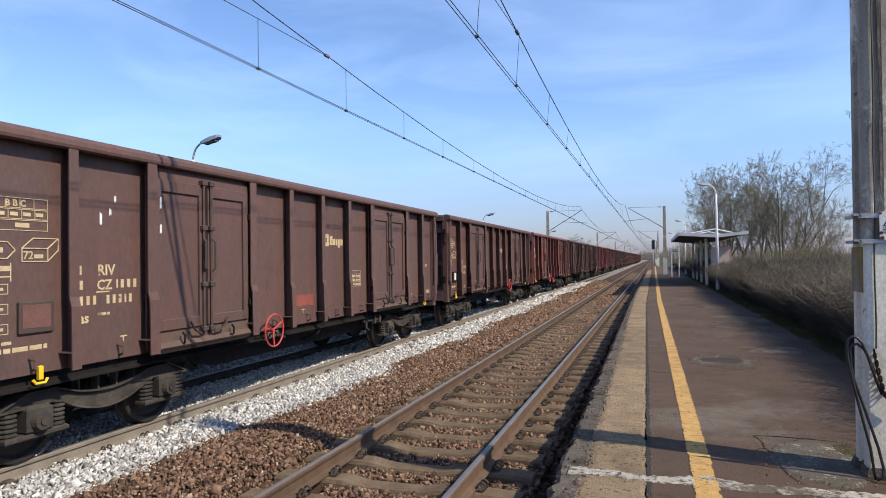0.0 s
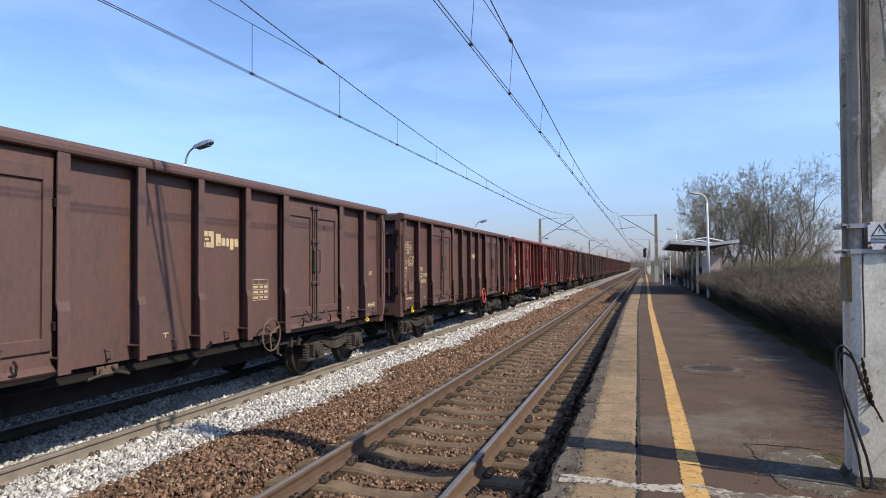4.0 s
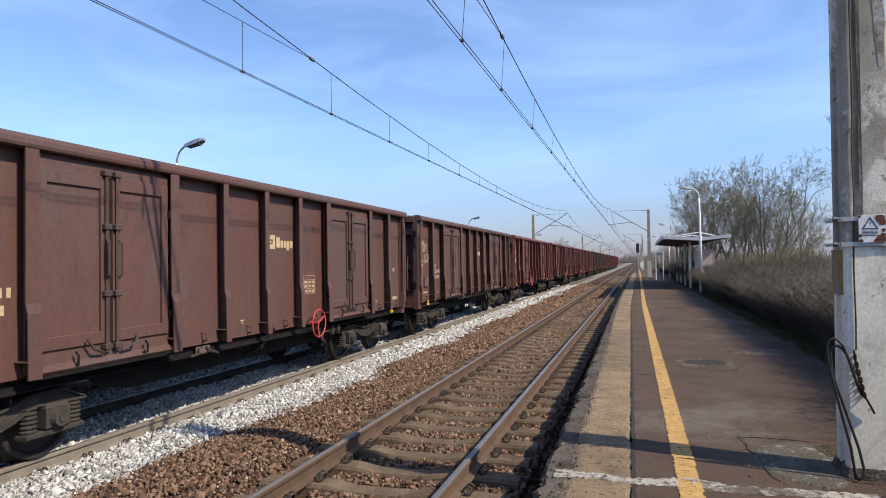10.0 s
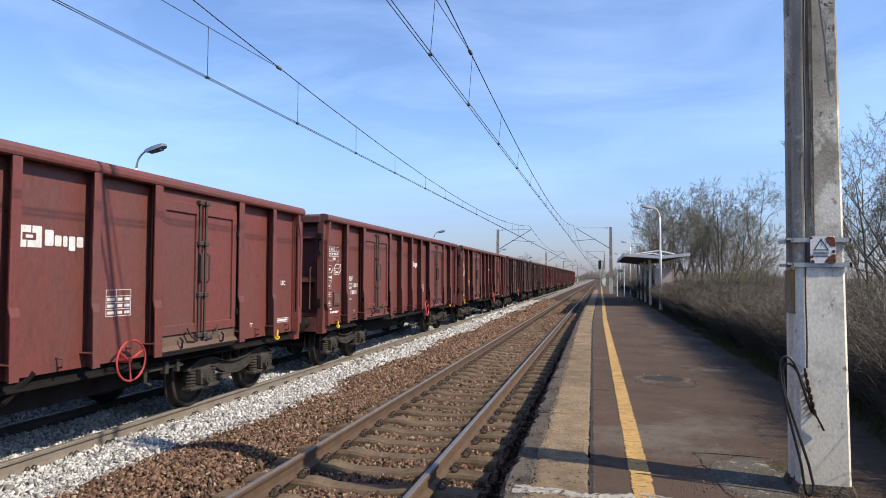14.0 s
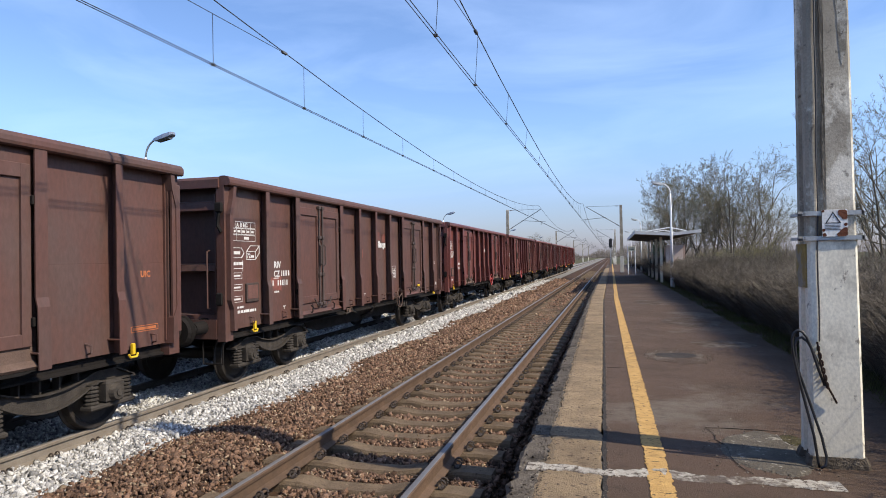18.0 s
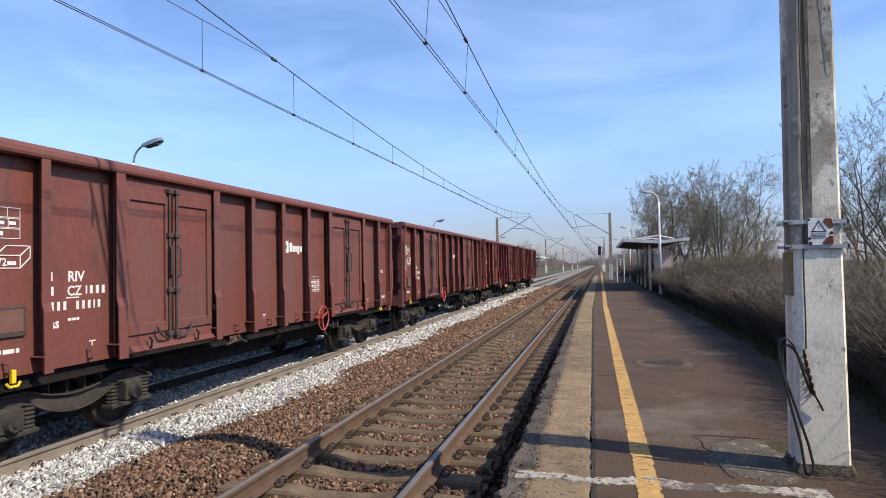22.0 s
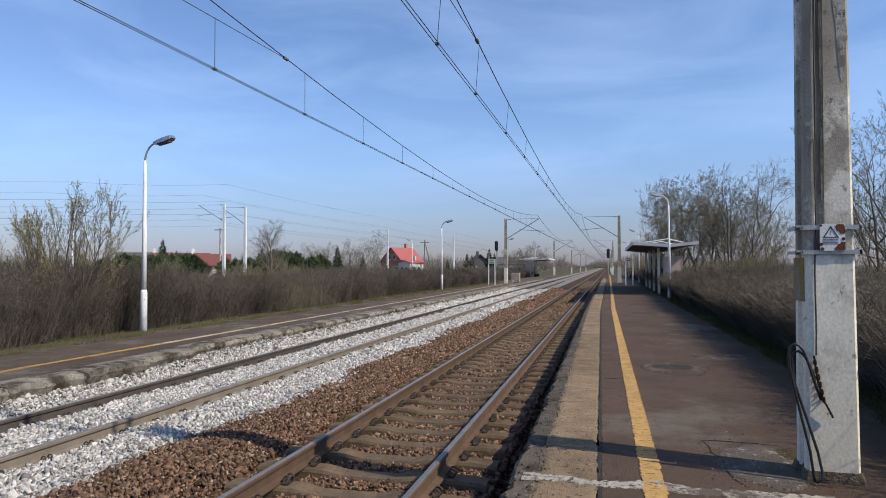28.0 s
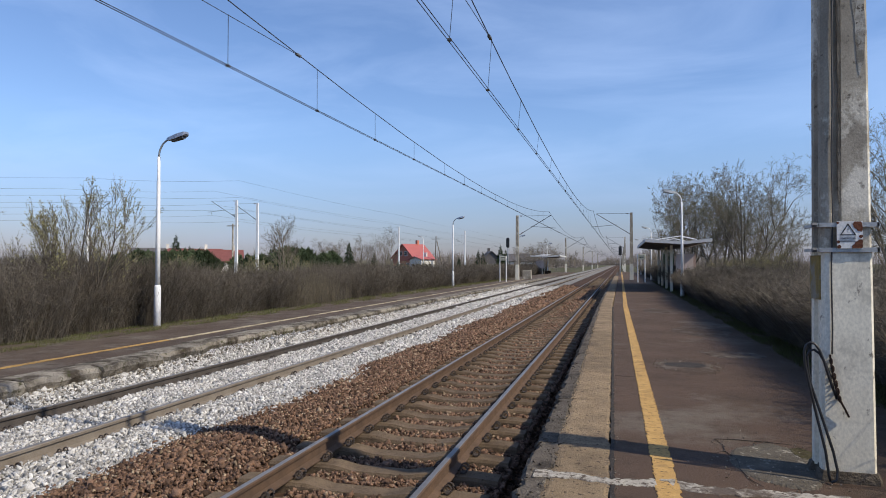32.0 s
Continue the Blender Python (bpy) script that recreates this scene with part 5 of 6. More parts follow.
# ---- the station and its surroundings ----
def make_near_post():
    """Concrete catenary post: tapered shaft with a recessed web, limewashed up to the warning sign."""
    p = thing("catenary_post", "weathered concrete railway post, limewashed at the foot, on the platform", "post", pose(4.07, 5.65, PLAT_Z))
    def ring(z, grow=0.0, g=0.028):
        k = z / 6.6
        hx, hy = 0.182 - 0.045 * k + grow, 0.15 - 0.02 * k + grow
        c = 0.02
        return [(-hx + c, -hy, z), (-hx + 0.065, -hy, z), (-hx + 0.078, -hy + g, z), (-hx + 0.122, -hy + g, z), (-hx + 0.135, -hy, z), (hx - c, -hy, z), (hx, -hy + c, z), (hx, hy - c, z), (hx - c, hy, z), (-hx + c, hy, z), (-hx, hy - c, z), (-hx, hy - 0.09, z),
                (-hx + 0.035, hy - 0.11, z), (-hx + 0.035, -hy + 0.11, z), (-hx, -hy + 0.09, z), (-hx, -hy + c, z)]
    part("shaft", Geo().loft([ring(z) for z in (1.75, 2.6, 3.6, 4.6, 5.6, 6.6)]), POST_CONCRETE, p, "grey weathered concrete shaft")
    part("limewashed_foot", Geo().loft([ring(z, 0.002, 0.0) for z in (0.06, 0.6, 1.2, 1.75)]), POST_WHITE, p, "whitewashed lower shaft")
    part("plinth", Geo().loft([[(x * (1 + 0.06 * k), y * (1 + 0.06 * k), z) for x, y, _ in ring(0, 0.015, 0.0)] for z, k in ((-0.3, 2), (0.02, 1.5), (0.075, 0))]), EDGE_CONCRETE, p)
    for z in (1.740, 1.930):
        g = Geo()
        g.box(-0.20, 0.21, -0.165, -0.148, z - 0.017, z + 0.017)
        g.box(-0.215, -0.190, -0.165, 0.16, z - 0.012, z + 0.012)
        g.box(0.195, 0.215, -0.165, 0.16, z - 0.017, z + 0.017)
        part("steel_band", g, STEEL_PALE, p, "galvanised clamp band")
        b = Geo().loft([[(-0.215 - d, -0.175 + 0.02 * math.cos(a), z + 0.02 * math.sin(a)) for a in np.linspace(0, 5.2, 6)] for d in (0, 0.03)])
        part("bolt", b, STEEL_DARK, p)
    sign = part("warning_sign", Geo().slab(-0.075, 0.098, -0.172, -0.167, 1.750, 1.955, 0.001), plain("enamel_white", (0.74, 0.73, 0.70), 0.4), p, "chipped enamel high-voltage warning sign with rust")
    tri = Geo()
    outer, inner = [(-0.055, 1.850), (0.055, 1.850), (0.0, 1.940)], [(-0.042, 1.857), (0.042, 1.857), (0.0, 1.926)]
    for i in range(3):
        a, b, c, d = outer[i], outer[(i + 1) % 3], inner[(i + 1) % 3], inner[i]
        tri.loft([[(x, y, z) for x, z in (a, b, c, d)] for y in (-0.1722, -0.1740)])
    tri.loft([[(x, y, z) for x, z in ((-0.004, 1.870), (0.004, 1.895), (0.001, 1.895), (0.006, 1.910), (-0.003, 1.890), (0.0, 1.890))] for y in (-0.1722, -0.1738)])
    part("triangle", tri, BLACK, sign, "black triangle with a flash")
    for z in (1.836, 1.825, 1.814, 1.803):
        part("text_bar", Geo().box(-0.055, 0.05, -0.1738, -0.1722, z - 0.0016, z + 0.0016), BLACK, sign)
    rust = surface("sign_rust", (0.15, 0.055, 0.030), (0.085, 0.035, 0.024), 20, 0.8, 0.3)
    r = random.Random(3)
    for cx, cz, q in ((0.065, 1.930, 0.032), (0.078, 1.900, 0.024), (0.07, 1.775, 0.032), (0.045, 1.765, 0.02), (-0.06, 1.763, 0.014), (-0.066, 1.80, 0.012), (0.085, 1.84, 0.013), (0.082, 1.80, 0.02), (-0.068, 1.945, 0.010)):
        g = Geo()
        pts = [(min(cx + q * r.uniform(0.85, 1.1) * math.cos(a), 0.097), min(max(cz + q * r.uniform(0.85, 1.1) * math.sin(a), 1.752), 1.953)) for a in np.linspace(0, 6.0, 22)]
        part("rust_patch", g.loft([[(x, y, z) for x, z in pts] for y in (-0.1724, -0.1742 - q * 0.01)]), rust, sign, "flaking rust")
    pale = surface("old_whitewash", (0.47, 0.445, 0.39), (0.34, 0.32, 0.27), 12, 0.9, 0.2, 60, stain=(0.20, 0.18, 0.145), stain_at=(0.50, 0.60), fleck=(0.12, 0.10, 0.08), fleck_at=(0.585, 0.63), fleck_scale=22.0)
    dirt = surface("dark_lichen", (0.105, 0.092, 0.072), (0.066, 0.057, 0.046), 10, 0.95, 0.5, 50, stain=(0.17, 0.15, 0.12), stain_at=(0.52, 0.62), streak=2.0)
    for cx, cz, rx, rz, m, seed in ((0.085, 4.02, 0.062, 0.62, pale, 1), (0.108, 3.45, 0.036, 0.42, pale, 2), 
                                    (-0.040, 3.5, 0.012, 0.9, dirt, 7), (-0.045, 2.4, 0.013, 0.36, dirt, 8)):
        y = -0.15 + 0.02 * cz / 6.6
        ph = [r.uniform(0, 6.28) for _ in range(7)]
        pts = []
        for a in np.linspace(0, 6.283 * 79 / 80, 80):
            k = 0.9 + sum(0.10 / (j + 1) ** 0.5 * math.sin((j + 2) * a + ph[j]) for j in range(7)) * 0.7 + r.uniform(-0.02, 0.02)
            pts.append((min(cx + rx * k * math.cos(a), 0.148), cz + rz * k * math.sin(a)))
        part("whitewash_flake" if m == pale else "dirt_streak", Geo().loft([[(x, yy + 0.003 * (z - cz), z) for x, z in pts] for yy in (y + 0.004, y - 0.0025)]), m, p, "flaking old whitewash" if m == pale else "dark weather streak")
    part("yellow_patch", Geo().box(-0.1830, -0.150, -0.125, 0.13, 1.36, 1.70), surface("ochre_paint", (0.27, 0.19, 0.055), (0.20, 0.145, 0.06), 9, 0.85, 0.1, 60, stain=(0.24, 0.22, 0.18), stain_at=(0.50, 0.62)), p, "faded ochre paint patch")
    part("earth_wire", Geo().tube([(-0.125 + 0.012 * z + 0.004 * math.sin(z * 7), -0.160 + 0.0030 * z, z) for z in np.linspace(0.95, 4.6, 24)], 0.006, 5), WIRE, p)
    chain = Geo()
    for i in range(6):
        k = i / 5
        chain.ring_x(-0.125 + 0.055 * k, -0.175, 0.90 - 0.28 * k, 0.022, 0.007, 10, 4)
    chain.tube([(-0.13, -0.17, 0.95), (-0.115, -0.18, 0.79), (-0.091, -0.185, 0.675), (-0.074, -0.185, 0.62), (-0.038, -0.18, 0.55), (-0.009, -0.175, 0.488)], 0.008, 5)
    part("rusty_shackle", chain, surface("dark_rust", (0.075, 0.045, 0.030), (0.045, 0.030, 0.022), 20, 0.8, 0.3), p, "rusty shackle and wire end")
    loops = ([(-0.09, -0.18, 0.62), (-0.128, -0.19, 0.73), (-0.18, -0.2, 0.905), (-0.21, -0.2, 0.99), (-0.24, -0.2, 1.03), (-0.27, -0.2, 1.04), (-0.298, -0.2, 1.02), (-0.312, -0.2, 0.97),
              (-0.308, -0.2, 0.88), (-0.292, -0.2, 0.783), (-0.241, -0.2, 0.529), (-0.178, -0.21, 0.234), (-0.159, -0.215, 0.06), (-0.150, -0.22, 0.012)],
             [(-0.13, -0.18, 0.78), (-0.175, -0.19, 0.90), (-0.204, -0.19, 0.955), (-0.242, -0.19, 0.985), (-0.274, -0.19, 0.975), (-0.290, -0.19, 0.93), (-0.285, -0.19, 0.82), (-0.268, -0.19, 0.726),
              (-0.203, -0.2, 0.502), (-0.128, -0.21, 0.237), (-0.101, -0.22, 0.09), (-0.11, -0.235, 0.03), (-0.15, -0.24, 0.012)])
    for pts in loops:
        part("cable_loop", Geo().tube(pts, 0.010, 6), BLACK, p, "black cable looped beside the post", smooth=True)
    cantilever(p, -4.05, 6.25, 5.05)


def cantilever(p, reach, top, low):
    """Bracket tubes from a post at x = 0 to the wire at x = reach."""
    s = 1 if reach > 0 else -1
    part("bracket_tube", Geo().tube([(s * 0.12, 0, low), (reach, 0, top + 0.55)], 0.032, 8), STEEL_DARK, p)
    part("stay_tube", Geo().tube([(s * 0.1, 0, top + 0.52), (reach * 0.97, 0, top + 0.56)], 0.014, 6), STEEL_DARK, p)
    part("register_arm", Geo().tube([(reach * 0.42, 0, low + 0.92), (reach * 1.14, 0, low + 0.72)], 0.022, 6), STEEL_DARK, p)
    part("drop_bracket", Geo().tube([(reach * 1.0, 0, low + 0.74), (reach * 1.0, 0, low + 0.40)], 0.016, 6), STEEL_DARK, p)
    for x, z in ((s * 0.35, low + 0.12), (s * 0.3, top + 0.52)):
        g = Geo()
        for i in range(4):
            g.disc_x(x + s * 0.06 * i, x + s * (0.06 * i + 0.03), 0, z + 0.05 * i * (1 if z < top else 0), 0.06, 10, 0.05)
        part("insulator", g, plain("porcelain_brown", (0.11, 0.05, 0.03), 0.3), p)


def mast(x, y, height, reach, base_z, white=0.0, label="grey concrete catenary mast with bracket arm"):
    m = thing("catenary_mast", label, "mast", pose(x, y, base_z), group="catenary masts")
    def sq(z, w):
        return [(-w, -w * 0.8, z), (w, -w * 0.8, z), (w, w * 0.8, z), (-w, w * 0.8, z)]
    part("shaft", Geo().loft([sq(-0.8, 0.19), sq(white, 0.175), sq(height * 0.6, 0.15), sq(height, 0.125)]), POST_CONCRETE if not white else WHITE_POLE, m)
    if not white:
        part("limewashed_foot", Geo().loft([sq(0.0, 0.186), sq(1.6, 0.172)]), POST_WHITE, m, "whitewashed foot")
    if reach:
        cantilever(m, reach, height - 0.6, height - 2.1)
    return m


SPAN = 60.5


def messenger_z(y):
    d = ((y - 5.6) % SPAN) - SPAN / 2
    return 5.93 + 0.00138 * d * d


def make_overhead(x, label, first, mx):
    line = thing("overhead_line", label, "overhead wire")
    ys = list(np.arange(-54.9, 420, SPAN / 12))
    for dx in (-0.03, 0.03):
        part("contact_wire", Geo().tube([(x + dx, y, 5.6) for y in (-55, 5.6, 66.1, 126.6, 187, 420)], [0.007, 0.007, 0.014, 0.02, 0.028, 0.05], 5), WIRE, line)
    part("messenger_wire", Geo().tube([(mx, y, messenger_z(y)) for y in ys], [float(0.010 + 0.00012 * max(y, 0)) for y in ys], 5), WIRE, line)
    part("stitch_wire", Geo().tube([(mx, -2.0, 6.66), (mx, 5.6, 6.38), (mx, 13.1, messenger_z(13.1))], 0.007, 4), WIRE, line)
    for y in first:
        top = messenger_z(y) if y > 13.2 else 6.38 + (y - 5.6) * 0.038
        d = part("dropper", Geo().tube([(x, y, 5.6), (mx, y, top)], 0.006, 4), WIRE, line)
        part("dropper_clamp", Geo().slab(x - 0.035, x + 0.035, y - 0.03, y + 0.03, 5.575, 5.625, 0.01), STEEL_DARK, d)
    for y in (13.1,):
        part("wire_joint", Geo().slab(mx - 0.03, mx + 0.03, y - 0.10, y + 0.10, messenger_z(y) - 0.03, messenger_z(y) + 0.03, 0.01), STEEL_DARK, line)


def make_lamp(x, y, z, toward, height=5.05):
    """Street lamp: stepped white pole, curved arm, flat luminaire."""
    s = 1 if toward > 0 else -1
    lamp = thing("street_lamp", "white-painted platform lamp post with a curved arm" + (" and grey lantern" if s > 0 else " and pale lantern"), "street lamp", pose(x, y, z), group="platform lamps")
    part("base", Geo().tube([(0, 0, -0.3), (0, 0, 1.05), (0, 0, 1.12)], [0.095, 0.09, 0.07], 14), WHITE_POLE, lamp, "thicker white foot section", smooth=True)
    part("pole", Geo().tube([(0, 0, 1.05), (0, 0, 2.9), (0, 0, 2.95), (0, 0, 4.0), (0, 0, 4.05), (0, 0, height - 0.35)], [0.068, 0.062, 0.052, 0.05, 0.042, 0.04], 12), WHITE_POLE, lamp, smooth=True)
    arm = [(0, 0, height - 0.36)] + [(s * 0.42 * (1 - math.cos(a)), 0, height - 0.36 + 0.5 * math.sin(a)) for a in np.linspace(0.2, 1.35, 7)]
    part("arm", Geo().tube(arm, 0.026, 8), WHITE_POLE if s < 0 else STEEL_PALE, lamp, smooth=True)
    ex, ez = arm[-1][0], arm[-1][2]
    g = Geo()
    rings = []
    for d, hw, lo, hi in ((-0.05, 0.05, -0.03, 0.03), (0.05, 0.09, -0.05, 0.05), (0.30, 0.13, -0.04, 0.09), (0.52, 0.12, 0.0, 0.11), (0.58, 0.08, 0.04, 0.10)):
        rings.append([(ex + s * d, -hw, ez + lo + 0.12 * d), (ex + s * d, hw, ez + lo + 0.12 * d), (ex + s * d, hw * 0.8, ez + hi + 0.12 * d), (ex + s * d, -hw * 0.8, ez + hi + 0.12 * d)])
    part("lantern", g.loft(rings), LANTERN if s > 0 else STEEL_PALE, lamp, "pale metal lantern housing")
    # dark cover under the blue-grey lantern: underside shade put into its colour
    part("lens", Geo().loft([[(ex + s * d, -hw, ez + o + 0.12 * d), (ex + s * d, hw, ez + o + 0.12 * d), (ex + s * d, hw * 0.7, ez + o - 0.05 + 0.12 * d), (ex + s * d, -hw * 0.7, ez + o - 0.05 + 0.12 * d)] for d, hw, o in ((0.12, 0.08, -0.045), (0.48, 0.10, -0.012))]), STEEL_DARK if s > 0 else STEEL_PALE, lamp, "lamp cover")
    return lamp


def make_shelter(x0, x1, y0, y1, z, posts_x, wall_x, label):
    sh = thing("platform_shelter", label, "shelter", pose(0, 0, z))
    roof_m = surface("roof_sheet", (0.58, 0.58, 0.57), (0.46, 0.46, 0.45), 2, 0.6, 0.2)
    g = Geo()
    xm = posts_x + 0.5
    g.loft([[(x0, y, 2.86), (xm, y, 2.66), (x1, y, 2.86), (x1, y, 2.98), (xm, y, 2.80), (x0, y, 2.98)] for y in (y0, y1)])
    roof = part("roof", g, surface("roof_boards", (0.16, 0.15, 0.15), (0.11, 0.105, 0.10), 3, 0.8, 0.3), sh, "butterfly roof with dark underside")
    part("fascia", Geo().loft([[(x, y0 - 0.05, a), (x, y0 - 0.004, a), (x, y0 - 0.004, b), (x, y0 - 0.05, b)] for x, a, b in ((x0, 2.84, 3.02), (xm, 2.70, 2.86), (x1, 2.84, 3.02))]), roof_m, roof, "pale end fascia")
    for x in (x0, x1):
        part("fascia", Geo().box(x - 0.03, x + 0.03, y0 + 0.01, y1, 2.83, 3.03), roof_m, roof, "pale side fascia")
    n = 4
    for i in range(n):
        y = y0 + 1.5 + (y1 - y0 - 3.0) * i / (n - 1)
        part("roof_truss", Geo().tube([(x0 + 0.6, y, 3.0), (xm, y, 3.22), (x1 - 0.6, y, 3.0)], 0.035, 5), WHITE_POLE, roof, "white roof tie")
        for px in (posts_x,):
            part("post", Geo().loft([[(px - 0.07, y - 0.07, q), (px + 0.07, y - 0.07, q), (px + 0.07, y + 0.07, q), (px - 0.07, y + 0.07, q)] for q in (-0.1, 2.68)]), POST_WHITE, sh)
    brick = surface("pale_render", (0.46, 0.32, 0.26), (0.38, 0.27, 0.22), 3, 0.85, 0.3)
    part("rear_wall", Geo().box(wall_x - 0.06, wall_x + 0.06, y0 + 1.4, y1 - 1.0, 0, 2.2), brick, sh, "pinkish rendered rear wall")
    # render paler than the rear wall's: sunlit brightness put into its colour
    part("end_screen", Geo().box(posts_x + 0.25, wall_x - 0.065, y0 + 1.4, y0 + 1.5, 0.9, 2.2), surface("sunlit_pink_render", (0.66, 0.53, 0.46), (0.56, 0.45, 0.39), 3, 0.85, 0.3), sh, "pale pinkish end screen")
    for i in range(3):
        y = y0 + 2.2 + i * 2.2
        bench = part("bench", Geo().slab(posts_x + 0.35, posts_x + 0.75, y, y + 1.6, 0.42, 0.47, 0.01), UNDER, sh, "dark wooden bench")
        for q in (y + 0.15, y + 1.4):
            part("bench_leg", Geo().box(posts_x + 0.4, posts_x + 0.7, q, q + 0.06, 0.0, 0.418), UNDER, bench)


def make_board(x, y, z):
    b = thing("station_board", "small white board on two white posts", "sign", pose(x, y, z))
    for q in (-0.30, 0.30):
        part("post", Geo().tube([(q, 0, -0.2), (q, 0, 2.45)], 0.045, 8), WHITE_POLE, b)
    board = part("board", Geo().slab(-0.30, 0.30, -0.06, -0.046, 2.0, 2.42, 0.004), plain("cream_board", (0.62, 0.58, 0.42), 0.5), b, "cream notice board")
    for q in (2.28, 2.14):
        part("text_bar", Geo().box(-0.2, 0.2, -0.068, -0.061, q - 0.025, q + 0.025), BLACK, board)


def make_signal(x, y, z, height):
    s = thing("railway_signal", "black-headed light signal on a grey mast", "signal", pose(x, y, z))
    part("mast", Geo().tube([(0, 0, -0.3), (0, 0, height)], [0.09, 0.07], 8), STEEL_PALE, s)
    g = Geo().loft([[(0.26 * math.cos(a), -0.2, height - 0.55 + (0.55 if math.sin(a) > 0 else -0.55) + 0.24 * math.sin(a)) for a in np.linspace(0.05, 6.2, 16)],
                    [(0.26 * math.cos(a), -0.12, height - 0.55 + (0.55 if math.sin(a) > 0 else -0.55) + 0.24 * math.sin(a)) for a in np.linspace(0.05, 6.2, 16)]])
    head = part("head", g, BLACK, s, "black oblong backboard")
    for q in (-0.45, -0.15, 0.15, 0.45):
        part("hood", Geo().tube([(0, -0.2, height - 0.55 + q), (0, -0.38, height - 0.55 + q)], 0.1, 10), BLACK, head)
    part("ladder", Geo().box(0.12, 0.17, 0.1, 0.14, 0, height - 0.6), STEEL_DARK, s)


# ---- vegetation ----
def sticks(name, a, b, r0, r1, material):
    """Three-sided tapered sticks from points a to points b."""
    n = len(a)
    d = b - a
    d /= np.linalg.norm(d, axis=1)[:, None] + 1e-9
    u = np.cross(d, np.where(np.abs(d[:, 2:3]) < 0.9, [[0.0, 0.0, 1.0]], [[1.0, 0.0, 0.0]]))
    u /= np.linalg.norm(u, axis=1)[:, None]
    w = np.cross(d, u)
    ang = np.array([0, 2.0944, 4.1888])
    ring = np.cos(ang)[None, :, None] * u[:, None] + np.sin(ang)[None, :, None] * w[:, None]
    r0, r1 = np.broadcast_to(r0, n)[:, None, None], np.broadcast_to(r1, n)[:, None, None]
    v = np.concatenate([a[:, None] + ring * r0, b[:, None] + ring * r1], 1)
    f = np.array([(0, 1, 4, 3), (1, 2, 5, 4), (2, 0, 3, 5)])
    return fast_mesh(name, v.reshape(-1, 3), (f[None] + 6 * np.arange(n)[:, None, None]).reshape(-1, 4), material)


def leaves(name, c, size, material):
    """Small leaves: folded pairs of triangles at the points c."""
    n = len(c)
    u = RNG.normal(size=(n, 3))
    u /= np.linalg.norm(u, axis=1)[:, None]
    w = np.cross(u, RNG.normal(size=(n, 3)))
    w /= np.linalg.norm(w, axis=1)[:, None]
    h = np.cross(u, w)
    s = size * RNG.uniform(0.6, 1.3, n)[:, None]
    v = np.stack([c - u * s, c + w * s * 0.45 + h * s * 0.2, c + u * s, c - w * s * 0.45 + h * s * 0.2], 1)
    f = np.array([(0, 1, 2), (0, 2, 3)])
    return fast_mesh(name, v.reshape(-1, 3), (f[None] + 4 * np.arange(n)[:, None, None]).reshape(-1, 3), material)


def grow_tree(seed, height, stems, spread, levels=4, leafy=1.0, upright=1.0, fan=0.5):
    """Segments of a bare, twiggy tree and its bud points. Shoots bend back towards the light."""
    r = np.random.default_rng(seed)
    seg, buds = [], []

    def branch(p, d, ln, rad, lev):
        n = (6, 4, 3, 3, 2)[lev]
        q = p
        for i in range(n):
            d2 = d + r.normal(0, 0.06 + 0.03 * lev, 3) + np.array([0, 0, upright * 0.10])
            d2 /= np.linalg.norm(d2)
            e = q + d2 * ln / n
            ra, rb = rad * (1 - 0.7 * i / n), rad * (1 - 0.7 * (i + 1) / n)
            seg.append((q, e, ra, rb))
            if lev < levels and (i > 0 or lev > 1):
                for _ in range(2 if lev < 2 else int(r.integers(1, 3))):
                    a = r.uniform(0, 6.283)
                    side = np.cross(d2, [math.cos(a), math.sin(a), 0.3])
                    side /= np.linalg.norm(side) + 1e-9
                    nd = d2 + side * r.uniform(0.6, 1.3) * fan
                    rest = 1 - 0.55 * (i + 1) / n
                    branch(e, nd / np.linalg.norm(nd), ln * r.uniform(0.40, 0.62) * rest ** 0.5, max(rb * 0.66, 0.008), lev + 1)
            elif lev >= levels:
                buds.append(e)
            q, d = e, d2
        buds.append(q)

    for k in range(stems):
        a = 6.283 * k / stems + r.uniform(-0.4, 0.4)
        out = spread * r.uniform(0.4, 1.0)
        d = np.array([out * math.cos(a), out * math.sin(a), 1.0])
        branch(np.array([0.12 * math.cos(a), 0.12 * math.sin(a), -0.25]), d / np.linalg.norm(d), height * r.uniform(0.62, 0.80), height * 0.008 + 0.02, 0)
    a, b, ra, rb = (np.array(x) for x in zip(*seg))
    buds = np.array(buds)
    extra = buds[RNG.integers(0, len(buds), int(len(buds) * leafy))] + RNG.normal(0, 0.03, (int(len(buds) * leafy), 3))
    return a, b, ra, rb, extra


def make_tree_kind(name, seed, height, stems, spread, label, leafy, leaf_mat, leaf_size, levels=4, bark=None, upright=1.0, fan=0.5):
    a, b, ra, rb, pts = grow_tree(seed, height, stems, spread, levels, leafy, upright, fan)
    big = ra > 0.02
    t = thing(name, label, "tree")
    part("trunk", sticks("trunk", a[big], b[big], ra[big], rb[big], bark or BARK), BARK, t, "grey-brown stems and limbs")
    part("branchwork", sticks("branchwork", a[~big], b[~big], ra[~big], rb[~big], bark or BARK), BARK, t, "fine bare twigs")
    if leafy:
        part("crown", leaves("crown", pts, leaf_size, leaf_mat), leaf_mat, t, "sparse young leaves and buds")
    return t


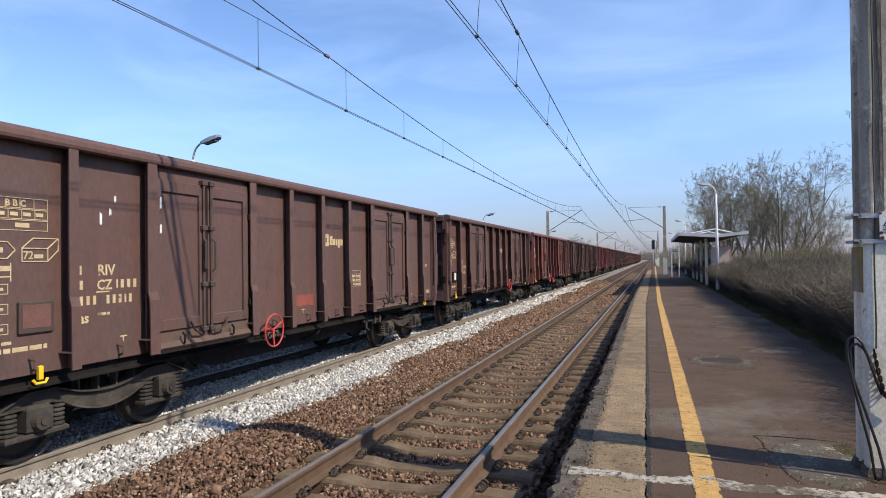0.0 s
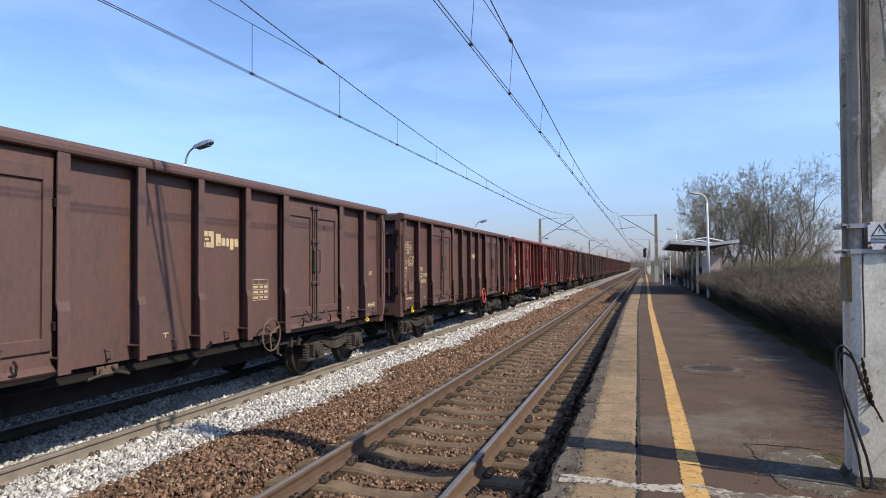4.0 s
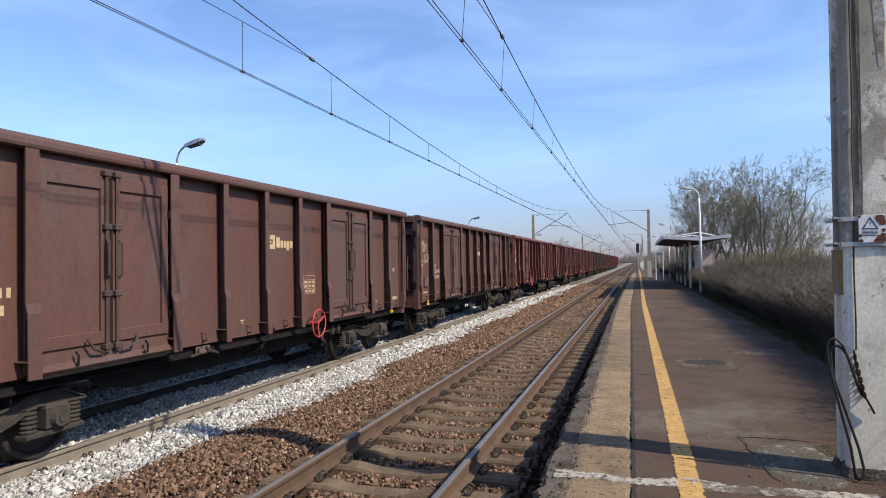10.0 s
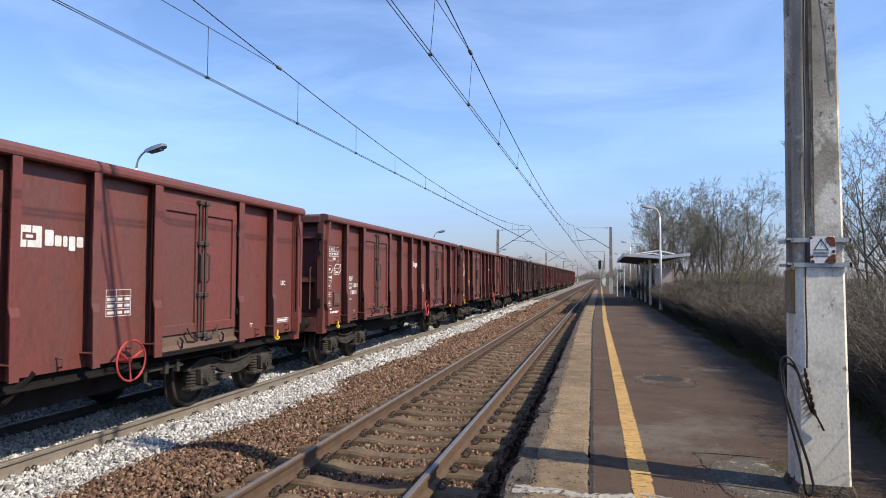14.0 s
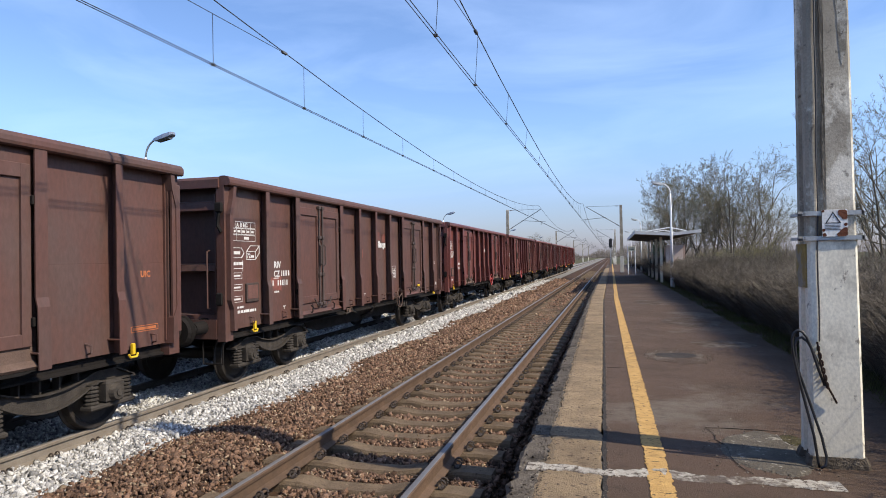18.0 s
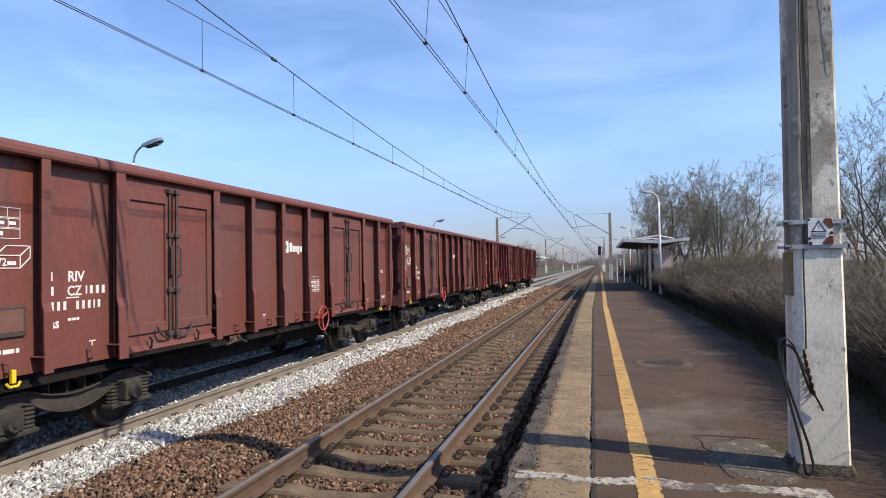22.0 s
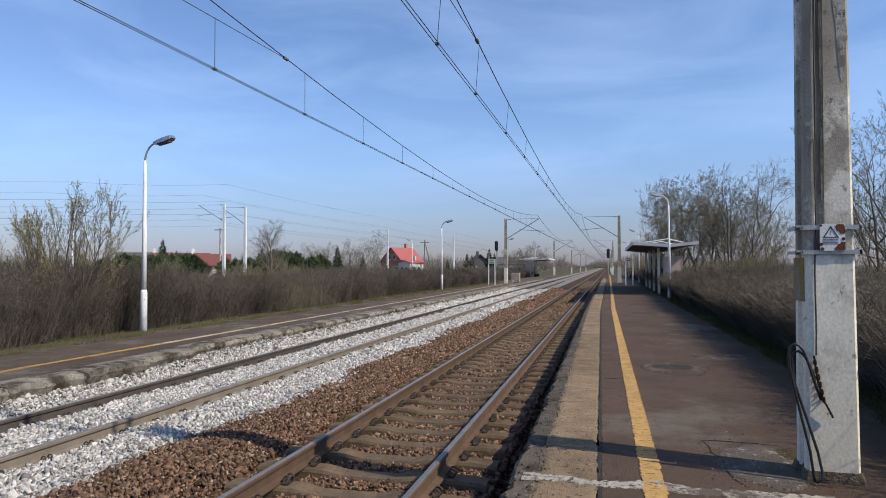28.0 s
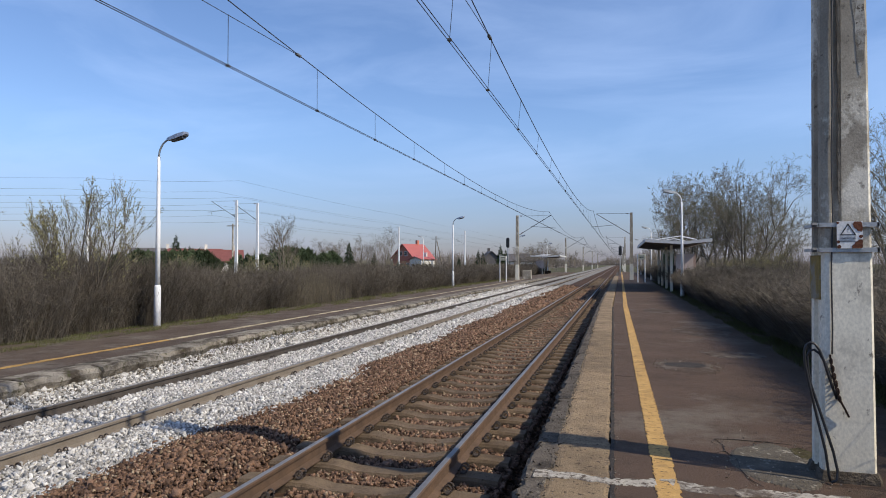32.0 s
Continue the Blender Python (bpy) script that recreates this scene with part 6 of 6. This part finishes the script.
def make_conifer():
    t = thing("conifer_tree", "dark green spruce behind the hedge", "tree")
    part("trunk", Geo().tube([(0, 0, -0.3), (0, 0, 7.6)], [0.14, 0.02], 7), BARK, t)
    r = np.random.default_rng(5)
    n = 3200
    h = 7.9 - 7.4 * np.sqrt(r.uniform(0, 1, n))
    ang = r.uniform(0, 6.283, n)
    rad = (8.0 - h) * 0.33 * np.sqrt(r.uniform(0.1, 1, n)) * (0.72 + 0.28 * np.sin(h * 5.3 + np.cos(ang * 3)))
    a = np.stack([rad * np.cos(ang), rad * np.sin(ang), h - rad * 0.25], 1)
    d = np.stack([np.cos(ang), np.sin(ang), r.uniform(-0.5, 0.3, n)], 1) + r.normal(0, 0.3, (n, 3))
    part("crown", sticks("crown", a, a + d * (0.12 + 0.055 * (8.2 - h))[:, None], 0.05, 0.008, CONIFER), CONIFER, t, "dense needled boughs")
    return t


def hedge_mesh(seed, height, width, length, n):
    r = np.random.default_rng(seed)
    base = np.stack([r.uniform(-width / 2, width / 2, n), r.uniform(-length / 2, length / 2, n), np.full(n, -0.15)], 1)
    lean = np.stack([r.normal(0, 0.24, n) + base[:, 0] * 0.18, r.normal(0, 0.30, n), np.ones(n)], 1)
    top = height * r.uniform(0.62, 1.0, n) * (1 - 0.18 * (base[:, 0] / width * 2) ** 2)
    mid = base + lean * (top * 0.5)[:, None]
    end = mid + (lean + r.normal(0, 0.30, (n, 3)) * [1, 1, 0.2]) * (top * 0.5)[:, None]
    A, B = [base, mid], [mid, end]
    R0, R1 = [np.full(n, 0.0065), np.full(n, 0.0042)], [np.full(n, 0.0042), np.full(n, 0.0018)]
    for k in range(5):
        t = r.uniform(0.25, 1.0, n)[:, None]
        p = np.where(t < 0.5, base + (mid - base) * t * 2, mid + (end - mid) * (t - 0.5) * 2)
        d = r.normal(0, 1, (n, 3)) * [1, 1, 0.5] + [0, 0, 0.7]
        d /= np.linalg.norm(d, axis=1)[:, None]
        A.append(p)
        B.append(p + d * r.uniform(0.14, 0.38, n)[:, None])
        R0.append(np.full(n, 0.0034))
        R1.append(np.full(n, 0.0015))
    return sticks("twigs", np.concatenate(A), np.concatenate(B), np.concatenate(R0), np.concatenate(R1), TWIG)


def make_hedges():
    kinds = [hedge_mesh(20 + i, 1.62, 1.9, 1.7, 1500) for i in range(3)]
    dense = [hedge_mesh(26 + i, 1.62, 1.9, 1.7, 6500) for i in range(3)]
    r = random.Random(2)
    buds = leaves("buds", np.stack([RNG.uniform(-0.9, 0.9, 700), RNG.uniform(-0.85, 0.85, 700), RNG.uniform(0.3, 1.6, 700)], 1), 0.016, BUDS)
    for side, x0, y0, y1, zz, tall in ((1, 6.85, -8.0, 118, 0.22, 1.0), (-1, -11.75, -8.0, 118, 0.05, 1.0)):
        y = y0
        while y < y1:
            k = tall * r.uniform(0.93, 1.06)
            if side < 0:
                k *= (1.34 if y < 18 else 1.24 if y < 45 else 1.12) * r.uniform(0.80, 1.14)
            if side < 0 and 24 < y < 27:
                y += 1.45
                continue
            h = thing("hedge_bush", "bare brown clipped hedge bush in early spring" if side > 0 else "bare brown untrimmed hedge bush behind the far platform", "hedge",
                      Matrix.Translation((x0 + r.uniform(-0.1, 0.1) * (1 if side > 0 else 3), y, zz)) @ pose(0, 0, 0, 0, 0, r.choice((0, 180))) @ Matrix.Diagonal((r.uniform(0.95, 1.1), 1.0, k, 1)), "hedge along the platform" if side > 0 else "hedge along the far platform")
            tagged(part("crown", (dense if side > 0 else kinds)[r.randrange(3)], TWIG, h, "dense leafless twigs"), kind="stuff")
            if r.random() < 0.75:
                tagged(part("bud_growth", buds, BUDS, h, "first tiny green buds"), kind="stuff")
            y += 1.42


def make_grass():
    def blades(x0, x1, y0, y1, n, zf, tall):
        x, y = RNG.uniform(x0, x1, n), RNG.uniform(y0, y1, n)
        clump = np.sin(x * 5 + y * 2.1) + np.sin(y * 3.3 - x * 2) + RNG.normal(0, 0.7, n) > (-0.15 if x0 < 0 else -0.5)
        x, y = x[clump], y[clump]
        n = len(x)
        a = np.stack([x, y, zf(x)], 1)
        b = a + np.stack([RNG.normal(0, 0.035, n), RNG.normal(0, 0.035, n), RNG.uniform(0.4, 1, n) * tall], 1)
        return a, b
    A, B = [], []
    for x0, x1, y0, y1, n, zf, tall in ((5.15, 6.3, 3, 20, 15000, lambda x: 0.30 - 0.06 * (x - 5.2), 0.10), (5.1, 6.3, 20, 60, 14000, lambda x: 0.30 - 0.06 * (x - 5.2), 0.12),
                                        (-10.9, -9.0, 7, 24, 15000, lambda x: 0.2 + 0.06 * (x + 9.2), 0.09), (-10.9, -8.7, 24, 70, 18000, lambda x: 0.2 + 0.06 * (x + 9.2), 0.13),
                                        (-6.55, -6.0, 7, 45, 1500, lambda x: 0.0 * x + 0.08, 0.16)):
        a, b = blades(x0, x1, y0, y1, n, zf, tall)
        A.append(a)
        B.append(b)
    one("grass", sticks("grass", np.concatenate(A), np.concatenate(B), 0.005, 0.001, GRASS), GRASS, "short spring grass along the hedge foot", "grass", "stuff")
    n = 2600
    x, y = RNG.normal(-11.0, 0.45, n), RNG.uniform(23.2, 27.6, n)
    a = np.stack([x, y, np.full(n, 0.0)], 1)
    b = a + np.stack([RNG.normal(0, 0.2, n), RNG.normal(0, 0.2, n), RNG.uniform(0.7, 1.6, n)], 1)
    one("reeds", sticks("reeds", a, b, 0.007, 0.002, STRAW), STRAW, "dry straw-coloured reeds in a gap of the hedge", "reed", "stuff")


def make_evergreen():
    """Rounded evergreen garden bush, about three metres high."""
    t = thing("evergreen_bush", "dense dark green garden bush behind the hedge", "bush")
    part("trunk", Geo().tube([(0, 0, -0.3), (0, 0, 2.0)], [0.1, 0.03], 6), BARK, t)
    r = np.random.default_rng(15)
    n = 2200
    h = r.uniform(0.1, 1.0, n)
    ang = r.uniform(0, 6.283, n)
    rad = 1.9 * np.sin(np.clip(h, 0.12, 0.97) * math.pi) ** 0.55 * np.sqrt(r.uniform(0.15, 1, n)) * (0.8 + 0.2 * np.sin(ang * 3 + h * 7))
    a = np.stack([rad * np.cos(ang), rad * np.sin(ang), h * 3.1 + 0.35 * np.sin(ang * 2 + 1) * h], 1)
    d = np.stack([np.cos(ang) * 0.6, np.sin(ang) * 0.6, r.uniform(0.1, 0.9, n)], 1) + r.normal(0, 0.3, (n, 3))
    part("crown", sticks("crown", a, a + d * 0.42, 0.09, 0.012, EVERGREEN), EVERGREEN, t, "dense evergreen shoots")
    return t


def make_trees():
    willow = [make_tree_kind("willow_tree", 40 + i, 10.5, 4, 0.40, "bare many-stemmed willow with first green leaves", 0.75, BUDS, 0.034, upright=0.45, fan=0.80) for i in range(3)]
    alder = [make_tree_kind("bare_tree", 60 + i, 9.0, 2, 0.10, "leafless slender tree beyond the hedge", 0.0, BUDS, 0.05, upright=0.6, fan=0.75) for i in range(2)]
    shrub = make_tree_kind("flowering_shrub", 71, 5.2, 8, 0.75, "budding many-stemmed shrub above the hedge", 0.9, surface("pale_catkins", (0.27, 0.25, 0.12), (0.20, 0.19, 0.09), 6, 0.8, 0.1), 0.032, 3, fan=0.42)
    conifer = make_conifer()
    evergreen = make_evergreen()
    used = set()

    def plant(src, x, y, z, s, turn, wide=1.0):
        m = Matrix.Translation((x, y, z)) @ pose(0, 0, 0, 0, 0, turn) @ Matrix.Diagonal((s * wide, s * wide, s, 1))
        if src in used:
            t = copy_thing(src, pose(x, y, z, 0, 0, turn))
            t.matrix_basis = m
        else:
            used.add(src)
            src.matrix_basis = m

    plant(shrub, -11.6, 13.9, 0.0, 0.74, 20)
    r = random.Random(12)
    for i in range(8):
        plant(shrub, r.uniform(9.0, 13.5), r.uniform(34, 50), -0.1, r.uniform(0.40, 0.55), r.uniform(0, 360))
    for i in range(16):
        plant(shrub, r.uniform(-19, -13.2), r.uniform(10, 62), -0.2, r.uniform(0.36, 0.52), r.uniform(0, 360))
    for x, y, s in ((7.9, 57, 0.92), (8.9, 62, 0.98), (9.8, 54, 0.70), (11.3, 52, 0.92), (12.6, 58, 0.84), (13.2, 53, 0.66), (10.6, 60, 0.80), (14.1, 56, 0.52),
                    (12.9, 25, 0.62), (13.4, 22, 0.60), (14.4, 28, 0.74), (14.1, 24, 0.66), (13.8, 31, 0.80), (15.0, 25, 0.66), (16.8, 21, 0.7), (13.6, 17.5, 0.5), (18, 27, 0.75)):
        plant(willow[r.randrange(3)], x, y, -0.1, s, r.uniform(0, 360))
    for x, y, s in ((-34.5, 66, 0.95), (-35.6, 67, 0.8), (-15.5, 12.5, 0.5), (-24.5, 12.0, 0.75), (-47.6, 120, 0.9), (-42.2, 120, 1.05), (-45.2, 122, 0.8), (-66, 140, 1.0), (-15.7, 150, 0.9), (-17.2, 151, 0.75), (9.5, 96, 0.9), (7.8, 110, 0.8), (8.5, 130, 0.9), (-52, 118, 0.8)):
        plant(alder[r.randrange(2)], x, y, -0.3, s, r.uniform(0, 360), 1.5 if -18 < x < -15 else 1.15)
    for x, y, s in ((-63.1, 84, 0.84), (-61.4, 85, 0.62), (-24.9, 150, 0.84), (-24.0, 152, 0.7), (-32.4, 160, 0.72), (-31.4, 161, 0.66), (-37, 158, 0.5), (-66, 118, 0.8), (-68, 120, 0.7), (8.5, 92, 0.7), (9.5, 94, 0.62)):
        plant(conifer, x, y, -0.3, s, r.uniform(0, 360))
    for i in range(26):
        x, y = (r.uniform(-66, -45), r.uniform(73, 80)) if i < 16 else (r.uniform(-56, -44), r.uniform(92, 104))
        plant(evergreen, x, y, -0.3, r.uniform(0.88, 1.16) if i < 16 else r.uniform(1.05, 1.45), r.uniform(0, 360), r.uniform(1.0, 1.5))
    # low thicket behind the platform hedge
    q = np.random.default_rng(33)
    n = 16000
    x, y = q.uniform(8.2, 15.5, n), q.uniform(9, 64, n)
    a = np.stack([x, y, np.full(n, -0.2)], 1)
    top = (1.7 + 0.5 * np.sin(x * 1.3 + y * 0.5) + 0.4 * np.sin(y * 1.1)) * q.uniform(0.5, 1.15, n)
    mid = a + np.stack([q.normal(0, 0.22, n), q.normal(0, 0.22, n), top * 0.6], 1)
    end = mid + np.stack([q.normal(0, 0.3, n), q.normal(0, 0.3, n), top * 0.4], 1)
    one("thicket", sticks("thicket", np.concatenate([a, mid]), np.concatenate([mid, end]), np.repeat([0.010, 0.007], n), np.repeat([0.007, 0.003], n), TWIG), TWIG, "bare brown undergrowth behind the platform hedge", "undergrowth", "stuff")
    # distant woods on the horizon
    for i in range(60):
        y = r.uniform(150, 300)
        x = -y * r.uniform(0.15, 1.0) - 14
        if -64 < x < -40 and y < 200:
            continue
        plant(alder[r.randrange(2)] if r.random() < 0.85 else conifer, x, y, -0.3, r.uniform(0.7, 1.1), r.uniform(0, 360))
    for i in range(16):
        plant(alder[r.randrange(2)], -r.uniform(13.5, 26), 118 + 12 * i + r.uniform(-4, 4), -0.3, r.uniform(0.5, 0.9), r.uniform(0, 360), 1.3)
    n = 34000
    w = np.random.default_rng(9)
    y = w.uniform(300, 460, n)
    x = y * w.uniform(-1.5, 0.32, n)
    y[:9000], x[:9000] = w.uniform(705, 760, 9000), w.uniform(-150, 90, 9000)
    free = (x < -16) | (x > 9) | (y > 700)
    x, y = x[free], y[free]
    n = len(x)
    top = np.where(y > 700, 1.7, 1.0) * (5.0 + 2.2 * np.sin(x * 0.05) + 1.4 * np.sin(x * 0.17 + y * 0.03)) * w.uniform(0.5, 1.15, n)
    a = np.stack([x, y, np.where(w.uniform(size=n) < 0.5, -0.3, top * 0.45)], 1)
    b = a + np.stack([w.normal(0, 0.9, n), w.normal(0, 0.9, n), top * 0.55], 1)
    one("distant_woods", sticks("distant_woods", a, b, 0.16, 0.03, FAR_WOOD), FAR_WOOD, "leafless woods along the horizon, haze put into their grey tone", "woods", "stuff")


def make_house(x, y, turn, w, d, eaves, ridge, wall_m, roof_m, label, windows):
    h = thing("house", label, "house", pose(x, y, -0.3, 0, 0, turn))
    body = Geo()
    body.loft([[(-w / 2, q, -0.2), (w / 2, q, -0.2), (w / 2, q, eaves), (0, q, ridge), (-w / 2, q, eaves)] for q in (-d / 2, d / 2)])
    wall = part("wall", body, wall_m, h)
    for s in (-1, 1):
        n = Vector((s * (ridge - eaves), 0, w / 2)).normalized()
        a, b = Vector((s * (w / 2 + 0.4), 0, eaves - 0.4 * (ridge - eaves) / (w / 2))), Vector((0, 0, ridge))
        g = Geo()
        g.loft([[tuple(p + Vector((0, q, 0))) for p in (a + n * 0.02, b + n * 0.02, b + n * 0.16, a + n * 0.16)] for q in (-d / 2 - 0.5, d / 2 + 0.5)])
        part("roof", g, roof_m, h, "tiled roof slope")
    part("chimney", Geo().box(-0.4, 0.4, d * 0.18, d * 0.18 + 0.7, ridge - 0.6, ridge + 1.2), wall_m, h)
    glass = plain("dark_glass", (0.03, 0.035, 0.04), 0.12)
    for q, z in windows:
        win = part("window", Geo().box(q - 0.6, q + 0.6, -d / 2 - 0.05, -d / 2 - 0.005, z, z + 1.3), WHITE_POLE, h, "white framed window")
        part("pane", Geo().box(q - 0.5, q + 0.5, -d / 2 - 0.07, -d / 2 - 0.055, z + 0.1, z + 1.2), glass, win)
        win = part("window", Geo().box(w / 2 + 0.005, w / 2 + 0.05, q - 0.6, q + 0.6, 0.9, 2.2), WHITE_POLE, h, "white framed window")
        part("pane", Geo().box(w / 2 + 0.055, w / 2 + 0.07, q - 0.5, q + 0.5, 1.0, 2.1), glass, win)


def make_far_places():
    white = surface("white_render", (0.72, 0.68, 0.62), (0.62, 0.58, 0.52), 1, 0.8, 0.1)
    brick = surface("salmon_render", (0.52, 0.20, 0.14), (0.44, 0.17, 0.12), 1, 0.8, 0.1)
    red_tiles = surface("red_roof_tiles", (0.40, 0.105, 0.090), (0.31, 0.085, 0.075), 2, 0.6, 0.3)
    grey_tiles = surface("grey_roof_tiles", (0.10, 0.09, 0.09), (0.07, 0.065, 0.065), 2, 0.7, 0.3)
    brown_tiles = surface("brown_roof_tiles", (0.19, 0.055, 0.045), (0.14, 0.045, 0.04), 2, 0.7, 0.3)
    make_house(-53.1, 170, -28, 8.4, 7.4, 3.7, 7.4, brick, red_tiles, "salmon-walled house with a steep red tiled roof", ((-1.8, 1.0), (1.8, 1.0), (-1.0, 4.2), (1.0, 4.2)))
    make_house(-48.9, 165, -28, 4.4, 5.0, 3.3, 3.9, white, red_tiles, "low white porch before the red-roofed house", ((-0.8, 0.9), (0.8, 0.9)))
    make_house(-38.5, 205, 20, 8, 8, 2.6, 6.0, grey_tiles, grey_tiles, "dark grey house among conifers", ((-1.8, 1.0), (1.8, 1.0)))
    make_house(-29, 215, -75, 8, 12, 3.0, 5.2, white, grey_tiles, "white house with a grey roof", ((-2.0, 1.0), (2.0, 1.0)))
    make_house(-101, 140, -54, 8, 12, 2.7, 5.7, white, brown_tiles, "long house with a red-brown roof", ((-2, 1.0), (2, 1.0)))
    make_house(-92, 141, -54, 6, 6, 2.6, 5.4, white, brown_tiles, "house with a dull red roof", ((-2, 1.0), (2, 1.0)))
    make_house(-114, 142, -54, 8, 12, 3.0, 6.0, white, grey_tiles, "grey-roofed house behind trees", ((-2, 1.0), (2, 1.0)))
    # second railway line with white concrete masts and its wires
    for x, y, reach in ((-43.4, 70, -3.6), (-40.5, 70, -3.2), (-43.2, 130, -3.6), (-43.0, 190, -3.6), (-59.7, 63.5, 3.4), (-33.5, 150, 0), (-43, 250, -3.6)):
        mast(x, y, 9.6 if reach < -3.4 or not reach else 9.2, reach, 0.1, white=0.4, label="white concrete catenary mast of the second line")
    line = thing("overhead_line", "overhead wires of the second line, seen above the hedge", "overhead wire")
    # the second line bends round behind the gardens
    for k, z in enumerate((7.1, 7.9, 8.6, 9.3, 10.1, 11.0, 12.2)):
        side = -3.6 * (k % 2)
        pts = []
        corners = ((-112, 42), (-59.7 + side, 63.5), (-43.4 + side, 70.5), (-43.2 + side, 130), (-43 + side, 190), (-43 + side, 300))
        for (x0, y0), (x1, y1) in zip(corners, corners[1:]):
            pts += [(x0 + (x1 - x0) * f, y0 + (y1 - y0) * f, z - 1.0 * f * (1 - f)) for f in (0, 0.2, 0.4, 0.6, 0.8)]
        part("wire", Geo().tube(pts, 0.012, 4), WIRE, line)
    pole = thing("timber_pole", "dark timber power pole with a raking strut", "pole", pose(-45.3, 165, -0.3))
    part("upright", Geo().tube([(0, 0, 0), (0.3, 0, 9.4)], [0.16, 0.12], 7), BARK, pole)
    part("strut", Geo().tube([(2.4, 0, 0), (0.5, 0, 8.2)], [0.15, 0.11], 7), BARK, pole)
    part("crossarm", Geo().box(-1.0, 1.4, -0.06, 0.06, 8.6, 8.75), BARK, pole)
    pole2 = thing("timber_pole", "timber power pole with a crossarm behind the hedge", "pole", pose(-58.5, 92, -0.3))
    part("upright", Geo().tube([(0, 0, 0), (0, 0, 8.6)], [0.16, 0.12], 7), POST_CONCRETE, pole2)
    part("crossarm", Geo().box(-1.1, 1.1, -0.06, 0.06, 8.2, 8.35), POST_CONCRETE, pole2)


make_near_post()
for y in (66.1, 126.6, 187.1, 247.6, 308):
    mast(3.45 if y < 100 else 3.2, y, 6.65, -3.4, PLAT_Z if y < 130 else -0.2)
    mast(-8.0 if y < 100 else -7.9, y + 0.9, 6.75, 3.5, PLAT2_Z if y < 130 else -0.2)
make_overhead(-4.6, "overhead line above the far track", [10.4, 14.05, 17.85, 21.6, 25.7, 29.2, 33, 37, 41, 45, 49, 53, 57, 61], -4.6)
make_overhead(-0.27, "overhead line above the near track", [10.14, 13.31, 17.46, 21.5, 25.6, 29.4, 33.2, 37, 41, 45, 49, 53, 57, 61], -0.19)
for y in (15.2, 48.0, 81, 114):
    make_lamp(-10.02, y, PLAT2_Z, 1)
for y in (34.0, 67.5, 101):
    make_lamp(5.36, y, PLAT_Z, -1)
make_shelter(3.75, 7.25, 38, 54, PLAT_Z, 5.25, 6.5, "open platform shelter with a pale butterfly roof")
make_shelter(-11.6, -6.9, 104, 116, PLAT2_Z, -9.9, -10.9, "open shelter with a pale roof on the far platform")
make_board(4.15, 58.5, PLAT_Z)
make_board(-8.35, 60.5, PLAT2_Z)
make_signal(2.35, 112, 0.0, 4.6)
make_signal(-14.6, 100, 0.0, 5.7)
make_lamp(-26.9, 95, -0.2, -1, 6.1)
one("relay_cabinet", Geo().slab(-0.45, 0.45, -0.3, 0.3, 0, 1.0, 0.03), POST_CONCRETE, "small pale concrete cabinet on the far platform", "cabinet", at=pose(-7.4, 70, PLAT2_Z))
make_far_places()
make_hedges()
make_grass()
make_trees()


# ---- what moves ----
def motions():
    for i, w in enumerate(WAGONS):
        walk(w, [(t, pose(FAR_X, wagon_centre(i - 1, t), FAR_Z)) for t in range(0, 33, 2)])
    # wheels roll without slip; like wheelsets of all wagons share one action
    rolled = {}
    for w in WAGONS:
        for o in w.children_recursive:
            if o.name.split(".")[0] == "wheelset":
                y = round(o.location.y, 3)
                if y not in rolled:
                    walk(o, [(f / FPS, pose(0, y, 0.46, math.degrees(train_run(f / FPS) / 0.46))) for f in range(32 * FPS + 1)])
                    rolled[y] = o
                else:
                    o.rotation_mode = "QUATERNION"
                    keys = o.animation_data_create()
                    keys.action = rolled[y].animation_data.action
                    keys.action_slot = rolled[y].animation_data.action_slot


make_stones()
motions()
